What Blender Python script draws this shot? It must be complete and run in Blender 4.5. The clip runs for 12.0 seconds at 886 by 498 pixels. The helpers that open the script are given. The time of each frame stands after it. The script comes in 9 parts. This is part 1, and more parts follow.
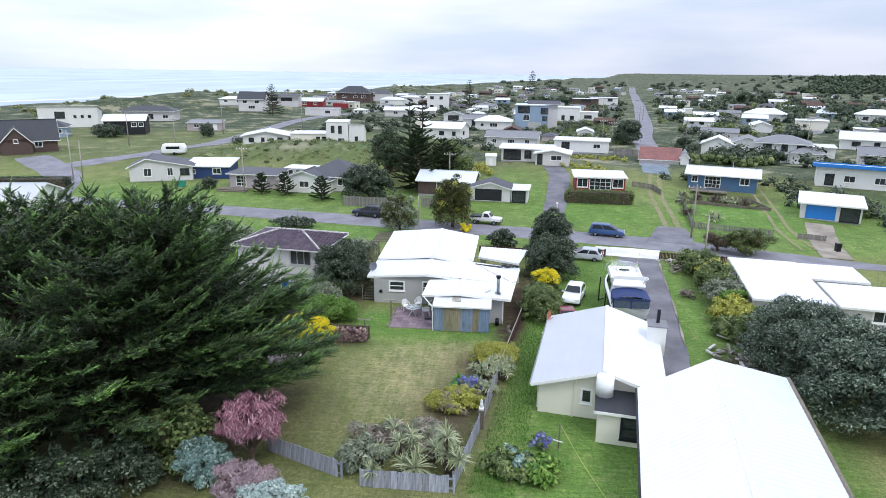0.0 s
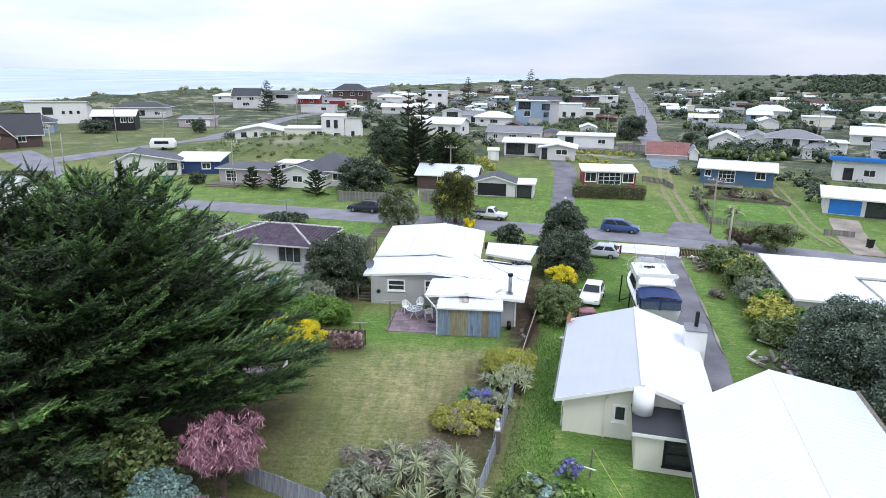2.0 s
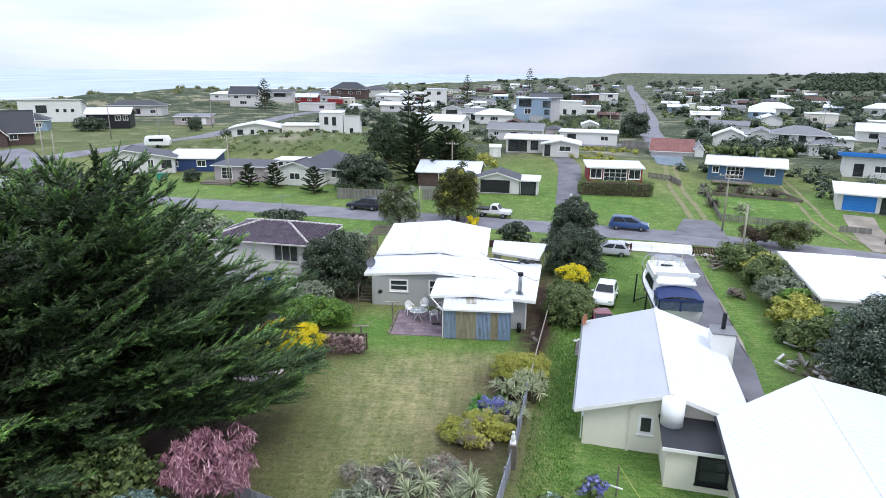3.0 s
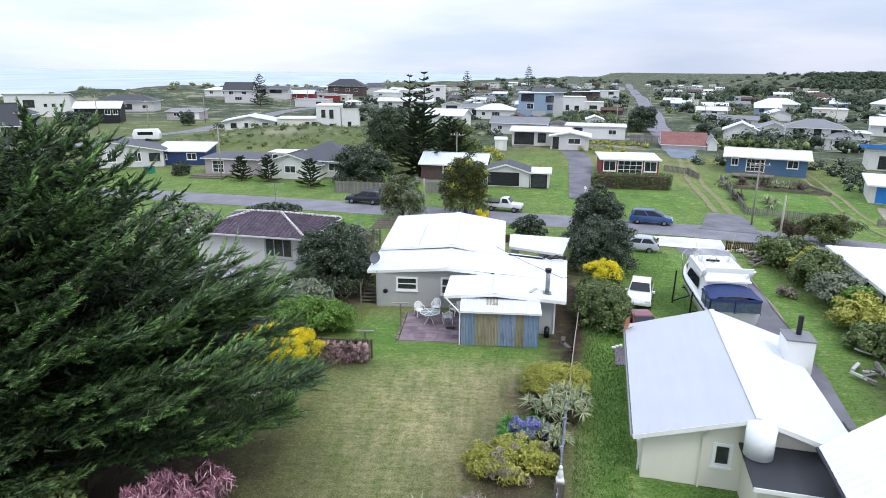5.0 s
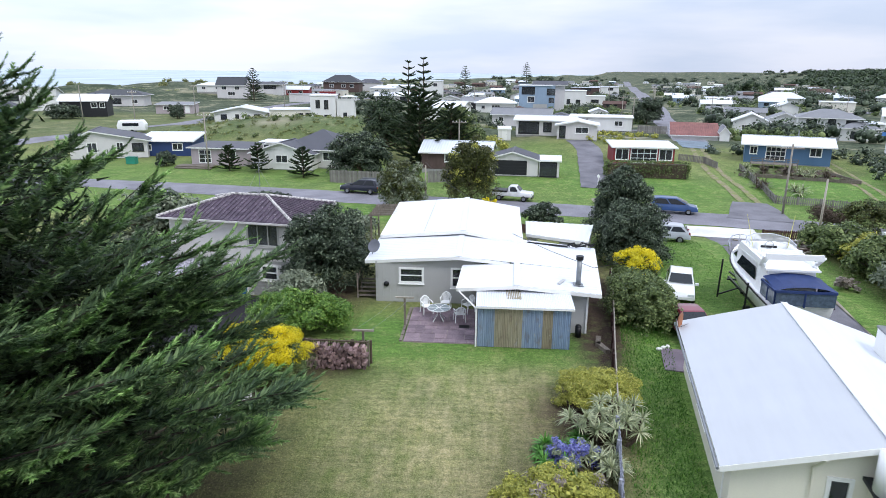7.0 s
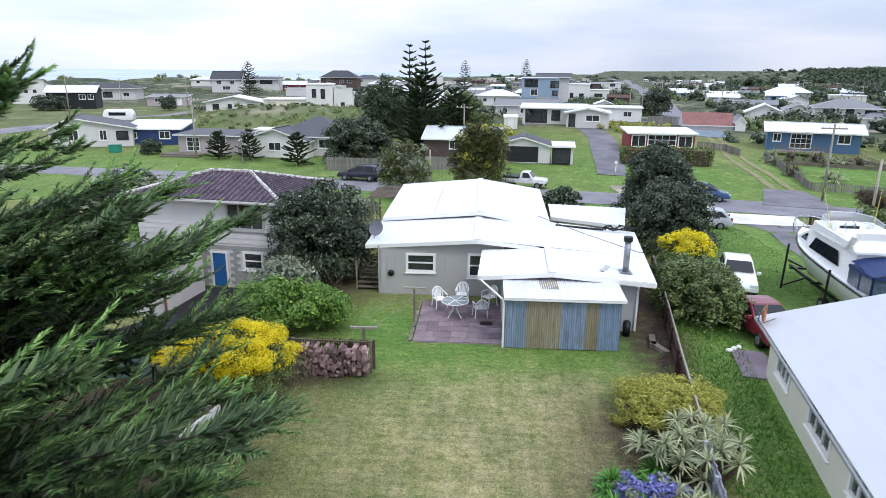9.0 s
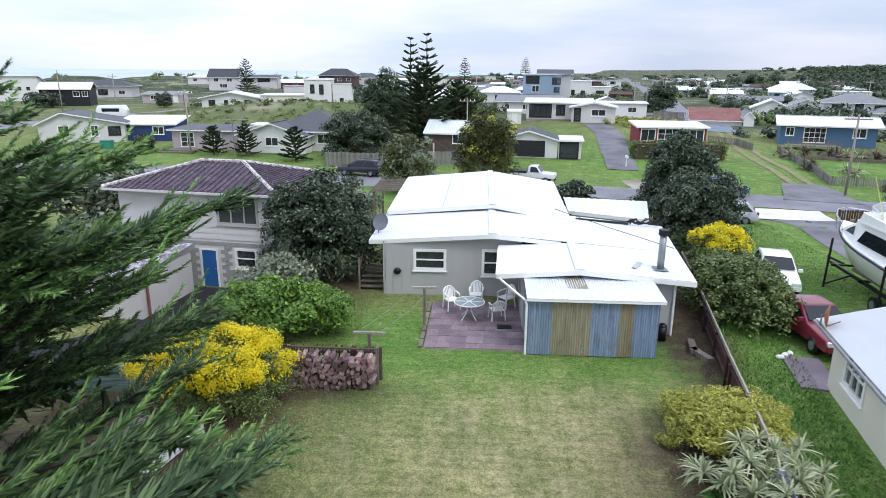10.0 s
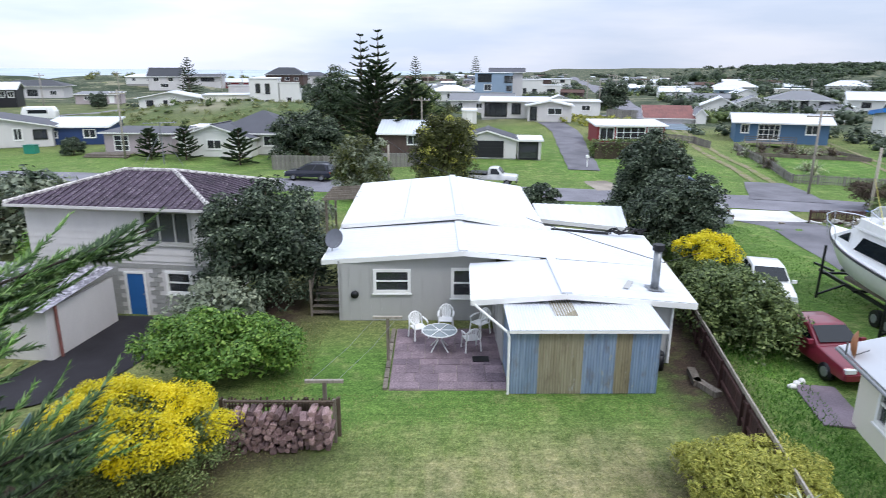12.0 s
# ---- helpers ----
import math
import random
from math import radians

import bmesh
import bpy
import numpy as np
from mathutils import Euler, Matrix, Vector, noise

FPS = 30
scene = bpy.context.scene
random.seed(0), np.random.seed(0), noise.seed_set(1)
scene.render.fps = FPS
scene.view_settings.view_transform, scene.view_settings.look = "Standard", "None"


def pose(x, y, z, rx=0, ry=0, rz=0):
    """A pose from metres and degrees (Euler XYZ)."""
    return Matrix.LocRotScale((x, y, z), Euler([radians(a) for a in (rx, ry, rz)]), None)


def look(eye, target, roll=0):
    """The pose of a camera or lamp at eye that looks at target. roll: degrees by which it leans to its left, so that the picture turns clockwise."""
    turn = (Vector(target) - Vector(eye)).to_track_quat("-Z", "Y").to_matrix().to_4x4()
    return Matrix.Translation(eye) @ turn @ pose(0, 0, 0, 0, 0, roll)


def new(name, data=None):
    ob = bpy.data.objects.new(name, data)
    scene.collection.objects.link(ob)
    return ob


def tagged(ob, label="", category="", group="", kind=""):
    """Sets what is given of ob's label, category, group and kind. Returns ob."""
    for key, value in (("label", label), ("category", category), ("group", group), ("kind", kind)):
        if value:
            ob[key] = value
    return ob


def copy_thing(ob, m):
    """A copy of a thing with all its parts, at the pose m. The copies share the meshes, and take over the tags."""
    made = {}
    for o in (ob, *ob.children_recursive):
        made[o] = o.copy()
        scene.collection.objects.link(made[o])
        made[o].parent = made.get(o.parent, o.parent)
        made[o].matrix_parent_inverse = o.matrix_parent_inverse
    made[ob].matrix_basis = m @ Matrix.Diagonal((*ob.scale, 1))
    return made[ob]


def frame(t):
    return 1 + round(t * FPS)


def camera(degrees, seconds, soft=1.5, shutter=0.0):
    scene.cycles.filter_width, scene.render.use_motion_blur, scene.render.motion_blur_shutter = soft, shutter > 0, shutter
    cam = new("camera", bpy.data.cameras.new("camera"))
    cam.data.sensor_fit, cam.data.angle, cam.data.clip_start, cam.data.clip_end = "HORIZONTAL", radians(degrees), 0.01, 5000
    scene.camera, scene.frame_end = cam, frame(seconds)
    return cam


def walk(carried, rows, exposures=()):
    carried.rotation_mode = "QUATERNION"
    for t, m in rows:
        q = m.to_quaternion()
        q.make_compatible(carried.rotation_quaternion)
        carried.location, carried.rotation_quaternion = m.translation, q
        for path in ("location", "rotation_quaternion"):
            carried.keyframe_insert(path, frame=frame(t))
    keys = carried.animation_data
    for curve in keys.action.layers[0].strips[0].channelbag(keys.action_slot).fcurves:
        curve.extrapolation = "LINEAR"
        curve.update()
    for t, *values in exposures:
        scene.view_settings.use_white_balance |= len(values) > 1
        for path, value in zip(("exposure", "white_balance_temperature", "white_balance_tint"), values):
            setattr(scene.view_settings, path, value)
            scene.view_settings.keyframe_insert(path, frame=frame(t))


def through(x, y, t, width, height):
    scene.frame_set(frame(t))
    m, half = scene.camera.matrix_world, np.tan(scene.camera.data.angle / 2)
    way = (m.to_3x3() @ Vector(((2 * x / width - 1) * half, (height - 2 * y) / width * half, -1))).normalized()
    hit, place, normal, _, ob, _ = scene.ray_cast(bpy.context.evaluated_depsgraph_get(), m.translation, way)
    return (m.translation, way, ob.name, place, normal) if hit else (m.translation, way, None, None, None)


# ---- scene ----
cam = camera(69.9, 12.0, 0.5, 0.55)
PATH = [
    (0, (10.587, -52.801, 20.086), (10.425, -50.883, 19.544), 0.7),
    (0.5, (10.38, -51.615, 19.61), (10.219, -49.696, 19.068), 0.7),
    (1, (10.116, -50.285, 19.111), (9.959, -48.366, 18.57), 0.7),
    (1.5, (9.858, -48.943, 18.633), (9.702, -47.024, 18.091), 0.7),
    (2, (9.58, -47.587, 18.138), (9.426, -45.668, 17.598), 0.7),
    (2.5, (9.234, -46.406, 17.735), (9.083, -44.486, 17.194), 0.7),
    (3, (8.868, -45.042, 17.27), (8.719, -43.123, 16.729), 0.6),
    (5, (7.326, -39.685, 15.264), (7.186, -37.764, 14.723), 0.6),
    (5.5, (6.973, -38.393, 14.733), (6.835, -36.473, 14.191), 0.6),
    (6, (6.635, -36.943, 14.082), (6.5, -35.022, 13.542), 0.6),
    (6.5, (6.371, -35.645, 13.495), (6.24, -33.724, 12.954), 0.5),
    (7, (6.154, -34.26, 12.88), (6.025, -32.339, 12.339), 0.5),
    (9, (4.971, -28.95, 10.489), (4.848, -27.028, 9.947), 0.5),
    (9.5, (4.599, -27.635, 10.022), (4.48, -25.713, 9.48), 0.5),
    (10, (4.252, -26.358, 9.566), (4.133, -24.437, 9.023), 0.4),
    (10.5, (3.994, -25.142, 9.201), (3.878, -23.22, 8.658), 0.4),
    (11, (3.86, -24.052, 9.149), (3.746, -22.131, 8.605), 0.4),
    (11.5, (3.753, -23.266, 9.201), (3.674, -21.343, 8.656), 0.3),
    (12, (3.672, -23.009, 9.408), (3.699, -21.085, 8.863), 0.3),
]
walk(cam, [(t, look(eye, target, roll)) for t, eye, target, roll in PATH])

# ---- world, sun, exposure ----
world = bpy.data.worlds.new("world")
scene.world = world
world.use_nodes = True
wn, wl = world.node_tree.nodes, world.node_tree.links
wn.clear()
w_out = wn.new("ShaderNodeOutputWorld")
w_bg = wn.new("ShaderNodeBackground")
w_sky = wn.new("ShaderNodeTexSky")
w_sky.sky_type, w_sky.sun_disc = "NISHITA", False
w_sky.sun_elevation, w_sky.sun_rotation = radians(53), radians(140)
w_sky.air_density, w_sky.dust_density = 1.0, 3.0
w_tc = wn.new("ShaderNodeTexCoord")
w_sep = wn.new("ShaderNodeSeparateXYZ")
wl.new(w_tc.outputs["Generated"], w_sep.inputs[0])
# overcast: about twice as bright overhead as at the horizon
w_up = wn.new("ShaderNodeMapRange")
w_up.inputs[1].default_value, w_up.inputs[2].default_value = 0.0, 1.0
w_up.inputs[3].default_value, w_up.inputs[4].default_value = 0.83, 1.75
wl.new(w_sep.outputs["Z"], w_up.inputs[0])
w_map = wn.new("ShaderNodeMapping")
w_map.inputs["Scale"].default_value = (1.6, 1.6, 9.0)
wl.new(w_tc.outputs["Generated"], w_map.inputs[0])
w_no = wn.new("ShaderNodeTexNoise")
w_no.inputs["Scale"].default_value, w_no.inputs["Detail"].default_value = 1.7, 5.0
w_no.inputs["Roughness"].default_value = 0.5
wl.new(w_map.outputs[0], w_no.inputs["Vector"])
w_ramp = wn.new("ShaderNodeValToRGB")
w_ramp.color_ramp.elements[0].position, w_ramp.color_ramp.elements[0].color = 0.38, (0.78, 0.90, 1.15, 1)
w_ramp.color_ramp.elements[1].position, w_ramp.color_ramp.elements[1].color = 0.62, (1.03, 1.09, 1.28, 1)
wl.new(w_no.outputs["Fac"], w_ramp.inputs[0])
# thinner cloud round the hidden sun
w_dot = wn.new("ShaderNodeVectorMath")
w_dot.operation = "DOT_PRODUCT"
w_dot.inputs[1].default_value = (-0.62, 0.62, 0.48)
wl.new(w_tc.outputs["Generated"], w_dot.inputs[0])
w_glow = wn.new("ShaderNodeMapRange")
w_glow.inputs[1].default_value, w_glow.inputs[2].default_value = 0.45, 1.0
w_glow.inputs[3].default_value, w_glow.inputs[4].default_value = 0.0, 0.3
wl.new(w_dot.outputs["Value"], w_glow.inputs[0])
w_sum = wn.new("ShaderNodeMath")
wl.new(w_up.outputs[0], w_sum.inputs[0])
wl.new(w_glow.outputs[0], w_sum.inputs[1])
w_mul = wn.new("ShaderNodeVectorMath")
w_mul.operation = "SCALE"
wl.new(w_ramp.outputs[0], w_mul.inputs[0])
wl.new(w_sum.outputs[0], w_mul.inputs["Scale"])
w_sc = wn.new("ShaderNodeVectorMath")
w_sc.operation = "SCALE"
w_sc.inputs["Scale"].default_value = 0.10
wl.new(w_sky.outputs[0], w_sc.inputs[0])
w_mix = wn.new("ShaderNodeMix")
w_mix.data_type = "RGBA"
w_mix.inputs[0].default_value = 0.9
wl.new(w_sc.outputs[0], w_mix.inputs[6])
wl.new(w_mul.outputs[0], w_mix.inputs[7])
wl.new(w_mix.outputs[2], w_bg.inputs[0])
w_bg.inputs[1].default_value = 1.0
wl.new(w_bg.outputs[0], w_out.inputs[0])

sun_data = bpy.data.lights.new("sun", "SUN")
sun_data.energy, sun_data.angle, sun_data.color = 1.2, radians(14), (1.0, 0.98, 0.96)
sun = new("sun", sun_data)
sun.matrix_world = look((20, -24, 42), (0, 0, 0))


# ---- materials ----
def lin(code):
    v = [int(code[i:i + 2], 16) / 255 for i in (1, 3, 5)]
    return tuple(c / 12.92 if c <= 0.04045 else ((c + 0.055) / 1.055) ** 2.4 for c in v) + (1.0,)


def shade(c, k):
    return (min(c[0] * k, 1), min(c[1] * k, 1), min(c[2] * k, 1), 1.0)


class Mat:
    """A node material: a base colour that noise varies at two scales, with bump."""

    def __init__(self, name, rough=0.7, metal=0.0, spec=0.4):
        self.m = bpy.data.materials.new(name)
        self.m.use_nodes = True
        self.n, self.l = self.m.node_tree.nodes, self.m.node_tree.links
        self.b = self.n["Principled BSDF"]
        self.b.inputs["Roughness"].default_value = rough
        self.b.inputs["Metallic"].default_value = metal
        self.b.inputs["Specular IOR Level"].default_value = spec
        self.tc = self.n.new("ShaderNodeTexCoord")

    def coords(self, scale=(1, 1, 1), rot=(0, 0, 0)):
        mp = self.n.new("ShaderNodeMapping")
        mp.inputs["Scale"].default_value = scale
        mp.inputs["Rotation"].default_value = rot
        self.l.new(self.tc.outputs["Object"], mp.inputs[0])
        return mp.outputs[0]

    def noise(self, scale, detail=4, stretch=(1, 1, 1), rot=(0, 0, 0), rough=0.55):
        t = self.n.new("ShaderNodeTexNoise")
        t.inputs["Scale"].default_value, t.inputs["Detail"].default_value = scale, detail
        t.inputs["Roughness"].default_value = rough
        self.l.new(self.coords(stretch, rot), t.inputs["Vector"])
        return t.outputs["Fac"]

    def ramp(self, fac, stops):
        r = self.n.new("ShaderNodeValToRGB")
        e = r.color_ramp.elements
        while len(e) < len(stops):
            e.new(0.5)
        for el, (p, c) in zip(e, stops):
            el.position, el.color = p, c if len(c) == 4 else (*c, 1)
        self.l.new(fac, r.inputs[0])
        return r.outputs[0]

    def mix(self, fac, a, b, mode="MIX"):
        x = self.n.new("ShaderNodeMix")
        x.data_type, x.blend_type = "RGBA", mode
        for sock, v in ((x.inputs[0], fac), (x.inputs[6], a), (x.inputs[7], b)):
            if isinstance(v, (int, float, tuple)):
                sock.default_value = v
            else:
                self.l.new(v, sock)
        return x.outputs[2]

    def attr(self, name):
        a = self.n.new("ShaderNodeAttribute")
        a.attribute_name = name
        return a.outputs["Fac"]

    def island(self):
        return self.n.new("ShaderNodeNewGeometry").outputs["Random Per Island"]

    def rand(self):
        return self.n.new("ShaderNodeObjectInfo").outputs["Random"]

    def colour(self, out):
        if isinstance(out, tuple):
            self.b.inputs["Base Color"].default_value = out
        else:
            self.l.new(out, self.b.inputs["Base Color"])
        return self

    def rough(self, fac, lo, hi):
        r = self.n.new("ShaderNodeMapRange")
        r.inputs[3].default_value, r.inputs[4].default_value = lo, hi
        self.l.new(fac, r.inputs[0])
        self.l.new(r.outputs[0], self.b.inputs["Roughness"])
        return self

    def bump(self, fac, strength=0.3, dist=0.02):
        u = self.n.new("ShaderNodeBump")
        u.inputs["Strength"].default_value, u.inputs["Distance"].default_value = strength, dist
        self.l.new(fac, u.inputs["Height"])
        self.l.new(u.outputs[0], self.b.inputs["Normal"])
        return self


def paint(name, code, rough=0.55, wear=0.12, scale=1.3):
    """Weathered house paint: broad stains, fine grime."""
    c = lin(code)
    k = Mat(name, rough)
    broad = k.noise(scale, 5, (1, 1, 0.35))
    fine = k.noise(scale * 14, 4)
    base = k.ramp(broad, [(0.3, shade(c, 1 - wear)), (0.7, shade(c, 1 + wear * 0.35))])
    k.colour(k.mix(0.35, base, k.ramp(fine, [(0.35, shade(c, 1 - wear * 1.4)), (0.65, c)])))
    k.bump(fine, 0.15, 0.004)
    return k.m


def roofing(name, code, rough=0.42, stain=0.10):
    """Painted sheet steel: streaks down the slope and dull patches."""
    c = lin(code)
    k = Mat(name, rough, 0.0, 0.5)
    broad = k.noise(0.5, 5)
    streak = k.noise(3.0, 5, (1, 0.12, 1))
    base = k.ramp(broad, [(0.3, shade(c, 1 - stain)), (0.68, c)])
    k.colour(k.mix(0.4, base, k.ramp(streak, [(0.35, shade(c, 1 - stain * 1.5)), (0.6, c)])))
    k.rough(streak, rough - 0.08, rough + 0.2)
    return k.m


def leafy(name, dark, mid, light, rough=0.55, through=0.1):
    """Foliage: every leaf its own tone, with some light coming through the blade."""
    k = Mat(name, rough, 0.0, 0.35)
    isl = k.island()
    d, m, h = lin(dark), lin(mid), lin(light)
    blend = lambda a, b, f: tuple(a[i] * (1 - f) + b[i] * f for i in range(3)) + (1.0,)
    col = k.ramp(isl, [(0.0, blend(d, m, 0.3)), (0.55, m), (0.9, blend(m, h, 0.5)), (1.0, h)])
    broad = k.noise(0.55, 3)
    col = k.mix(0.5, col, k.mix(1.0, col, k.ramp(broad, [(0.3, (0.55, 0.6, 0.55)), (0.7, (1.35, 1.3, 1.15))]), "MULTIPLY"))
    k.colour(col)
    tr = k.n.new("ShaderNodeBsdfTranslucent")
    k.l.new(col, tr.inputs[0])
    ms = k.n.new("ShaderNodeMixShader")
    ms.inputs[0].default_value = through
    k.l.new(k.b.outputs[0], ms.inputs[1])
    k.l.new(tr.outputs[0], ms.inputs[2])
    k.l.new(ms.outputs[0], k.n["Material Output"].inputs[0])
    return k.m


def timber(name, dark, light, rough=0.8, axis=2):
    k = Mat(name, rough)
    st = [9.0, 9.0, 9.0]
    st[axis] = 0.7
    grain = k.noise(2.2, 6, tuple(st))
    broad = k.noise(1.1, 3)
    c = k.ramp(grain, [(0.3, lin(dark)), (0.7, lin(light))])
    c = k.mix(0.5, c, k.mix(1.0, c, k.ramp(broad, [(0.3, (0.6, 0.6, 0.6)), (0.7, (1.2, 1.2, 1.2))]), "MULTIPLY"))
    r = k.ramp(k.rand(), [(0.0, (0.75, 0.75, 0.75)), (1.0, (1.2, 1.2, 1.2))])
    k.colour(k.mix(1.0, c, r, "MULTIPLY"))
    k.bump(grain, 0.4, 0.006)
    return k.m


def plain(name, code, rough=0.5, metal=0.0, var=0.1):
    c = lin(code)
    k = Mat(name, rough, metal)
    k.colour(k.ramp(k.noise(6, 4), [(0.3, shade(c, 1 - var)), (0.7, shade(c, 1 + var))]))
    return k.m


M = {}


def ground_material():
    k = Mat("ground_grass", 0.9, 0.0, 0.15)
    fine = k.noise(14.0, 8, rough=0.7)
    mid = k.noise(1.1, 6, rough=0.62)
    broad = k.noise(0.12, 4)
    tuft = k.noise(4.2, 5, rough=0.65)
    green = k.ramp(fine, [(0.28, lin("#464b31")), (0.5, lin("#767b50")), (0.72, lin("#a5a678"))])
    lush = k.ramp(fine, [(0.28, lin("#404a2b")), (0.52, lin("#6d7a48")), (0.76, lin("#9aa36c"))])
    green = k.mix(k.ramp(broad, [(0.42, (0, 0, 0)), (0.6, (1, 1, 1))]), green, lush)
    dry = k.ramp(fine, [(0.25, lin("#74714f")), (0.5, lin("#a19a77")), (0.78, lin("#c6bb9c"))])
    stripe = k.noise(2.0, 5, (1.0, 0.13, 1), (0, 0, radians(-24)))
    dryf = k.mix(1.0, k.attr("dry"), k.ramp(k.mix(0.5, stripe, mid), [(0.38, (0, 0, 0)), (0.62, (1, 1, 1))]), "MULTIPLY")
    col = k.mix(dryf, green, dry)
    rich = k.ramp(fine, [(0.3, lin("#3a5426")), (0.52, lin("#5f803e")), (0.76, lin("#8fac66"))])
    rich = k.mix(k.ramp(mid, [(0.52, (0, 0, 0)), (0.72, (1, 1, 1))]), rich, k.ramp(fine, [(0.3, lin("#5f6f3e")), (0.7, lin("#a1a872"))]))
    col = k.mix(k.attr("lush"), col, rich)
    col = k.mix(1.0, col, k.ramp(k.noise(0.45, 5, (1, 0.55, 1), (0, 0, radians(-20))), [(0.32, (0.8, 0.84, 0.8)), (0.68, (1.2, 1.16, 1.12))]), "MULTIPLY")
    col = k.mix(1.0, col, k.ramp(tuft, [(0.34, (0.62, 0.68, 0.6)), (0.52, (1.0, 1.0, 1.0)), (0.68, (1.22, 1.18, 1.12))]), "MULTIPLY")
    mow = k.noise(3.2, 5, (0.16, 1.5, 1), (0, 0, radians(-8)))
    col = k.mix(1.0, col, k.ramp(mow, [(0.34, (0.84, 0.86, 0.83)), (0.66, (1.14, 1.12, 1.1))]), "MULTIPLY")
    soil = k.ramp(fine, [(0.3, lin("#2a221d")), (0.7, lin("#5c4d43"))])
    soilf = k.mix(1.0, k.attr("soil"), k.ramp(mid, [(0.3, (0.4, 0.4, 0.4)), (0.5, (1, 1, 1))]), "MULTIPLY")
    col = k.mix(soilf, col, soil)
    scrub = k.ramp(k.noise(0.9, 7, rough=0.7), [(0.32, lin("#29332a")), (0.5, lin("#49533f")), (0.62, lin("#656a52")), (0.78, lin("#87826c"))])
    tan = k.ramp(fine, [(0.3, lin("#6f6e57")), (0.7, lin("#99957d"))])
    bush = k.ramp(fine, [(0.3, lin("#232d22")), (0.7, lin("#45523c"))])
    patch = k.noise(0.11, 6, rough=0.65)
    scrub = k.mix(k.ramp(patch, [(0.54, (0, 0, 0)), (0.6, (1, 1, 1))]), scrub, tan)
    scrub = k.mix(k.ramp(patch, [(0.40, (1, 1, 1)), (0.47, (0, 0, 0))]), scrub, bush)
    col = k.mix(k.attr("scrub"), col, scrub)
    sand = k.ramp(k.noise(0.3, 6), [(0.3, lin("#a79b86")), (0.7, lin("#cfc5b2"))])
    col = k.mix(k.attr("sand"), col, sand)
    k.colour(col)
    k.bump(k.mix(0.5, fine, tuft), 0.9, 0.06)
    return k.m


def asphalt_material(name, dark, light, patch=0.3):
    k = Mat(name, 0.85, 0.0, 0.25)
    fine = k.noise(28, 5)
    broad = k.noise(0.35, 5, (1, 1, 1))
    c = k.ramp(fine, [(0.3, lin(dark)), (0.7, lin(light))])
    c = k.mix(patch, c, k.ramp(broad, [(0.35, shade(lin(dark), 0.8)), (0.65, shade(lin(light), 1.25))]))
    k.colour(c)
    k.bump(fine, 0.3, 0.01)
    return k.m


M["ground"] = ground_material()
M["road"] = asphalt_material("asphalt", "#69686f", "#8d8c93")
M["drive"] = asphalt_material("driveway_seal", "#5b5a60", "#7d7c82", 0.45)
M["concrete"] = asphalt_material("concrete", "#b9b7b3", "#d9d8d5", 0.4)
M["gravel"] = asphalt_material("gravel", "#6e675e", "#a39a8e", 0.5)
M["blue_gravel"] = asphalt_material("blue_seal", "#5c6a75", "#7f8d97", 0.4)
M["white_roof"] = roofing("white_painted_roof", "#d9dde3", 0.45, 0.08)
M["pale_roof"] = roofing("pale_grey_roof", "#d3dae1", 0.4, 0.08)
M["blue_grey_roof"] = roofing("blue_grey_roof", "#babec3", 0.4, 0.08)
RUT = Mat("worn_rut", 0.9, 0.0, 0.15)
RUT.colour(RUT.mix(RUT.ramp(RUT.noise(1.1, 6, rough=0.65), [(0.4, (0, 0, 0)), (0.56, (1, 1, 1))]),
                   RUT.ramp(RUT.noise(14, 6), [(0.3, lin("#4a5a2c")), (0.7, lin("#8f9a5c"))]), RUT.ramp(RUT.noise(20, 6), [(0.3, lin("#6e6553")), (0.7, lin("#a0957e"))])))
M["rut"] = RUT.m
M["mauve_path"] = asphalt_material("mauve_path", "#6b6068", "#92858e", 0.5)
M["slate_path"] = asphalt_material("damp_path", "#1f1e21", "#37353a", 0.5)
M["grey_roof"] = roofing("grey_roof", "#7e8084", 0.5, 0.2)
M["dark_roof"] = roofing("dark_grey_roof", "#4c4d55", 0.55, 0.25)
M["char_roof"] = roofing("charcoal_roof", "#2f3238", 0.5, 0.2)
M["red_roof"] = roofing("rusty_red_roof", "#8c5b55", 0.75, 0.45)
M["brown_roof"] = roofing("brown_roof", "#5b4238", 0.7, 0.3)
M["blue_trim"] = paint("bright_blue_paint", "#2f7fd0", 0.4, 0.1)
M["grey_wall"] = paint("grey_green_board", "#b5b5b3", 0.6, 0.08)
M["cream_wall"] = paint("cream_plaster", "#e6e2d3", 0.6, 0.06)
M["white_wall"] = paint("white_board", "#e4e4e0", 0.6, 0.08)
M["pale_wall"] = paint("pale_grey_board", "#d7d4d3", 0.6, 0.1)
M["pink_wall"] = paint("mauve_grey_board", "#b9adb0", 0.6, 0.1)
M["blue_wall"] = paint("slate_blue_board", "#4f6f8f", 0.55, 0.1)
M["navy_wall"] = paint("navy_board", "#2c4270", 0.55, 0.12)
M["red_wall"] = paint("red_board", "#8a2f33", 0.55, 0.12)
M["black_wall"] = paint("black_board", "#27282c", 0.55, 0.15)
M["brick_wall"] = paint("brown_brick", "#5e4d49", 0.8, 0.3, 3.0)
M["lblue_wall"] = paint("light_blue_board", "#90a5ba", 0.55, 0.1)
M["block"] = paint("grey_block", "#a3a3a0", 0.85, 0.2, 2.5)
M["white_trim"] = paint("white_trim", "#f1f1ee", 0.45, 0.06)
M["dark_trim"] = paint("dark_trim", "#1f2024", 0.5, 0.2)
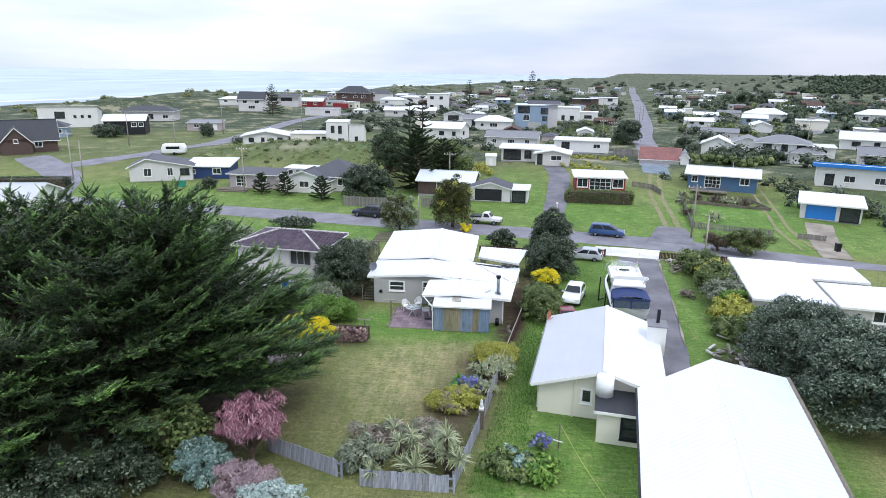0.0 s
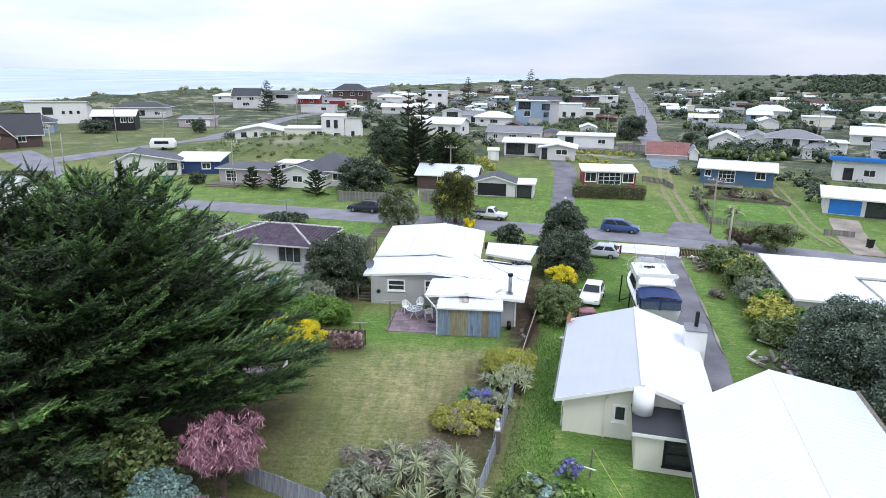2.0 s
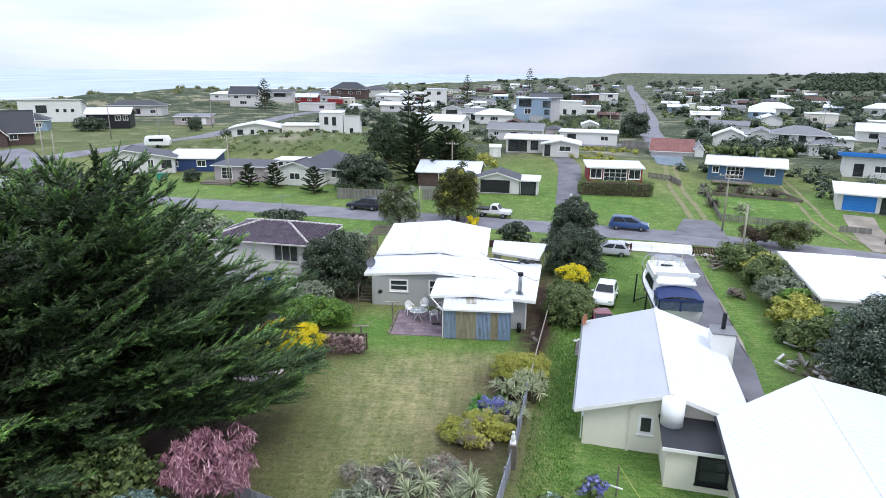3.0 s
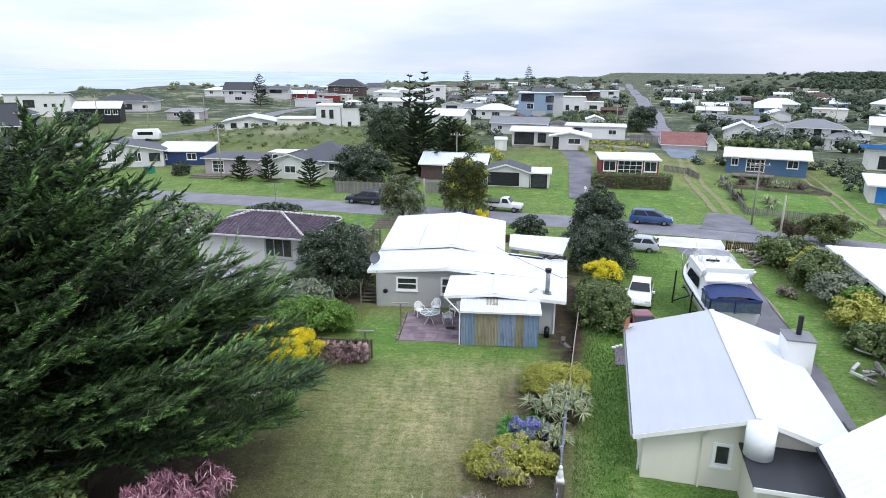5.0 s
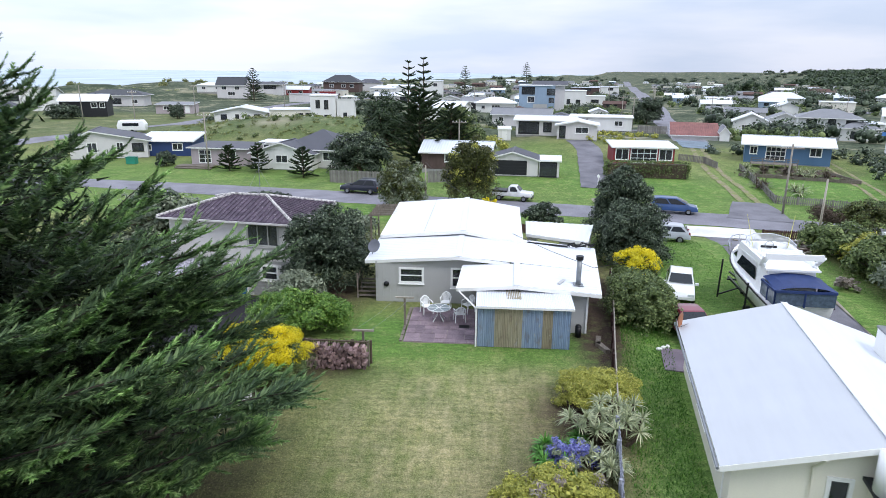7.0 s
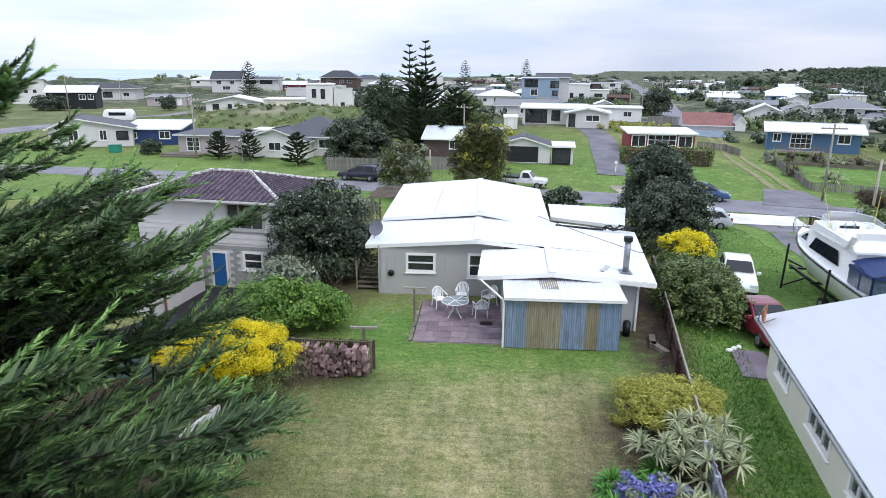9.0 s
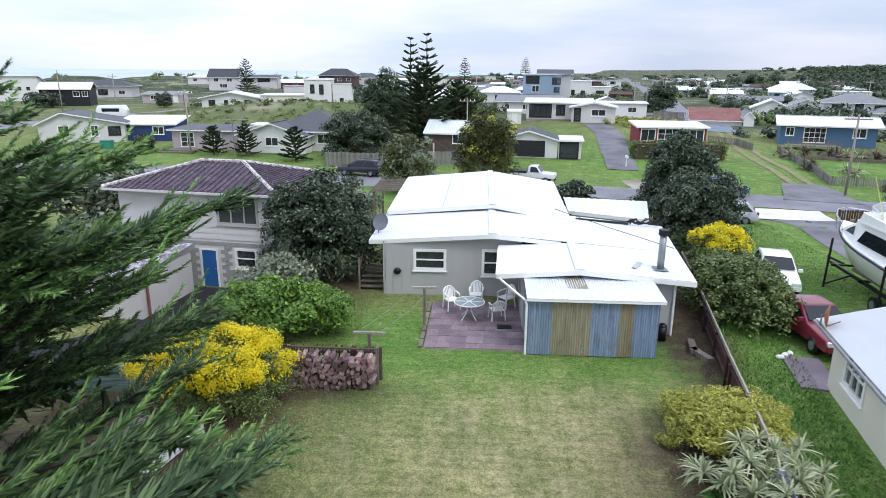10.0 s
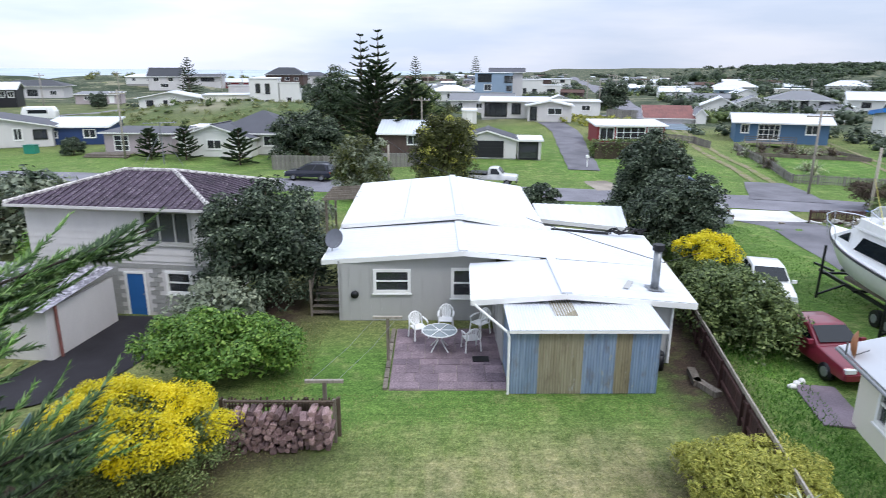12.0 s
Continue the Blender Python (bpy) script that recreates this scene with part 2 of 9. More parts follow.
M["blue_door"] = paint("blue_door_paint", "#2c68a8", 0.5, 0.12)
M["dark"] = plain("dark_void", "#0c0d10", 0.6)
M["curtain"] = paint("net_curtain", "#c4cbd0", 0.9, 0.15, 6.0)
M["steel"] = plain("galvanised_steel", "#8f9396", 0.45, 0.6)
M["black_plastic"] = plain("black_plastic", "#141519", 0.45)
M["white_plastic"] = plain("white_plastic", "#ecedec", 0.4, 0.0, 0.04)
M["post"] = timber("weathered_post", "#5c544b", "#8d8479")
M["fence"] = timber("weathered_paling", "#6b6863", "#9c9893")
M["fence_dark"] = timber("dark_stained_paling", "#3b2826", "#5e4440")
M["fence_grey"] = timber("blue_grey_paling", "#7d8290", "#b4b6c0")
M["bark"] = timber("bark", "#3c332a", "#6e6052", 0.9)
# bough bark darkened to add to the shade painted inside the cypress
M["bark_dark"] = timber("dark_bark", "#221d18", "#423a32", 0.9)
M["teal_board"] = timber("faded_teal_board", "#52706a", "#7f9a92", 0.8, 0)
M["litter"] = asphalt_material("dry_leaf_litter", "#5d5053", "#a3949a", 0.6)
M["pole"] = timber("pole_timber", "#857e73", "#b5aea2")
# near-black green of the cypress filler twigs, standing in for crown shade
M["inner_shade"] = leafy("cypress_inner_shade", "#161d15", "#293620", "#4a5c34")
M["leaf_dark"] = leafy("coastal_evergreen_leaf", "#141f16", "#344431", "#85927c")
M["leaf_coastal"] = leafy("pale_tipped_coastal_leaf", "#1a261c", "#485a4a", "#9fac9c", 0.42)
M["leaf_grey"] = leafy("grey_green_leaf", "#4c5648", "#7c8672", "#adb39c")
M["leaf_mid"] = leafy("mid_green_leaf", "#2c3b1f", "#5b6d3e", "#98a66a")
M["leaf_olive_dark"] = leafy("dark_olive_leaf", "#22280f", "#434b22", "#737640")
M["grass_lush"] = leafy("lush_grass_blade", "#315a1d", "#4f7f2f", "#84ac4e", 0.6)
M["leaf_bright"] = leafy("bright_green_leaf", "#35561f", "#5d8334", "#94b055")
M["leaf_olive"] = leafy("yellow_green_leaf", "#666d26", "#9c9f46", "#cfc968")
M["yellow"] = leafy("yellow_blossom", "#c9b80e", "#ecdc20", "#f9f060", 0.6, 0.35)
M["pink"] = leafy("dusky_pink_foliage", "#4a2c39", "#9a667a", "#eec4d0")
M["succulent"] = leafy("blue_green_succulent", "#4d6867", "#76928e", "#abc2bb")
M["succulent_pale"] = leafy("pale_silver_leaf", "#7f9595", "#a9bcbb", "#d3dedc")
M["purple"] = leafy("purple_blossom", "#4a4c8e", "#6e72b6", "#a2a5d8")
M["strap"] = leafy("strap_leaf", "#55624a", "#96a07c", "#cfd0ae", 0.45)
M["norfolk"] = leafy("norfolk_needle", "#1c2a1c", "#374a31", "#627250")
M["dry_twig"] = leafy("dry_twig", "#5f564e", "#8c827a", "#b8aea6")
M["grass_blade"] = leafy("grass_blade", "#60693a", "#868c54", "#b0ae78", 0.6)


def glass_material():
    k = Mat("window_glass", 0.04, 0.0, 0.35)
    k.colour((0.2, 0.22, 0.24, 1))
    k.b.inputs["Transmission Weight"].default_value = 0.85
    k.b.inputs["IOR"].default_value = 1.45
    return k.m


M["glass"] = glass_material()


def tile_roof_material():
    k = Mat("lichened_tiles", 0.8, 0.0, 0.25)
    br = k.noise(2.0, 6)
    fine = k.noise(16, 5)
    c = k.ramp(br, [(0.3, lin("#3a323c")), (0.7, lin("#5e5260"))])
    c = k.mix(k.ramp(fine, [(0.6, (0, 0, 0)), (0.68, (1, 1, 1))]), c, lin("#b3abae"))
    k.colour(c)
    k.bump(fine, 0.4, 0.01)
    return k.m


MR = Mat("mossy_iron", 0.8)
MR.colour(MR.mix(MR.ramp(MR.noise(5, 6, rough=0.7), [(0.45, (0, 0, 0)), (0.6, (1, 1, 1))]), MR.ramp(MR.noise(1.2, 4), [(0.3, lin("#5f5d66")), (0.7, lin("#85838c"))]), lin("#c2c0c8")))
M["mossy_roof"] = MR.m
M["tile_roof"] = tile_roof_material()
LR = Mat("lichened_ridge", 0.85)
LR.colour(LR.ramp(LR.noise(7, 6, rough=0.7), [(0.4, lin("#6d666b")), (0.52, lin("#c9c5c2")), (0.7, lin("#e4e1dc"))]))
M["ridge_lichen"] = LR.m


def sea_material():
    k = Mat("sea", 0.45, 0.0, 0.25)
    k.colour(k.ramp(k.noise(0.012, 5, (1, 0.3, 1)), [(0.35, lin("#9aaab4")), (0.65, lin("#b5c3cb"))]))
    k.bump(k.noise(0.35, 5, (1, 0.3, 1)), 0.5, 0.6)
    return k.m


M["sea"] = sea_material()


# ---- mesh helpers ----
class Geo:
    def __init__(self):
        self.v, self.f = [], []

    def add(self, verts, faces):
        o = len(self.v)
        self.v += [tuple(p) for p in verts]
        self.f += [tuple(i + o for i in f) for f in faces]
        return self

    def box(self, x0, y0, z0, x1, y1, z1, m=None):
        vs = [Vector((x, y, z)) for z in (z0, z1) for x, y in ((x0, y0), (x1, y0), (x1, y1), (x0, y1))]
        if m is not None:
            vs = [m @ v for v in vs]
        return self.add(vs, [(3, 2, 1, 0), (4, 5, 6, 7), (0, 1, 5, 4), (1, 2, 6, 5), (2, 3, 7, 6), (3, 0, 4, 7)])

    def beam(self, a, b, w, h):
        a, b = Vector(a), Vector(b)
        return self.box(-w / 2, -h / 2, 0, w / 2, h / 2, (b - a).length,
                        Matrix.Translation(a) @ (b - a).to_track_quat("Z", "Y").to_matrix().to_4x4())

    def tube(self, a, b, r0, r1=None, n=10, caps=True):
        a, b = Vector(a), Vector(b)
        r1 = r0 if r1 is None else r1
        q = (b - a).to_track_quat("Z", "Y")
        vs = []
        for p, r in ((a, r0), (b, r1)):
            vs += [p + q @ Vector((r * math.cos(2 * math.pi * i / n), r * math.sin(2 * math.pi * i / n), 0)) for i in range(n)]
        fs = [(i, (i + 1) % n, n + (i + 1) % n, n + i) for i in range(n)]
        if caps:
            fs += [tuple(range(n - 1, -1, -1)), tuple(range(n, 2 * n))]
        return self.add(vs, fs)

    def path_tube(self, pts, radii, n=8):
        pts = [Vector(p) for p in pts]
        vs, fs = [], []
        for i, (p, r) in enumerate(zip(pts, radii)):
            d = (pts[min(i + 1, len(pts) - 1)] - pts[max(i - 1, 0)]).normalized()
            q = d.to_track_quat("Z", "Y")
            vs += [p + q @ Vector((r * math.cos(2 * math.pi * k / n), r * math.sin(2 * math.pi * k / n), 0)) for k in range(n)]
        for i in range(len(pts) - 1):
            fs += [(i * n + k, i * n + (k + 1) % n, (i + 1) * n + (k + 1) % n, (i + 1) * n + k) for k in range(n)]
        fs += [tuple(range(n - 1, -1, -1)), tuple(range((len(pts) - 1) * n, len(pts) * n))]
        return self.add(vs, fs)

    def prism(self, outline, y0, y1, m=None):
        """An outline in x and z, drawn out along y."""
        n = len(outline)
        vs = [Vector((x, y, z)) for y in (y0, y1) for x, z in outline]
        if m is not None:
            vs = [m @ v for v in vs]
        return self.add(vs, [tuple(range(n)), tuple(range(2 * n - 1, n - 1, -1))] +
                        [((i + 1) % n, i, n + i, n + (i + 1) % n) for i in range(n)])

    def slab(self, a, b, c, d, t):
        """A flat four-cornered plate of thickness t below its top corners."""
        top = [Vector(p) for p in (a, b, c, d)]
        n = (top[1] - top[0]).cross(top[3] - top[0]).normalized()
        if n.z < 0:
            n = -n
        return self.add(top + [p - n * t for p in top], [(0, 1, 2, 3), (7, 6, 5, 4), (0, 4, 5, 1), (1, 5, 6, 2), (2, 6, 7, 3), (3, 7, 4, 0)])

    def corrugated(self, a, b, c, d, pitch=0.16, amp=0.018, t=0.01, steps=4):
        """Ribbed sheet: ribs run from edge a-b to edge d-c and repeat along a-b."""
        a, b, c, d = (Vector(p) for p in (a, b, c, d))
        n = (b - a).cross(d - a).normalized()
        if n.z < 0:
            n = -n
        k = max(2, int(round(max((b - a).length, (c - d).length) / pitch)) * steps)
        vs, fs = [], []
        for i in range(k + 1):
            u = i / k
            off = n * (amp * math.cos(2 * math.pi * i / steps))
            vs += [a.lerp(b, u) + off, d.lerp(c, u) + off, a.lerp(b, u) + off - n * t, d.lerp(c, u) + off - n * t]
        for i in range(k):
            o, p = 4 * i, 4 * i + 4
            fs += [(o, p, p + 1, o + 1), (o + 2, o + 3, p + 3, p + 2), (o, o + 2, p + 2, p), (o + 1, p + 1, p + 3, o + 3)]
        fs += [(0, 1, 3, 2), (4 * k, 4 * k + 2, 4 * k + 3, 4 * k + 1)]
        return self.add(vs, fs)

    def ellipsoid(self, c, r, nu=12, nv=8):
        vs = [(c[0], c[1], c[2] + r[2])]
        for j in range(1, nv):
            a = math.pi * j / nv
            vs += [(c[0] + r[0] * math.sin(a) * math.cos(2 * math.pi * i / nu), c[1] + r[1] * math.sin(a) * math.sin(2 * math.pi * i / nu),
                    c[2] + r[2] * math.cos(a)) for i in range(nu)]
        vs.append((c[0], c[1], c[2] - r[2]))
        fs = [(0, 1 + i, 1 + (i + 1) % nu) for i in range(nu)]
        for j in range(nv - 2):
            o = 1 + j * nu
            fs += [(o + i, o + nu + i, o + nu + (i + 1) % nu, o + (i + 1) % nu) for i in range(nu)]
        o = 1 + (nv - 2) * nu
        fs += [(o + (i + 1) % nu, o + i, len(vs) - 1) for i in range(nu)]
        return self.add(vs, fs)

    def mesh(self, name, smooth=False):
        me = bpy.data.meshes.new(name)
        if name in ("wall", "upper_wall"):
            seen, order, places = {}, [], []
            for p in self.v:
                key = tuple(round(c, 4) for c in p)
                if key not in seen:
                    seen[key] = len(places)
                    places.append(p)
                order.append(seen[key])
            self.v, self.f = places, [tuple(order[i] for i in f) for f in self.f]
            self.f = [f for f in self.f if len(set(f)) == len(f)]
        me.from_pydata(self.v, [], self.f)
        if smooth:
            me.polygons.foreach_set("use_smooth", [True] * len(me.polygons))
        me.update()
        return me


def thing(name, label, category, m=None, group="", kind=""):
    ob = new(name)
    ob.empty_display_size = 0.2
    if m is not None:
        ob.matrix_world = m
    return tagged(ob, label, category, group, kind)


def part(name, geo, mat, parent, label="", smooth=False, m=None, kind=""):
    """One mesh object under a thing or a part, in the thing's own axes."""
    me = geo.mesh(name, smooth) if isinstance(geo, Geo) else geo
    if not me.materials:
        me.materials.append(M[mat] if isinstance(mat, str) else mat)
    ob = new(name, me)
    ob.parent = parent
    if m is not None:
        ob.matrix_basis = m
    if label:
        ob["label"] = label
    if kind:
        ob["kind"] = kind
    return ob


def solo(name, geo, mat, label, category, m=None, group="", kind="", smooth=False):
    """A thing that is one mesh."""
    me = geo.mesh(name, smooth) if isinstance(geo, Geo) else geo
    me.materials.append(M[mat] if isinstance(mat, str) else mat)
    ob = new(name, me)
    if m is not None:
        ob.matrix_world = m
    return tagged(ob, label, category, group, kind)


# ---- lie of the land ----
def step(a, b, v):
    t = np.clip((v - a) / (b - a), 0, 1)
    return t * t * (3 - 2 * t)


def mound(x, y, cx, cy, rx, ry, h, turn=0.0):
    c, s = math.cos(radians(turn)), math.sin(radians(turn))
    u, v = ((x - cx) * c + (y - cy) * s) / rx, (-(x - cx) * s + (y - cy) * c) / ry
    return h * np.exp(-(u * u + v * v))


SEA = -7.0
COAST = (-262.0, 300.0)
COAST_DIR = (0.27, 0.963)


def coast_distance(x, y):
    """Metres inland from the shoreline."""
    return (x - COAST[0]) * COAST_DIR[1] - (y - COAST[1]) * COAST_DIR[0]


def gz(x, y):
    x, y = np.asarray(x, float), np.asarray(y, float)
    z = -1.05 * step(-3.2, -7.5, x) * step(-9, -3, y) * step(24, 14, y) * step(-40, -18, x)
    z = z - 0.55 * step(14, 24, y) * step(70, 46, y)
    z = z - 0.5 * step(14, 22, y) * step(46, 37, y) - 0.85 * step(4, -8, x) * step(38, 48, y) * step(86, 73, y) + mound(x, y, 11, 51, 7, 6, 0.3)
    z = z + mound(x, y, 20, 84, 15, 16, 1.8) + mound(x, y, 28, 62, 9, 7, 0.4) - mound(x, y, 84, 126, 30, 22, 1.7)
    z = z + mound(x, y, -32, 96, 26, 11, 3.6, -8) + mound(x, y, -5, 98, 14, 12, 2.0) + mound(x, y, -160, 232, 26, 16, 6.0, 20) + mound(x, y, -118, 262, 22, 14, 4.0, 10)
    d = coast_distance(x, y)
    z = z + 3.2 * step(25, 60, d) * step(150, 70, d) * (0.6 + 0.35 * np.sin(0.021 * y + 0.5) + 0.3 * np.sin(0.057 * y + x * 0.03))
    far = step(140, 320, y)
    z = z + far * (1.2 * np.sin(0.017 * x + 1.0) * np.sin(0.013 * y) + 0.6 * np.sin(0.041 * x + 0.027 * y))
    z = z + 13.0 * step(400, 560, x) * step(260, 560, y)
    z = z + 2.6 * step(700, 1500, y) * step(200, 420, d) * (0.7 + 0.3 * np.sin(0.009 * x + 0.004 * y))
    return np.where(d < 45, SEA - 0.8 + (z - SEA + 0.8) * step(-25, 45, d), z)


def zz(x, y):
    return float(gz(x, y))


def axis_steps(bounds):
    out = []
    for a, b, s in bounds:
        out += list(np.arange(a, b, s))
    return np.array(out + [bounds[-1][1]])


def build_ground():
    xs = axis_steps([(-4500, -900, 600), (-900, -300, 60), (-300, -80, 8), (-80, -20, 2), (-20, 34, 0.6), (34, 90, 2), (90, 300, 8), (300, 900, 40), (900, 4500, 400)])
    ys = axis_steps([(-900, -120, 130), (-120, -40, 8), (-40, 26, 0.6), (26, 110, 1.6), (110, 330, 6), (330, 900, 25), (900, 1500, 75), (1500, 4800, 300)])
    X, Y = np.meshgrid(xs, ys)
    Z = gz(X, Y)
    near = step(-44, -38, Y) * step(28, 22, Y)
    rng = np.random.default_rng(4)
    Z = Z + near * rng.normal(0, 0.012, X.shape)
    nx, ny = len(xs), len(ys)
    me = bpy.data.meshes.new("ground")
    idx = np.arange(nx * ny).reshape(ny, nx)
    quads = np.stack([idx[:-1, :-1], idx[:-1, 1:], idx[1:, 1:], idx[1:, :-1]], -1).reshape(-1, 4)
    me.from_pydata(np.stack([X, Y, Z], -1).reshape(-1, 3).tolist(), [], quads.tolist())
    me.polygons.foreach_set("use_smooth", [True] * len(me.polygons))
    d = coast_distance(X, Y)
    lawn = step(0.5, 2.5, X + 1.5) * step(13.5, 11, X) * step(-25.5, -22, Y) * step(-5.2, -7.5, Y)
    fields = {
        "dry": np.clip(0.5 * lawn * step(-6.8, -9.0, Y) + 0.75 * lawn * mound(X, Y, 5.8, -14, 5.0, 6.4, 1.0, -10) + 0.9 * mound(X, Y, 8.6, -9.8, 3.0, 1.4, 1.0, 5) + 0.25 * mound(X, Y, -6, 38, 30, 6, 1.0) + 0.5 * mound(X, Y, 36, 52, 4, 14, 1) + 0.7 * mound(X, Y, 6, 84, 9, 10, 1) + 0.6 * mound(X, Y, 30, 92, 12, 8, 1), 0, 1),
        "lush": np.clip(0.9 * step(9.4, 10.6, X - (Y + 25.7) * 0.165) * step(32, 28, X) * step(-40, -34, Y) * step(22, 14, Y) + 0.8 * mound(X, Y, -12, 26, 14, 5, 1.0)
                        + 0.5 * lawn * (1 - mound(X, Y, 5.8, -14, 5.0, 6.4, 0.95, -10)) + 0.75 * mound(X, Y, 0.5, -6.0, 3.5, 3.0, 1.0) + 0.9 * step(-2.5, 0, X) * step(13, 11, X) * step(-10.5, -7.6, Y) * step(-1, -4, Y) + 0.75 * mound(X, Y, 27, 44, 9, 5, 1) + 0.6 * mound(X, Y, 46, 45, 7, 6, 1) + 0.75 * step(23, 27, Y) * step(70, 52, Y) + 0.6 * mound(X, Y, -32, 94, 30, 9, 1.0, -8) + 0.6 * mound(X, Y, 13, 66, 6, 12, 1), 0, 1),
        "soil": np.clip(mound(X, Y, 10.2, -11.6, 2.2, 2.3, 0.9) + mound(X, Y, -5.5, -12.0, 2.6, 2.0, 1.3) + mound(X, Y, -7.0, -9.0, 2.5, 1.6, 0.9) + mound(X, Y, -0.4, -9.0, 1.9, 0.5, 0.9) + mound(X, Y, 12.3, -4.3, 0.9, 3.0, 1.3, -8) + mound(X, Y, 12.7, 1.0, 1.1, 7.0, 1.7, -8) + mound(X, Y, 8.5, -19, 2.6, 6.0, 0.9, -10) + mound(X, Y, -8, -20, 7.5, 7, 1.4)
                        + mound(X, Y, -3.5, -10, 2.5, 2.0, 0.8) + mound(X, Y, -3, 1, 2.2, 3.5, 1.2) + mound(X, Y, 29, -11, 2.5, 4, 1.0)
                        + mound(X, Y, 51, 57, 7, 3, 1.0) + mound(X, Y, 26, 96, 8, 4, 0.7), 0, 1),
        "scrub": np.clip(step(80, 100, Y) * step(-15, 10, X) * 0.9 + 0.45 * step(70, 90, Y) + mound(X, Y, -30, 100, 30, 9, 0.35) + mound(X, Y, -155, 236, 45, 30, 1.0) + step(140, 180, Y) * 0.95
                         + step(90, 60, d) * 0.9 + step(62, 74, X) * step(30, 50, Y) * 0.7 + mound(X, Y, 6, 92, 10, 14, 0.8), 0, 1),
        "sand": np.clip(step(34, 10, d) + 0.5 * mound(X, Y, 30, 95, 7, 4, 1.0) + 0.4 * mound(X, Y, -36, 92, 5, 3, 1.2), 0, 1),
    }
    fields["lush"] = fields["lush"] * (1 - 0.75 * fields["dry"])
    for key, val in fields.items():
        a = me.attributes.new(key, "FLOAT", "POINT")
        a.data.foreach_set("value", val.reshape(-1).astype(np.float32))
    me.materials.append(M["ground"])
    tagged(new("ground", me), "uneven grass land with dry mown patches and dune scrub", "ground", kind="structure")


build_ground()


def build_sea():
    g = Geo()
    for i in range(40):
        for s in (0, 1):
            t = -1500 + i * 160
            e = 20 if s == 0 else -4600
            rise = 0.0 if s == 0 else 9.0
            g.v.append((COAST[0] + COAST_DIR[0] * t + COAST_DIR[1] * e, COAST[1] + COAST_DIR[1] * t - COAST_DIR[0] * e, SEA + rise))
    g.f = [(2 * i, 2 * i + 2, 2 * i + 3, 2 * i + 1) for i in range(39)]
    solo("sea", g, "sea", "pale grey-green sea under an overcast sky", "sea", kind="structure")
    k = Mat("surf", 0.8)
    k.colour(k.ramp(k.noise(0.05, 6, (1, 0.2, 1)), [(0.3, lin("#d5e0e4")), (0.6, lin("#f4f6f6"))]))
    rng = random.Random(5)
    for row, (e, w) in enumerate(((-8, 26), (-60, 16), (-120, 12))):
        g = Geo()
        n = 120
        for i in range(n + 1):
            t = -500 + i * 28
            a = e + 9 * math.sin(t * 0.021 + row) + rng.uniform(-4, 4)
            b = a - w * (0.35 + rng.random())
            for q in (a, b):
                g.v.append((COAST[0] + COAST_DIR[0] * t + COAST_DIR[1] * q, COAST[1] + COAST_DIR[1] * t - COAST_DIR[0] * q, SEA + 0.35))
        g.f = [(2 * i, 2 * i + 2, 2 * i + 3, 2 * i + 1) for i in range(n)]
        solo("surf", g, k.m, "white line of breaking surf along the beach", "surf", kind="structure")


build_sea()


def ribbon(name, pts, width, mat, label, category, lift=0.03, kind="structure", cross=3, thick=0.0):
    """A strip of paving along a line, laid on the land."""
    pts = [Vector((p[0], p[1], 0)) for p in pts]
    fine = []
    for i in range(len(pts) - 1):
        p0, p1, p2, p3 = pts[max(i - 1, 0)], pts[i], pts[i + 1], pts[min(i + 2, len(pts) - 1)]
        n = max(2, int((p2 - p1).length / 1.5))
        for k in range(n):
            t = k / n
            fine.append(0.5 * (2 * p1 + (p2 - p0) * t + (2 * p0 - 5 * p1 + 4 * p2 - p3) * t * t + (3 * p1 - p0 - 3 * p2 + p3) * t ** 3))
    fine.append(pts[-1])
    widths = width if isinstance(width, (list, tuple)) else (width, width)
    g = Geo()
    for i, p in enumerate(fine):
        d = (fine[min(i + 1, len(fine) - 1)] - fine[max(i - 1, 0)]).normalized()
        w = widths[0] + (widths[-1] - widths[0]) * i / (len(fine) - 1)
        for k in range(cross + 1):
            u = (k / cross - 0.5) * w + (0.06 * math.sin(i * 1.7 + k) if k in (0, cross) else 0)
            q = p + Vector((d.y, -d.x, 0)) * u
            g.v.append((q.x, q.y, zz(q.x, q.y) + lift))
    c = cross + 1
    g.f = [(i * c + k, i * c + k + 1, (i + 1) * c + k + 1, (i + 1) * c + k) for i in range(len(fine) - 1) for k in range(cross)]
    return solo(name, g, mat, label, category, kind=kind, smooth=True)


STREET = [(-96, 60), (-78, 50), (-60, 44.5), (-40, 41.2), (-20, 37.6), (0, 34.2), (20, 30.4), (34, 27.0), (52, 19.5), (75, 8), (100, -6)]
ribbon("road", STREET, 6.0, "road", "worn grey asphalt street without kerbs", "road")


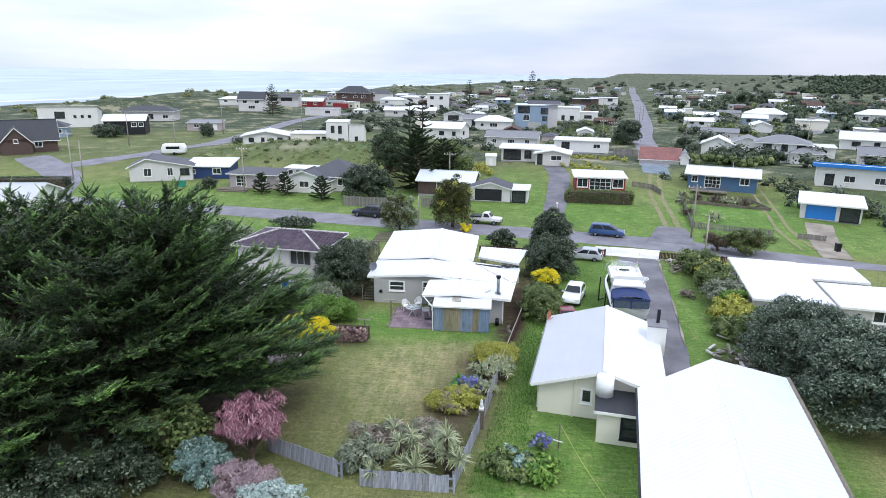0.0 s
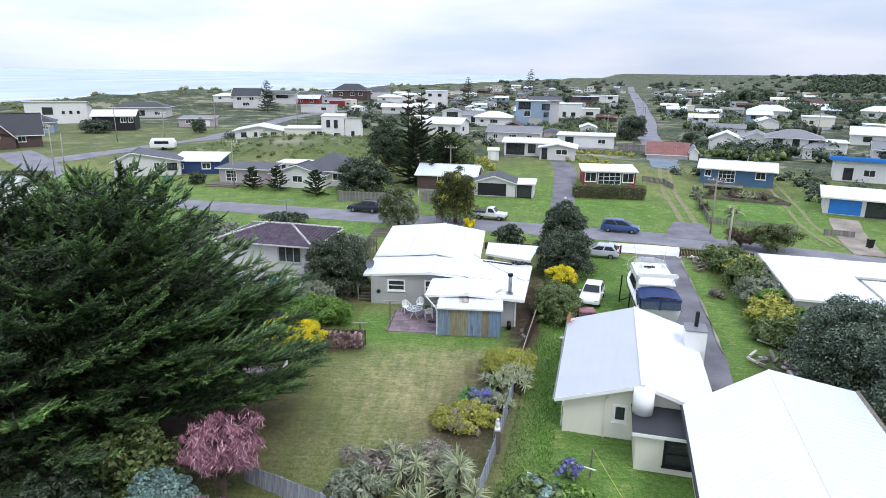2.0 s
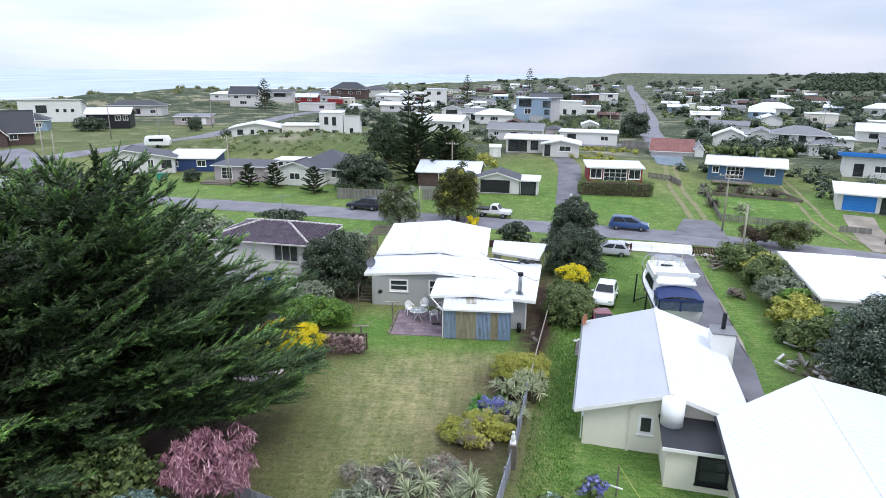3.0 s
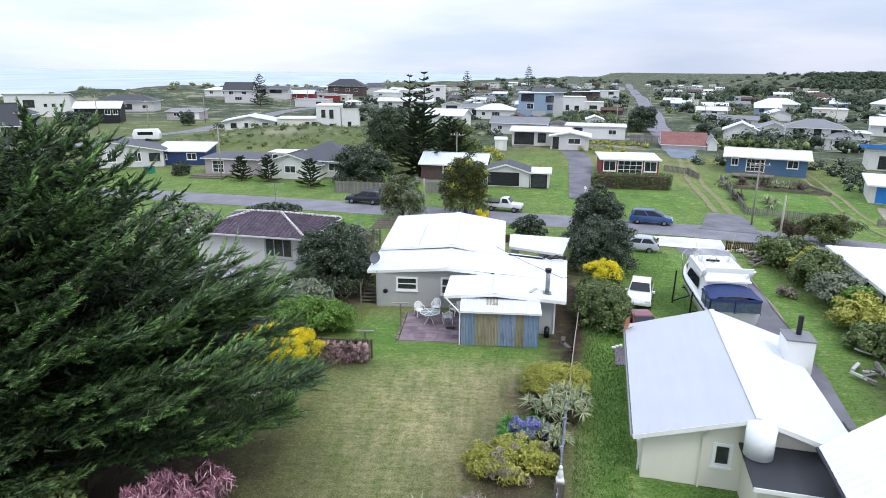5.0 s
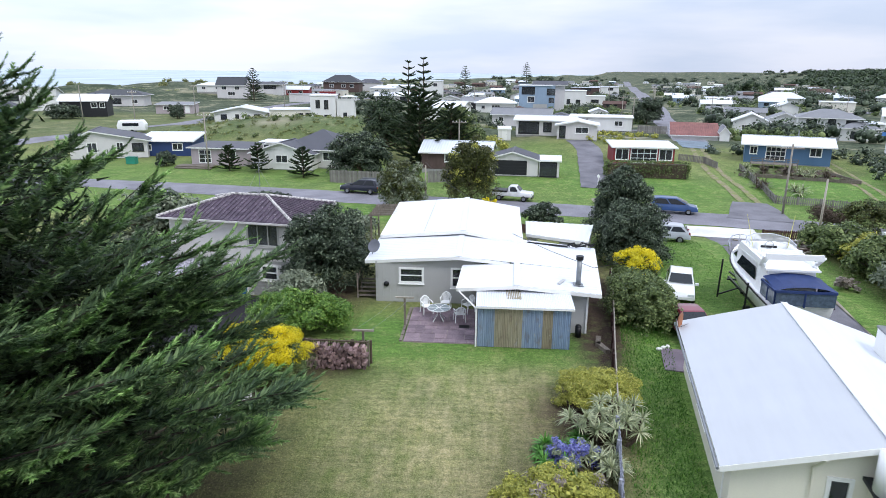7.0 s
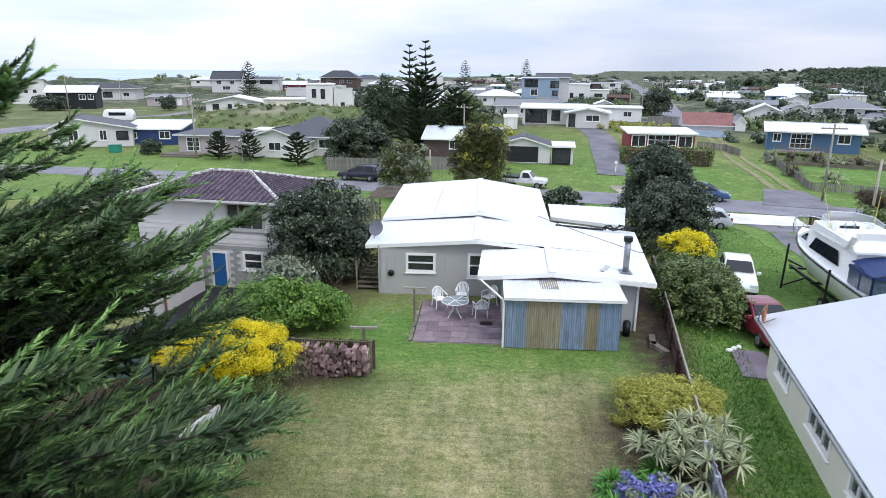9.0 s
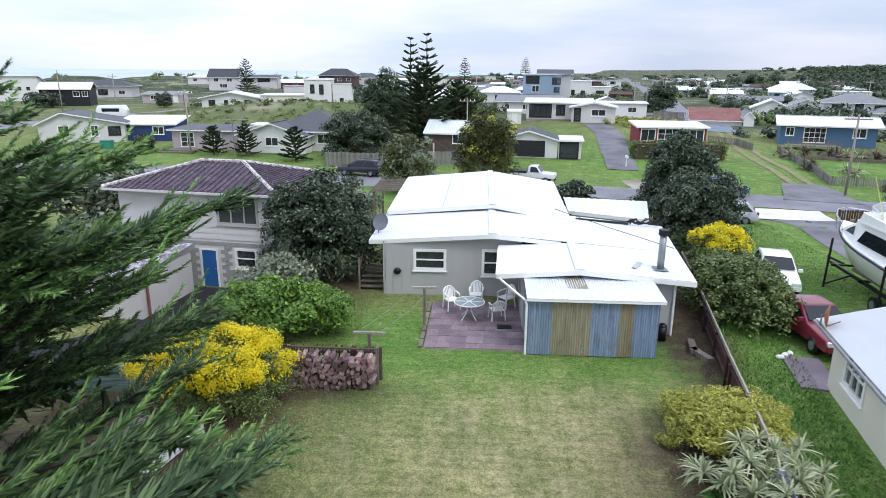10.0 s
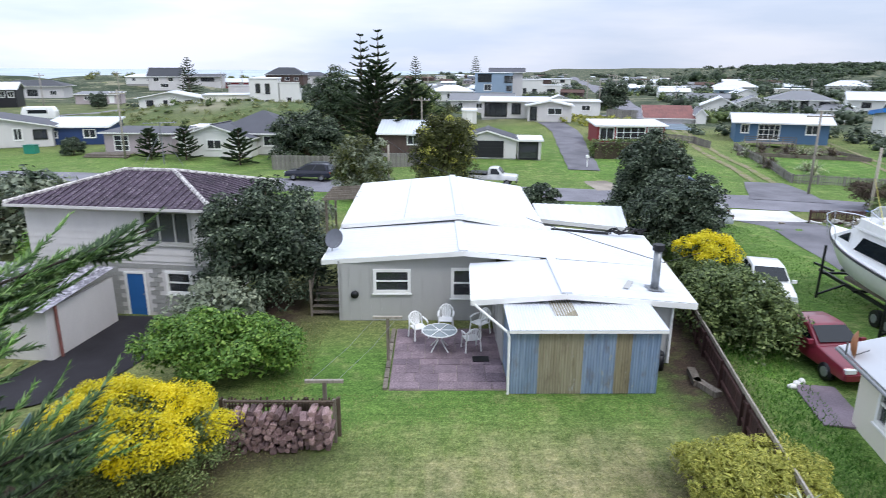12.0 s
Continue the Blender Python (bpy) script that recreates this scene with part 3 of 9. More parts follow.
# ---- buildings ----
def wall_panel(g, m, length, height, openings, t=0.12, top=None):
    """A wall along local x, outer face at y = 0, thickness inwards, with real openings (u0, u1, v0, v1)."""
    us = sorted({0.0, length, *[o[0] for o in openings], *[o[1] for o in openings]})
    vs = sorted({0.0, height, *[o[2] for o in openings], *[o[3] for o in openings]})
    solid = {}
    for i in range(len(us) - 1):
        for j in range(len(vs) - 1):
            cu, cv = (us[i] + us[i + 1]) / 2, (vs[j] + vs[j + 1]) / 2
            solid[i, j] = not any(o[0] < cu < o[1] and o[2] < cv < o[3] for o in openings)
    for (i, j), s in solid.items():
        if not s:
            continue
        a, b, c, d = us[i], us[i + 1], vs[j], vs[j + 1]
        P = [m @ Vector(p) for p in ((a, 0, c), (b, 0, c), (b, 0, d), (a, 0, d), (a, t, c), (b, t, c), (b, t, d), (a, t, d))]
        fs = [(0, 1, 2, 3), (7, 6, 5, 4)]
        for di, dj, f in ((-1, 0, (4, 0, 3, 7)), (1, 0, (1, 5, 6, 2)), (0, -1, (4, 5, 1, 0)), (0, 1, (3, 2, 6, 7))):
            if not solid.get((i + di, j + dj), False):
                fs.append(f)
        g.add(P, fs)


def window(parent, m, o, frame_mat="white_trim", mullions=1, transoms=0, curtain=False, sill=True, kind="window"):
    """A window in an opening: frame mesh, with pane and sill of its own under it."""
    u0, u1, v0, v1 = o
    f = 0.07
    a0, a1, b0, b1 = u0 - 0.05, u1 + 0.05, v0 - 0.05, v1 + 0.05
    c0, c1, d0, d1 = u0 + f, u1 - f, v0 + f, v1 - f
    ring = []
    for yy in (-0.04, 0.07):
        ring += [(a0, yy, b0), (a1, yy, b0), (a1, yy, b1), (a0, yy, b1), (c0, yy, d0), (c1, yy, d0), (c1, yy, d1), (c0, yy, d1)]
    fs = []
    for i in range(4):
        j = (i + 1) % 4
        fs += [(i, j, 4 + j, 4 + i), (8 + j, 8 + i, 12 + i, 12 + j), (j, i, 8 + i, 8 + j), (4 + i, 4 + j, 12 + j, 12 + i)]
    g = Geo().add(ring, fs)
    w = part(kind, g, frame_mat, parent, m=m)
    part("pane", Geo().box(u0 + f * 0.8, 0.03, v0 + f * 0.8, u1 - f * 0.8, 0.038, v1 - f * 0.8), "glass", w).visible_shadow = False
    for k in range(mullions):
        x = u0 + (u1 - u0) * (k + 1) / (mullions + 1)
        part("mullion", Geo().box(x - 0.03, -0.025, v0 + f, x + 0.03, 0.055, v1 - f), frame_mat, w)
    for k in range(transoms):
        z = v0 + (v1 - v0) * (k + 1) / (transoms + 1)
        part("transom", Geo().box(u0 + f, -0.02, z - 0.03, u1 - f, 0.05, z + 0.03), frame_mat, w)
    if curtain:
        c = Geo()
        n = 14
        for i in range(n + 1):
            x = u0 + f + (u1 - u0 - 2 * f) * i / n
            c.v += [(x, 0.10 + 0.015 * (i % 2), v0 + f), (x, 0.10 + 0.015 * (i % 2), v1 - f)]
        c.f = [(2 * i, 2 * i + 2, 2 * i + 3, 2 * i + 1) for i in range(n)]
        part("curtain", c, "curtain", w)
    if sill:
        part("sill", Geo().box(u0 - 0.09, -0.09, v0 - 0.10, u1 + 0.09, 0.02, v0 - 0.055), frame_mat, w)
    return w


def door(parent, m, o, mat="white_trim", handle=True, panes=False, frame_mat="white_trim"):
    u0, u1, v0, v1 = o
    d = part("door", Geo().box(u0 + 0.03, 0.02, v0 + 0.01, u1 - 0.03, 0.07, v1 - 0.03), mat, parent, m=m)
    part("door_frame", Geo().box(u0 - 0.06, -0.03, v0, u0 + 0.03, 0.08, v1 + 0.06).box(u1 - 0.03, -0.03, v0, u1 + 0.06, 0.08, v1 + 0.06)
         .box(u0 + 0.03, -0.03, v1 - 0.03, u1 - 0.03, 0.08, v1 + 0.06), frame_mat, d)
    if handle:
        part("handle", Geo().tube((u1 - 0.12, -0.03, v0 + 1.0), (u1 - 0.12, 0.02, v0 + 1.0), 0.03), "steel", d)
    return d


def roof_sheet(g, a, b, c, d, style):
    if style == "corrugated":
        g.corrugated(a, b, c, d)
    elif style == "fine":
        g.corrugated(a, b, c, d, 0.12, 0.008, 0.008, 4)
    elif style == "ribbed":
        g.corrugated(a, b, c, d, 0.38, 0.012, 0.015, 6)
    else:
        g.slab(a, b, c, d, 0.06)


def house(label, x, y, turn, w, d, h, roof="gable_x", rise=1.0, over=0.45, wall="white_wall", roofing="pale_roof", style="slab",
          front=(), back=(), left=(), right=(), z=None, base=0.25, trim="white_trim", name="house", category="house", chimney=None, group="", peak=0.5,
          lite=False, edge=0.17):
    """A house on the land. Local axes: x along the front, y from front to back; the front faces the camera's side.
    front, back, left, right: openings (kind, centre, sill, width, height, mullions)."""
    z = zz(x, y) if z is None else z
    H = thing(name, label, category, pose(x, y, z, 0, 0, turn), group)
    hw, hd, t = w / 2, d / 2, 0.12
    top = h + base
    sides = {
        "front": (pose(-hw, -hd, 0), w, front), "back": (pose(hw, hd, 0, 0, 0, 180), w, back),
        "right": (pose(hw, -hd + t, 0, 0, 0, 90), d - 2 * t, right), "left": (pose(-hw, hd - t, 0, 0, 0, -90), d - 2 * t, left),
    }
    g = Geo()
    for side, (m, length, ops) in sides.items():
        holes = [(c - ww / 2, c + ww / 2, s + base, s + hh + base) for _, c, s, ww, hh, *_ in ops]
        wall_panel(g, m, length, top, holes, t)
    e, ridge = top, top + rise
    if roof == "gable_x":
        for sx in (-hw, hw - t):
            g.prism([(-hd + 0.01, e), (hd - 0.01, e), (hd * (2 * peak - 1), ridge - 0.07)], 0, t, pose(sx + t, 0, 0, 0, 0, 90) @ pose(0, 0, 0))
    elif roof == "gable_y":
        for sy in (-hd, hd - t):
            g.prism([(-hw + 0.01, e), (hw - 0.01, e), (hw * (2 * peak - 1), ridge - 0.07)], sy, sy + t)
    part("wall", g, wall, H)
    part("foundation", Geo().box(-hw + 0.05, -hd + 0.05, -1.6, hw - 0.05, hd - 0.05, 0.12), "block", H)
    for side, (m, length, ops) in sides.items():
        for op in ops:
            kind, c, s, ww, hh = op[:5]
            o = (c - ww / 2, c + ww / 2, s + base, s + hh + base)
            mul = op[5] if len(op) > 5 else 1
            if kind == "w":
                window(H, m, o, mullions=mul, sill=not lite)
            elif kind == "c":
                window(H, m, o, mullions=mul, curtain=True)
            elif kind == "k":
                window(H, m, o, "dark_trim", mullions=mul)
            elif kind == "f":
                window(H, m, o, mullions=mul, transoms=2, sill=False, kind="french_door")
            elif kind == "g":
                n = 5
                prof = []
                for i in range(n):
                    p, q = o[2] + (o[3] - o[2]) * i / n, o[2] + (o[3] - o[2]) * (i + 1) / n
                    prof += [(0.05, p + 0.005), (0.03, p + 0.02), (0.03, q - 0.02), (0.05, q - 0.005)]
                gd = Geo().prism(prof + [(0.08, o[3]), (0.08, o[2])], -o[1] + 0.02, -o[0] - 0.02, pose(0, 0, 0, 0, 0, 90))
                part("garage_door", gd, op[6] if len(op) > 6 else "black_wall", H, m=m)
            else:
                door(H, m, o, op[6] if len(op) > 6 else "white_trim")
    class Slopes:
        """Takes roof slopes one by one, each a part of its own."""
        def slab(self, *a):
            part("roof", Geo().slab(*a), roofing, H)

        def corrugated(self, *a):
            part("roof", Geo().corrugated(*a), roofing, H)

        def add(self, *a):
            part("roof", Geo().add(*a), roofing, H)

        def box(self, *a):
            part("soffit", Geo().box(*a), trim, H)

        def beam(self, *a):
            part("ridge_cap", Geo().beam(*a), roofing, H)

    R = Slopes()
    ow, od = hw + over, hd + over
    ev = top + 0.02
    if roof == "gable_x":
        py = hd * (2 * peak - 1)
        sl = rise / (hd + py)
        e0, e1 = ev - over * sl, ev - over * rise / (hd - py)
        roof_sheet(R, (-ow, -od, e0), (ow, -od, e0), (ow, py, ridge), (-ow, py, ridge), style)
        roof_sheet(R, (-ow, od, e1), (ow, od, e1), (ow, py, ridge), (-ow, py, ridge), style)
        R.beam((-ow, py, ridge + 0.02), (ow, py, ridge + 0.02), 0.3, 0.05)
        fas = [((-ow, -od, e0 - 0.09), (ow, -od, e0 - 0.09)), ((-ow, od, e1 - 0.09), (ow, od, e1 - 0.09))]
        for sx in (-ow, ow):
            fas += [((sx, -od, e0 - 0.1), (sx, py, ridge - 0.1)), ((sx, od, e1 - 0.1), (sx, py, ridge - 0.1))]
    elif roof == "gable_y":
        px = hw * (2 * peak - 1)
        sl = rise / (hw + px)
        e0, e1 = ev - over * sl, ev - over * rise / (hw - px)
        roof_sheet(R, (-ow, -od, e0), (-ow, od, e0), (px, od, ridge), (px, -od, ridge), style)
        roof_sheet(R, (ow, -od, e1), (ow, od, e1), (px, od, ridge), (px, -od, ridge), style)
        R.beam((px, -od, ridge + 0.02), (px, od, ridge + 0.02), 0.3, 0.05)
        fas = [((-ow, -od, e0 - 0.09), (-ow, od, e0 - 0.09)), ((ow, -od, e1 - 0.09), (ow, od, e1 - 0.09))]
        for sy in (-od, od):
            fas += [((-ow, sy, e0 - 0.1), (px, sy, ridge - 0.1)), ((ow, sy, e1 - 0.1), (px, sy, ridge - 0.1))]
    elif roof == "hip":
        k = min(ow, od)
        if w >= d:
            p0, p1 = (-(ow - k), 0, ridge), (ow - k, 0, ridge)
            q = [((-ow, -od, ev), (ow, -od, ev), p1, p0), ((ow, od, ev), (-ow, od, ev), p0, p1)]
            tr = [((-ow, od, ev), (-ow, -od, ev), p0), ((ow, -od, ev), (ow, od, ev), p1)]
        else:
            p0, p1 = (0, -(od - k), ridge), (0, od - k, ridge)
            q = [((-ow, od, ev), (-ow, -od, ev), p0, p1), ((ow, -od, ev), (ow, od, ev), p1, p0)]
            tr = [((-ow, -od, ev), (ow, -od, ev), p0), ((ow, od, ev), (-ow, od, ev), p1)]
        for s in q:
            R.slab(*s, 0.06)
        for a, b, c in tr:
            R.add([a, b, c], [(0, 1, 2)])
        R.box(-ow, -od, ev - 0.06, ow, od, ev - 0.05)
        fas = [((-ow, -od, ev - 0.08), (ow, -od, ev - 0.08)), ((ow, -od, ev - 0.08), (ow, od, ev - 0.08)),
               ((ow, od, ev - 0.08), (-ow, od, ev - 0.08)), ((-ow, od, ev - 0.08), (-ow, -od, ev - 0.08))]
    else:
        r0, r1 = (ev, ev + rise) if roof == "mono" else (ev + 0.05, ev + 0.12)
        if roof == "mono_front":
            r0, r1 = ev + rise, ev
        roof_sheet(R, (-ow, -od, r0), (ow, -od, r0), (ow, od, r1), (-ow, od, r1), style)
        R.box(-hw, -hd, ev - 0.06, hw, hd, ev - 0.03)
        fas = [((-ow, -od, r0 - 0.1), (ow, -od, r0 - 0.1)), ((-ow, od, r1 - 0.1), (ow, od, r1 - 0.1)),
               ((-ow, -od, r0 - 0.1), (-ow, od, r1 - 0.1)), ((ow, -od, r0 - 0.1), (ow, od, r1 - 0.1))]
        if roof in ("mono", "mono_front") and rise > 0.15:
            lo, hi = (-hd, hd) if roof == "mono" else (hd, -hd)
            side = Geo()
            for sx in (-hw, hw - t):
                side.add([(sx, lo, top), (sx, hi, top), (sx, hi, top + rise * 0.96), (sx + t, lo, top), (sx + t, hi, top), (sx + t, hi, top + rise * 0.96)],
                         [(0, 1, 2), (5, 4, 3), (0, 2, 5, 3), (1, 4, 5, 2)])
            side.box(-hw + t, min(hi, hi - math.copysign(t, hi)), top, hw - t, max(hi, hi - math.copysign(t, hi)), top + rise * 0.95)
            part("upper_wall", side, wall, H)
    for a, b in () if lite else fas:
        part("fascia", Geo().beam(a, b, 0.03, edge), trim, H)
    if chimney:
        cx, cy, ch = chimney
        part("flue", Geo().tube((cx, cy, top), (cx, cy, ridge + ch), 0.09), "steel", H)
    return H


# ---- plants ----
def quick_mesh(name, verts, quads, tris=None):
    me = bpy.data.meshes.new(name)
    verts = np.asarray(verts, np.float32).reshape(-1, 3)
    size = quads.shape[1]
    me.vertices.add(len(verts))
    me.vertices.foreach_set("co", verts.reshape(-1))
    me.loops.add(quads.size)
    me.loops.foreach_set("vertex_index", quads.reshape(-1).astype(np.int32))
    me.polygons.add(len(quads))
    me.polygons.foreach_set("loop_start", np.arange(0, quads.size, size, dtype=np.int32))
    me.polygons.foreach_set("loop_total", np.full(len(quads), size, np.int32))
    me.update(calc_edges=True)
    me.validate()
    return me


def unit(v):
    return v / np.maximum(np.linalg.norm(v, axis=-1, keepdims=True), 1e-9)


def blades(base, along, side, length, width, bend=None):
    """A pointed leaf at every base: four corners, widest a third of the way out."""
    L, W = np.asarray(length)[..., None], np.asarray(width)[..., None]
    tip = base + along * L
    if bend is not None:
        tip = tip + bend
    mid = base + along * L * 0.42
    v = np.stack([base, mid + side * W / 2, tip, mid - side * W / 2], 1)
    return v.reshape(-1, 3), np.arange(len(base) * 4).reshape(-1, 4)


def leaf_cloud(rng, centres, radii, per, size, slim=0.5, up=0.35, shell=0.6, hang=0.0):
    """Leaves on the skins of many clumps, turned outwards and upwards."""
    C = np.repeat(centres, per, 0)
    Rr = np.repeat(radii, per, 0)
    if Rr.ndim == 1:
        Rr = Rr[:, None]
    d = unit(rng.normal(size=C.shape))
    d[:, 2] = np.where(d[:, 2] < -0.35, -d[:, 2], d[:, 2])
    r = shell + (1 - shell) * rng.random((len(C), 1)) ** 0.5
    p = C + d * Rr * r
    n = unit(d + rng.normal(size=C.shape) * 0.42 + np.array([0, 0, up]))
    ax = unit(np.cross(n, rng.normal(size=C.shape)))
    if hang:
        ax = unit(ax * 0.6 + d * np.array([1, 1, 0]) * 0.5 - np.array([0, 0, hang]))
    sd = unit(np.cross(n, ax))
    L = size * rng.uniform(0.6, 1.35, len(C))
    return blades(p - ax * L[:, None] / 2, ax, sd, L, L * slim)


def crown_clumps(rng, n, rx, ry, rz, zc, uneven=0.25, low=-0.92):
    """Clump centres on rounded lobes that bulge from the crown, with hollows between the lobes."""
    lobes = int(np.clip(n ** 0.62 * 0.9, 9, 46))
    i = np.arange(lobes) + 0.5
    z = np.clip(1 - (1 - low) * i / lobes, -0.95, 1)
    az = i * 2.399963 + rng.normal(0, 0.25, lobes)
    flat = np.sqrt(1 - z * z)
    flat = np.where(z < 0, np.maximum(flat, 1 - 0.3 * np.abs(z)), flat)
    out = np.stack([np.cos(az) * flat, np.sin(az) * flat, z], 1)
    reach = rng.uniform(0.62, 0.78, lobes) * (1 + uneven * rng.normal(0, 0.4, lobes))
    size = 1.55 / math.sqrt(lobes) * rng.uniform(0.75, 1.2, lobes)
    pick = rng.integers(0, lobes, n)
    d = unit(rng.normal(size=(n, 3)) + out[pick] * 1.1 + np.array([0, 0, 0.35]))
    p = out[pick] * reach[pick][:, None] + d * (size[pick] * rng.uniform(0.72, 0.95, n))[:, None]
    p[::7] *= 0.55
    return p * np.array([rx, ry, rz]) * 0.92 + np.array([0, 0, zc])


def tree(label, category, x, y, rx, ry, height, low=0.3, leaf="leaf_dark", size=0.2, clumps=110, per=130, clump=0.24, name="tree", seed=1, slim=0.5,
         second=None, second_share=0.0, group="", z=None, turn=0.0, uneven=0.25, trunk=True, m=None, hang=0.0, crest=False):
    """A tapered trunk with limbs and a crown of leafy clumps with an uneven outline."""
    rng = np.random.default_rng(seed)
    per, size = max(12, int(per * (0.44 if y < 40 else 0.9))), size * (1.36 if y < 40 else 0.9)
    z = zz(x, y) if z is None else z
    T = thing(name, label, category, pose(x, y, z, 0, 0, turn) if m is None else m, group)
    rz = height * (1 - low) / 2
    zc = height * low + rz
    C = crown_clumps(rng, clumps, rx, ry, rz, zc, uneven)
    C[:, 2] = np.maximum(C[:, 2], clump * rz * 0.7)
    if crest:
        C = C[np.argsort(C[:, 2] + 0.12 * rz * rng.normal(size=len(C)))]
    R = clump * (rx + ry + rz) / 3 * rng.uniform(0.65, 1.35, len(C))
    if trunk:
        g = Geo()
        tr = 0.035 * height + 0.03
        g.path_tube([(0, 0, -0.3), (0.04, 0.02, zc * 0.4), (-0.05, 0.06, zc)], [tr, tr * 0.75, tr * 0.35], 8)
        for c in C[:: max(1, len(C) // 26)]:
            s = rng.uniform(0.25, 0.8)
            a = Vector((0, 0, max(0.1, zc * s)))
            b = Vector(c)
            g.path_tube([a, a.lerp(b, 0.5) + Vector((0, 0, 0.08 * height * rng.random())), b], [tr * 0.42, tr * 0.26, tr * 0.08], 5)
        part("trunk", g, "bark", T)
    k = int(len(C) * (1 - second_share))
    v, q = leaf_cloud(rng, C[:k], R[:k], per, size, slim, hang=hang)
    mid = np.array([0, 0, zc])
    vi, qi = leaf_cloud(rng, (C - mid) * 0.72 + mid, R * 1.2, max(8, per // 5), max(0.12, size * 1.5), min(0.7, slim * 1.6), shell=0.5)
    if low < 0.1 and height > 2.4:
        skirt = rng.uniform(0, 2 * math.pi, clumps // 4)
        far_out = rng.uniform(0.55, 0.95, len(skirt))
        sc = np.stack([np.cos(skirt) * rx * far_out, np.sin(skirt) * ry * far_out, rng.uniform(0.1, 0.3, len(skirt)) * height], 1)
        vk, qk = leaf_cloud(rng, sc, np.full(len(sc), R.mean() * 1.2), per, size, slim, hang=hang)
        qk = qk + len(v)
        v, q = np.concatenate([v, vk]), np.concatenate([q, qk])
    part("crown", quick_mesh("crown", np.concatenate([v, vi]), np.concatenate([q, qi + len(v)])), leaf, T)
    if second:
        top = C[k:]
        v, q = leaf_cloud(rng, top, R[k:] * 1.1, int(per * 1.4), size, slim * 1.2)
        part("blossom", quick_mesh("blossom", v, q), second, T)
    return T


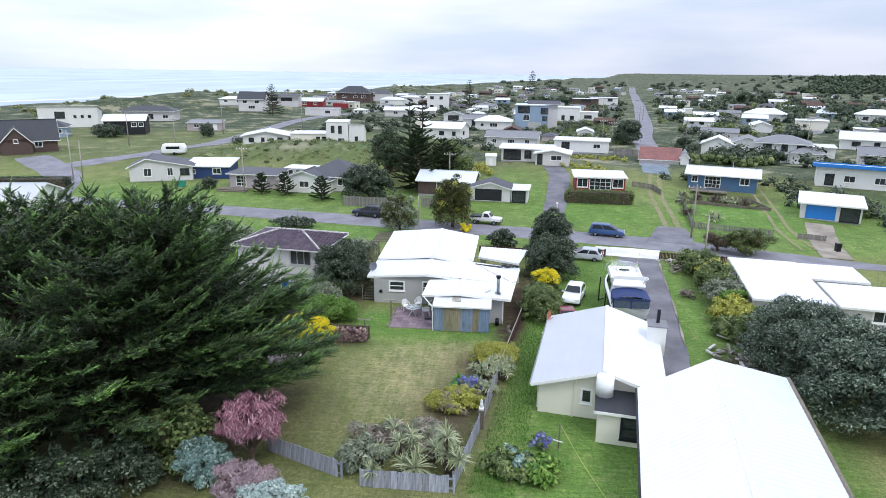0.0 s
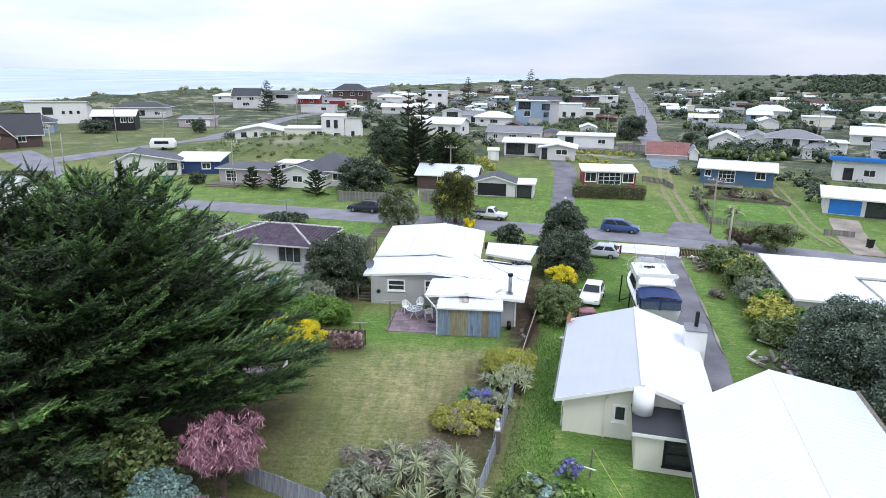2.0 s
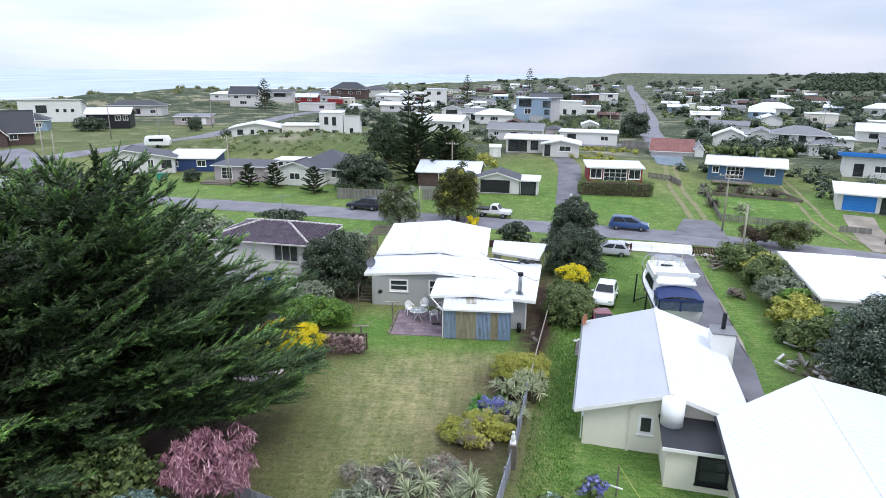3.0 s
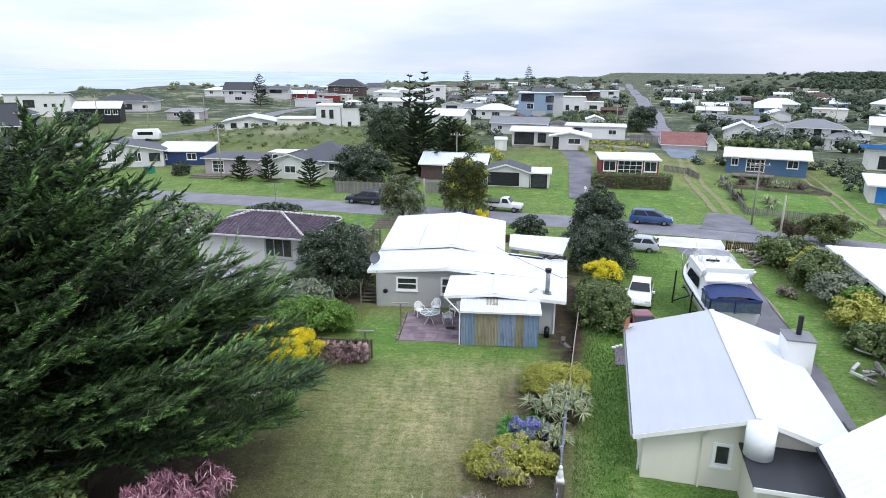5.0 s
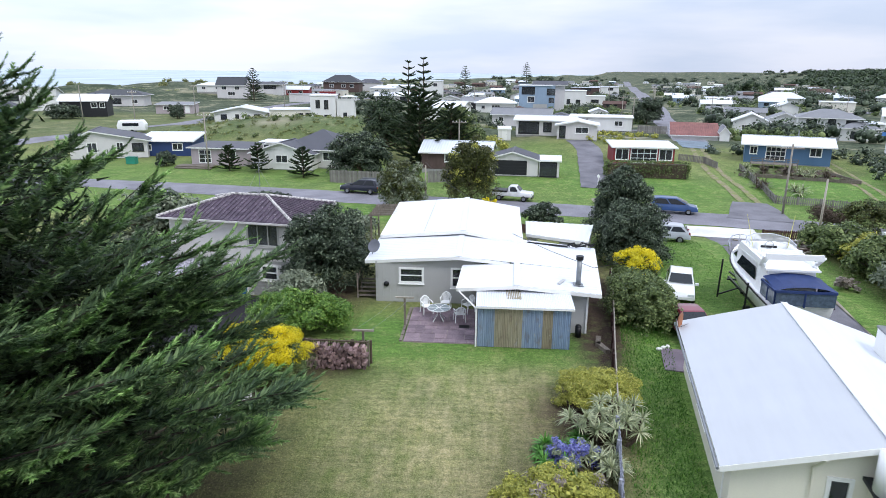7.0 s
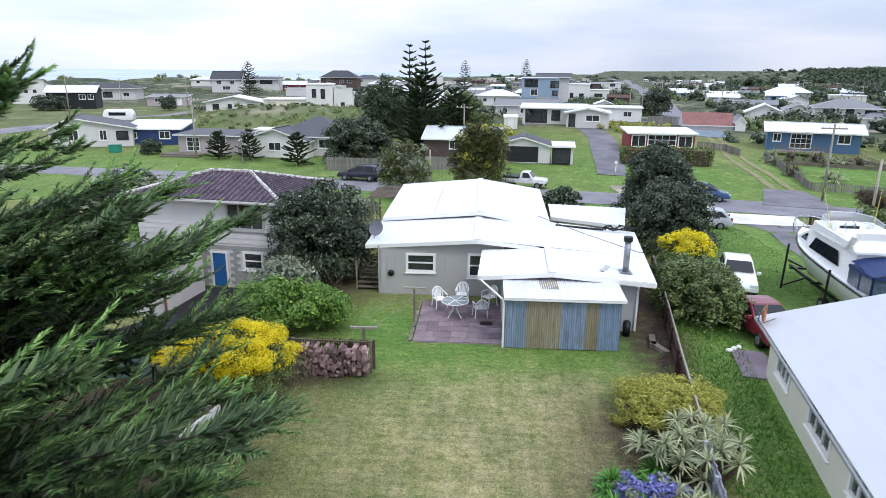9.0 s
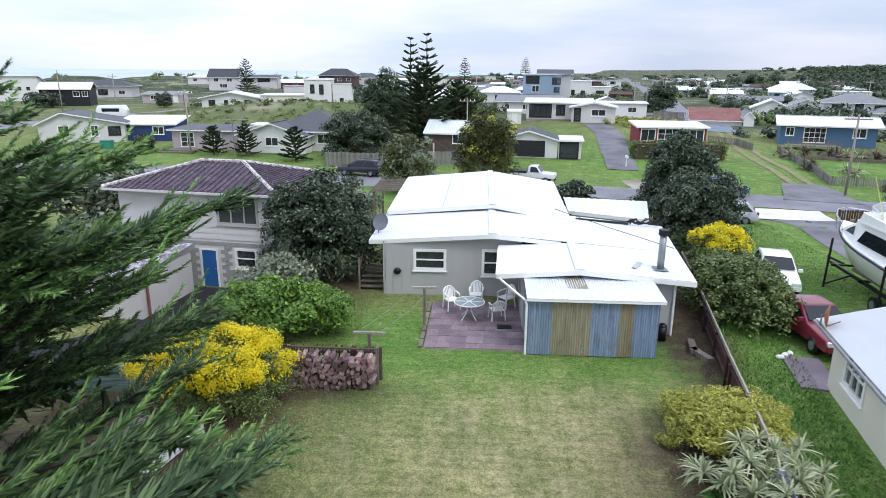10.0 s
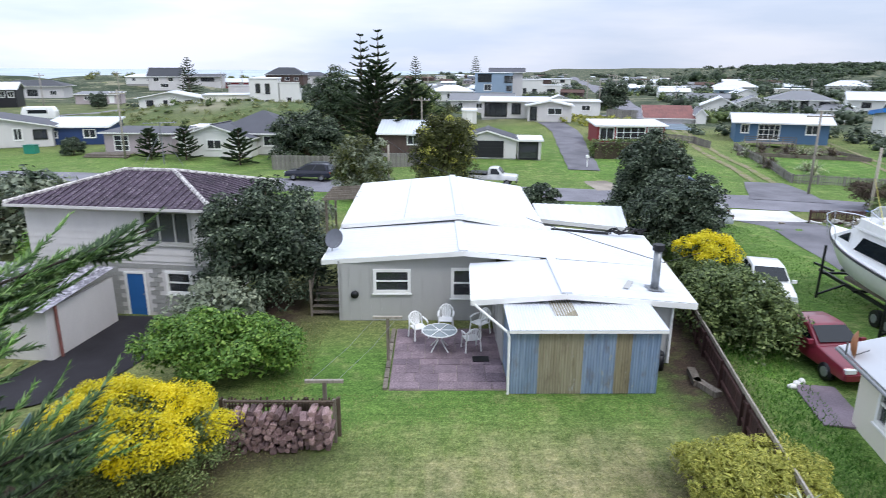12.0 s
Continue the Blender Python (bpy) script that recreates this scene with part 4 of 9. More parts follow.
def macrocarpa():
    """Wind-swept cypress: a broad dome of layered, feathery plumes with dark hollows between."""
    rng = np.random.default_rng(11)
    ox, oy = -7.8, -20.4
    T = thing("conifer_tree", "huge dark green cypress with layered feathery boughs", "tree", pose(ox, oy, 0))
    stems = [((0, 0, 0), 12.6, 0.5, 8.4, 124), ((-4.2, 2.6, 0), 12.0, 0.42, 6.4, 60), ((-2.0, -3.6, 0), 10.6, 0.4, 6.6, 66), ((-8.0, -1.5, 0), 11.8, 0.4, 6.4, 68),
             ((-4.6, -6.6, 0), 7.2, 0.3, 4.4, 50), ((-9.6, -7.0, 0), 8.0, 0.3, 5.0, 46), ((-12.6, 2.6, 0), 11.0, 0.36, 6.0, 70), ((-6.4, 1.6, 0), 12.0, 0.4, 6.0, 60), ((-9.6, 3.4, 0), 11.8, 0.4, 6.0, 60)]
    edge_z = [0, 2.0, 4.0, 6.0, 7.4, 9.2, 10.2, 11.7, 12.7, 13.3, 14.2]
    edge_x = [-2.5, 0.0, 1.1, 1.8, 0.3, -0.2, -0.6, -1.4, -2.5, -3.9, -7.0]
    boughs, single, rest = [], [], Geo()

    def bough(s, h0, tip, sag=0.07, fat=1.0):
        ts = np.linspace(0, 1, 10)
        a, b = np.array([s[0], s[1], h0]), np.array(tip, float)
        R = float(np.linalg.norm((b - a)[:2]))
        P = a + (b - a) * ts[:, None]
        P[:, 2] = h0 + (b[2] - h0) * (0.4 * ts + 0.6 * ts ** 2.4) - sag * R * np.sin(ts * math.pi)
        # the wind has combed every bough the same way
        bow = 0.09 * R * np.sin(ts * math.pi)
        P[:, 0] -= bow * 0.55
        P[:, 1] -= bow * 0.75
        k = len(boughs)
        P[1:-1, 0] += 0.12 * np.sin(ts[1:-1] * 5 + k)
        P[1:-1, 1] += 0.12 * np.cos(ts[1:-1] * 4 + k)
        wood = Geo().path_tube(P[::3].tolist(), [0.05 * (1 - 0.85 * i / 3) * (0.4 + R / 9) for i in range(4)], 5)
        if P[-1, 0] > 0.5 and len(single) < 240:
            single.append(part("bough", wood, "bark_dark", T))
        else:
            rest.add(wood.v, wood.f)
        boughs.append((P, max(R, 1.5), fat))

    for si, (s, top, r0, big, count) in enumerate(stems):
        pts = [(s[0] + 0.25 * math.sin(k * 1.3 + si), s[1] + 0.25 * math.cos(k * 1.1 + si), s[2] + top * 0.93 * k / 8 - 0.3) for k in range(9)]
        part("trunk", Geo().path_tube(pts, [r0 * (1 - 0.88 * k / 8) for k in range(9)], 9), "bark", T)
        crest = top + 1.2
        for b in range(count):
            u = ((b + rng.random()) / count) ** 0.85
            h = 1.9 + (crest - 1.9) * u
            az = b * 2.399963 + rng.normal(0, 0.25)
            if b % 4 == 0:
                az = rng.uniform(-1.0, 1.3)
            elif b % 4 == 1:
                az = rng.uniform(-2.4, -0.6)
            R = big * math.sqrt(max(0.02, 1 - (h / (crest + 0.4)) ** 2.6)) * rng.uniform(0.74, 1.0)
            if h < 3.4:
                R *= 0.7 + 0.08 * h
            R *= 1.0 if math.cos(az - 0.5) > -0.3 else 0.85
            tx, ty = s[0] + math.cos(az) * R + 0.05 * R, s[1] + math.sin(az) * R + 0.05 * R
            lim = np.interp(h, edge_z, edge_x)
            if oy + ty > -17:
                lim = min(lim, 0.2 - (oy + ty + 17) * 0.6)
                if h < 5.5:
                    lim = min(lim, -2.6)
            if oy + ty > -21 and h > 9:
                lim = min(lim, -2.4 - (h - 9) * 0.8)
            if oy + ty < -23.5:
                lim = min(lim, -1.6 if h > 5 else -4.2)
            lim = lim - ox - rng.uniform(0, 1.5)
            if tx > lim:
                k = max(0.3, (lim - s[0]) / (tx - s[0])) if lim > s[0] else 0.3
                tx, ty = s[0] + (tx - s[0]) * k, s[1] + (ty - s[1]) * (0.5 + 0.5 * k)
                R *= k
            bough(s, max(0.8, h - (0.02 + 0.3 * u ** 2) * R - 0.5 * u), (tx, ty, h))
    # long boughs that reach out over the lawn and the fence
    for si, x, y, z in ((0, 0, -15, 7.4), (0, -0.4, -18, 8.5), (0, -1.6, -14.4, 6.5), (0, 2.2, -21.7, 6.0), (0, 0.5, -15, 2.3), (0, -0.1, -17, 1.7), (2, -6.8, -28.6, 5.8), 
                        (2, -0.9, -24, 6.2), (4, -9.6, -30.5, 4.4), (2, 1.2, -21.0, 4.6), (0, 0.3, -17.4, 6.0), (2, 0.8, -22.6, 7.3), (0, -0.6, -16.5, 5.4), (0, -0.9, -17.4, 6.9), (0, 0.3, -19.5, 7.7), (0, 0.9, -20.2, 5.6), (0, -2.6, -22.5, 12.4), (0, -3.7, -23, 13.0), (0, -1.6, -22, 11.3), (0, -5.4, -22.6, 13.5), (0, -1.0, -22.6, 10.1), (2, -4.5, -24.4, 12.4),
                        (2, -2.3, -24.2, 10.9), (2, -0.6, -22.4, 8.9), (0, -6.6, -23.4, 13.9), (2, -3.2, -25, 9.6), (2, -1.8, -24.6, 8.4), (0, -5.2, -12.6, 6.1), (0, -4.0, -12.8, 6.0), (0, -4.8, -13.6, 5.1),
                        (0, -3.3, -12.9, 5.0), (0, -4.7, -14.6, 4.4), (0, -3.3, -13.8, 4.2), (0, -1.8, -13.8, 3.4), (0, -3.8, -15.6, 5.6), (0, -5.6, -13.8, 7.2), (0, -6.4, -12.4, 5.2), (0, -5.0, -16.0, 8.4), (0, -6.2, -14.4, 3.4), (0, -3.0, -16.6, 3.0), (0, -7.6, -12.2, 6.6), (0, -4.6, -17.4, 9.2), (0, -6.8, -15.2, 9.0), (0, -7.6, -18.2, 13.8), (0, -6.4, -19.5, 13.4), (0, -8.6, -17.4, 13.4), (0, -5.4, -20.4, 12.9), (0, -1.5, -20.0, 10.6)):
        s = stems[si][0]
        bough(s, z - 3.4 if z > 8.8 else z - 1.0 if z > 3 else z + 0.4, (x - ox, y - oy, z), 0.05, 1.4 if y < -28 else 1.2)
    part("bough", rest, "bark_dark", T, kind="stuff")
    # every bough carries upswept plumes; every plume is a flat feather of narrow sprays
    out_v, tip_lightness, inner = [], [], []
    up = np.array([0, 0, 1.0])
    for P, env, fat in boughs:
        fine = P[-1, 0] + ox > -2.9 and P[-1, 2] < 9.5 or fat > 1.3
        m = int((10 + env * 2.9) * fat * (1.45 if fine else 0.85))
        t = np.append(0.26 + 0.7 * ((np.arange(m - 1) + rng.random(m - 1)) / (m - 1)) ** 0.75, 0.93)
        i = np.clip((t * 9).astype(int), 0, 8)
        f = (t * 9 - i)[:, None]
        q = P[i] * (1 - f) + P[i + 1] * f
        ax = unit(P[i + 1] - P[i])
        flat = unit(np.cross(ax, up) + 1e-4)
        sgn = np.where(np.arange(m) % 2, 1.0, -1.0)[:, None] * rng.uniform(0.3, 1.0, (m, 1))
        sgn[-1] = 0
        d = unit(ax * 0.8 + flat * sgn * 1.1 + up * rng.uniform(-0.3, 0.08, (m, 1)) + np.array([0.12, 0.06, 0]))
        L = (0.55 + 0.1 * env * (1.15 - t)) * rng.uniform(0.6, 1.3, m) * (1.3 if fine else 1.0)
        close = fine and P[-1, 1] + oy > -19
        ns = 170 if close else 110 if fine else 68
        u = np.tile((np.arange(ns) + 0.5) / ns, (m, 1)) + rng.normal(0, 0.02, (m, ns))
        u = np.clip(u, 0.02, 1.0)
        q = q + up * rng.normal(0, 0.05, (m, 1))
        curl = rng.uniform(0.05, 0.5, (m, 1))
        c = q[:, None] + d[:, None] * (u * L[:, None])[..., None] + up * (curl * u ** 2.2 * L[:, None])[..., None]
        lat = unit(np.cross(d, up) + 1e-4)
        alt = np.where(np.arange(ns) % 2, 1.0, -1.0)
        way = lat[:, None] * (alt * rng.uniform(0.3, 1.0, (m, ns)))[..., None] + up * rng.uniform(-0.5, 0.4, (m, ns))[..., None]
        sd = unit(d[:, None] * (0.5 + 0.5 * u[..., None]) + way * 1.0 + up * (2.0 * curl * u)[..., None] * 0.5)
        sl = (0.07 + 0.19 * np.sqrt(np.clip(1.02 - u, 0, 1))) * rng.uniform(0.65, 1.2, (m, ns)) * (0.75 + env / 24)
        nrm = unit(rng.normal(size=sd.shape) * 0.5 + up)
        ls = unit(np.cross(sd, nrm))
        sl = sl * (0.66 if close else 1.0)
        wd = sl * (0.13 if fine else 0.17)
        tip_ = c + sd * sl[..., None] + up * (0.12 * sl)[..., None]
        tri = np.stack([c - ls * wd[..., None], c + ls * wd[..., None], tip_], 2)
        out_v.append(tri.reshape(-1, 3))
        # dark filler twigs near the wood; the crown's inner shade put into their colour
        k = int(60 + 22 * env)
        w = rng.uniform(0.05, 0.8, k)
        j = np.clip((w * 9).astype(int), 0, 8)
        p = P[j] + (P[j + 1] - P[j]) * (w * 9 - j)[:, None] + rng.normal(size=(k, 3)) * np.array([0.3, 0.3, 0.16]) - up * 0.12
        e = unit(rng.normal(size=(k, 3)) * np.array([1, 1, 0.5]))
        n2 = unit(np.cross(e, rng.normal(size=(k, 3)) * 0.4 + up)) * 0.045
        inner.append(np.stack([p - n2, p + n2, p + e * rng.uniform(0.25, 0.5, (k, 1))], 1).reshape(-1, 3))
        # lighter towards plume tips: fresh growth plus lit ends, painted into the colour
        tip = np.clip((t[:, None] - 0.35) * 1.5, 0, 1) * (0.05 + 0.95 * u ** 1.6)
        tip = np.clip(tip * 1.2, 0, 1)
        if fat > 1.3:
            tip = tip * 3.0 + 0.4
        tip_lightness.append(np.repeat(tip.reshape(-1), 3))
    v = np.concatenate(out_v)
    me = quick_mesh("foliage", v, np.arange(len(v)).reshape(-1, 3))
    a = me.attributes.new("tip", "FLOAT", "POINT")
    a.data.foreach_set("value", np.concatenate(tip_lightness).astype(np.float32))
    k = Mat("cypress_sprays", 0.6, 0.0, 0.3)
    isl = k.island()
    # old: dark tone of the shaded inside; young: new growth and lit tips
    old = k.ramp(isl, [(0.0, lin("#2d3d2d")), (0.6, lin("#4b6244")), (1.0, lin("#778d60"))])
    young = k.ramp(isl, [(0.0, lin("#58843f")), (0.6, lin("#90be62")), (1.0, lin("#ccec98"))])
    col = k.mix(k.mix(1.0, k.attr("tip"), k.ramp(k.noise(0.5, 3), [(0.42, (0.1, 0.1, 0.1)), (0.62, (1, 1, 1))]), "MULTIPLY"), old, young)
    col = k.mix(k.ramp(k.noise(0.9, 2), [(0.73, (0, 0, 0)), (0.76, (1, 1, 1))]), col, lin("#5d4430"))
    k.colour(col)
    tr = k.n.new("ShaderNodeBsdfTranslucent")
    k.l.new(col, tr.inputs[0])
    ms = k.n.new("ShaderNodeMixShader")
    ms.inputs[0].default_value = 0.25
    k.l.new(k.b.outputs[0], ms.inputs[1])
    k.l.new(tr.outputs[0], ms.inputs[2])
    k.l.new(ms.outputs[0], k.n["Material Output"].inputs[0])
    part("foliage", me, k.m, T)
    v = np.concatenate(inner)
    part("inner_foliage", quick_mesh("inner_foliage", v, np.arange(len(v)).reshape(-1, 3)), "inner_shade", T, "dark filler twigs coloured as shade inside the crown")


macrocarpa()


# ---- main house ----
def slope(parent, corners, mat, style, name="roof", label=""):
    g = Geo()
    roof_sheet(g, *corners, style)
    return part(name, g, mat, parent, label)


def main_house():
    H = thing("house", "single-storey grey board house with a white iron roof", "house", pose(0, 0, 0))
    g = Geo()
    t = 0.12
    wins = [(1.38, 2.72, 1.18, 2.05), (4.35, 5.25, 0.98, 2.1)]
    wall_panel(g, pose(0, 0, 0), 6.0, 2.42, wins, t)
    wall_panel(g, pose(0, 14.2, 0, 0, 0, -90), 14.2, 2.42, [], t)
    wall_panel(g, pose(8.2, 14.2, 0, 0, 0, 180), 8.2, 2.6, [], t)
    wall_panel(g, pose(8.2, 5.0, 0, 0, 0, 90), 9.2, 2.6, [], t)
    wall_panel(g, pose(5.9, -3.75, 0), 5.6, 2.32, [], t)
    wall_panel(g, pose(11.5, -3.63, 0, 0, 0, 90), 8.6, 2.2, [], t)
    wall_panel(g, pose(5.9, -0.02, 0, 0, 0, -90), 3.6, 2.32, [(1.2, 2.0, 0.05, 2.0)], t)
    g.prism([(0.0, 2.42), (6.0, 2.42), (6.0, 2.68), (4.7, 2.8)], 0.0, t)
    g.prism([(0.01, 2.3), (8.19, 2.3), (8.19, 2.5), (4.75, 3.0), (0.01, 2.5)], 5.3, 5.4)
    wall_panel(g, pose(8.0, 5.0, 0), 3.5, 2.25, [], t)
    part("wall", g, "grey_wall", H)
    part("floor", Geo().box(0.13, 0.13, 0.1, 11.3, 4.9, 0.2), "post", H)
    for i in range(15):
        x = 0.02 + i * 0.4
        if any(a - 0.06 < x < b + 0.06 for a, b, *_ in wins):
            part("batten", Geo().box(x - 0.022, -0.022, 0.05, x + 0.022, -0.002, [w[2] for w in wins if w[0] - 0.06 < x < w[1] + 0.06][0] - 0.12), "grey_wall", H)
            continue
        part("batten", Geo().box(x - 0.022, -0.022, 0.05, x + 0.022, -0.002, 2.4), "grey_wall", H)
    window(H, pose(0, 0, 0), wins[0], mullions=0, transoms=1)
    window(H, pose(0, 0, 0), wins[1], mullions=0, transoms=1)
    door(H, pose(5.9, -0.02, 0, 0, 0, -90), (1.2, 2.0, 0.05, 2.0), "grey_wall", frame_mat="grey_wall")
    # roofs: rear wing, lean-to extension, raised front wing
    slope(H, [(-0.6, 0.1, 2.42), (-0.6, 5.6, 2.42), (4.75, 5.2, 2.92), (4.75, -0.4, 2.92)], "white_roof", "ribbed")
    slope(H, [(12.45, -0.45, 2.3), (13.0, 4.3, 2.3), (4.75, 5.2, 2.92), (4.75, -0.4, 2.92)], "white_roof", "ribbed")
    part("ridge_cap", Geo().beam((4.75, -0.4, 2.95), (4.75, 5.0, 2.95), 0.35, 0.04), "white_roof", H)
    slope(H, [(12.0, -4.25, 2.3), (12.45, -0.46, 2.3), (8.0, -0.46, 2.64), (7.85, -4.25, 2.64)], "white_roof", "ribbed", "extension_roof")
    part("ridge_cap", Geo().beam((7.85, -4.25, 2.67), (8.0, -0.3, 2.67), 0.32, 0.04), "white_roof", H)
    slope(H, [(4.85, -4.25, 2.42), (5.0, -0.3, 2.42), (8.0, -0.5, 2.64), (7.85, -4.25, 2.64)], "white_roof", "fine", "porch_roof")
    slope(H, [(-0.5, 4.9, 2.66), (-0.7, 15.6, 2.66), (4.75, 15.2, 3.22), (4.8, 4.35, 3.22)], "white_roof", "ribbed", "upper_roof")
    slope(H, [(8.55, 3.95, 2.66), (8.8, 14.7, 2.66), (4.75, 15.2, 3.22), (4.8, 4.35, 3.22)], "white_roof", "ribbed", "upper_roof")
    part("ridge_cap", Geo().beam((4.8, 4.35, 3.25), (4.75, 15.2, 3.25), 0.35, 0.04), "white_roof", H)
    part("roof_seam", Geo().beam((2.3, 4.75, 2.985), (2.3, 15.3, 2.975), 0.02, 0.03), "grey_wall", H)
    part("skylight_flashing", Geo().slab((9.9, -3.3, 2.53), (10.3, -2.5, 2.5), (10.45, -2.6, 2.485), (10.05, -3.4, 2.515), 0.02), "grey_wall", H)
    for a, b in (((-0.6, 0.08, 2.33), (4.75, -0.42, 2.83)), ((4.75, -0.42, 2.83), (7.6, -0.42, 2.57)), ((4.85, -4.27, 2.33), (7.85, -4.27, 2.55)), ((7.85, -4.27, 2.55), (12.0, -4.27, 2.2)),
                 ((12.02, -4.25, 2.2), (13.02, 4.3, 2.2)), ((-0.62, 0.1, 2.33), (-0.62, 5.6, 2.33)), ((-0.5, 4.88, 2.57), (4.8, 4.33, 3.13)),
                 ((4.8, 4.33, 3.13), (8.55, 3.93, 2.57)), ((8.57, 3.95, 2.57), (8.82, 14.7, 2.57)), ((-0.52, 4.9, 2.57), (-0.72, 15.6, 2.57)), ((4.83, -4.25, 2.33), (4.98, -0.5, 2.33))):
        part("fascia", Geo().beam(a, b, 0.035, 0.18), "white_trim", H)
    fl = part("flue", Geo().tube((11.0, -3.15, 2.35), (11.0, -3.15, 3.75), 0.13, 0.13, 14), "steel", H, "galvanised flue pipe", True)
    part("cowl", Geo().tube((11.0, -3.15, 3.75), (11.0, -3.15, 3.95), 0.19, 0.19, 12), "dark_trim", fl)
    part("flashing", Geo().slab((10.75, -3.4, 2.47), (11.25, -3.4, 2.42), (11.25, -2.85, 2.42), (10.75, -2.85, 2.47), 0.02), "steel", fl)
    part("downpipe", Geo().path_tube([(4.92, -4.2, 2.3), (5.05, -4.4, 2.22), (5.82, -5.85, 2.02), (5.86, -5.92, 1.9), (5.87, -5.93, 0.05)], [0.04] * 5, 8), "white_trim", H)
    part("downpipe", Geo().path_tube([(11.95, -4.2, 2.25), (11.45, -3.86, 2.1), (11.42, -3.83, 1.9), (11.42, -3.83, 0.05)], [0.045] * 4, 8), "white_trim", H)
    part("wall_vent", Geo().tube((0.62, -0.09, 1.08), (0.62, -0.005, 1.08), 0.15, 0.15, 14), "dark_trim", H, "round black wall vent", True)
    return H


main_house()


def tin_shed():
    S = thing("tin_shed", "lean-to shed of faded blue and rusty corrugated iron", "shed", pose(0, 0, 0))
    cols = [("tin_blue", "#8fa0b6", "#6d8098", 0.15), ("tin_tan", "#a29b86", "#857d68", 0.3), ("tin_tan_b", "#a8a18c", "#878069", 0.3), ("tin_blue_b", "#93a4ba", "#6d80a0", 0.15),
            ("tin_rust", "#9c927a", "#7d735c", 0.3), ("tin_blue_c", "#8c9fb8", "#687e9c", 0.15)]
    for n, a, b, s in cols:
        k = Mat(n, 0.6, 0.1)
        st = k.noise(2.2, 6, (5, 1, 0.25))
        c = k.ramp(st, [(0.3, lin(b)), (0.65, lin(a))])
        c = k.mix(k.ramp(k.noise(1.7, 7, (1.6, 1, 0.7), rough=0.65), [(0.53, (0, 0, 0)), (0.7, (0.8, 0.8, 0.8))]), c, lin("#6f6455"))
        c = k.mix(k.ramp(k.noise(4.5, 6, (1.2, 1, 0.5), rough=0.7), [(0.62, (0, 0, 0)), (0.7, (1, 1, 1))]), c, lin("#a9aaa6"))
        k.colour(c)
        M[n] = k.m
    xs = [5.96, 6.75, 7.4, 8.08, 9.04, 9.52, 10.36]
    for i in range(6):
        g = Geo()
        g.corrugated((xs[i], -5.85, 0.02), (xs[i + 1], -5.85, 0.02), (xs[i + 1], -5.85, 2.12), (xs[i], -5.85, 2.12), 0.085, 0.011, 0.006)
        part("iron_sheet", g, cols[i][0], S, "rusty tan sheet" if "tan" in cols[i][0] or "rust" in cols[i][0] else "faded blue sheet")
    for x in (5.96, 10.36):
        g = Geo()
        g.corrugated((x, -5.84, 0.02), (x, -3.8, 0.02), (x, -3.8, 2.2), (x, -5.84, 2.12), 0.085, 0.011, 0.006)
        part("side_sheet", g, "tin_blue", S)
    g = Geo()
    g.corrugated((5.85, -6.05, 2.16), (10.5, -6.05, 2.16), (10.5, -3.8, 2.32), (5.85, -3.8, 2.32), 0.085, 0.012, 0.006)
    part("roof", g, "white_roof", S, "white corrugated lean-to roof")
    part("fascia", Geo().beam((5.85, -6.03, 2.1), (10.5, -6.03, 2.1), 0.03, 0.09), "white_trim", S)
    g = Geo()
    g.corrugated((7.35, -5.1, 2.235), (8.05, -5.1, 2.235), (8.0, -3.9, 2.325), (7.3, -3.9, 2.325), 0.085, 0.012, 0.006)
    part("patch_sheet", g, "tin_tan", S, "rust-stained clear sheet")
    return S


tin_shed()


def annex():
    A = thing("carport", "flat white-roofed annex beside the house", "carport", pose(0, 0, 0))
    R = Geo()
    roof_sheet(R, (9.0, 8.3, 2.15), (13.0, 6.6, 2.1), (14.1, 11.6, 2.1), (9.2, 12.2, 2.15), "ribbed")
    part("roof", R, "white_roof", A)
    g = Geo()
    wall_panel(g, pose(9.2, 8.5, 0, 0, 0, -22), 3.9, 2.0, [(0.6, 2.2, 0.9, 1.8)], 0.12)
    part("wall", g, "grey_wall", A)
    part("fascia", Geo().beam((9.0, 8.27, 2.05), (13.0, 6.57, 2.0), 0.03, 0.2), "white_trim", A)
    for x, y in ((13.0, 7.0), (13.9, 11.3), (9.4, 11.9)):
        part("post", Geo().box(x - 0.05, y - 0.05, -0.2, x + 0.05, y + 0.05, 2.05), "white_trim", A)


annex()


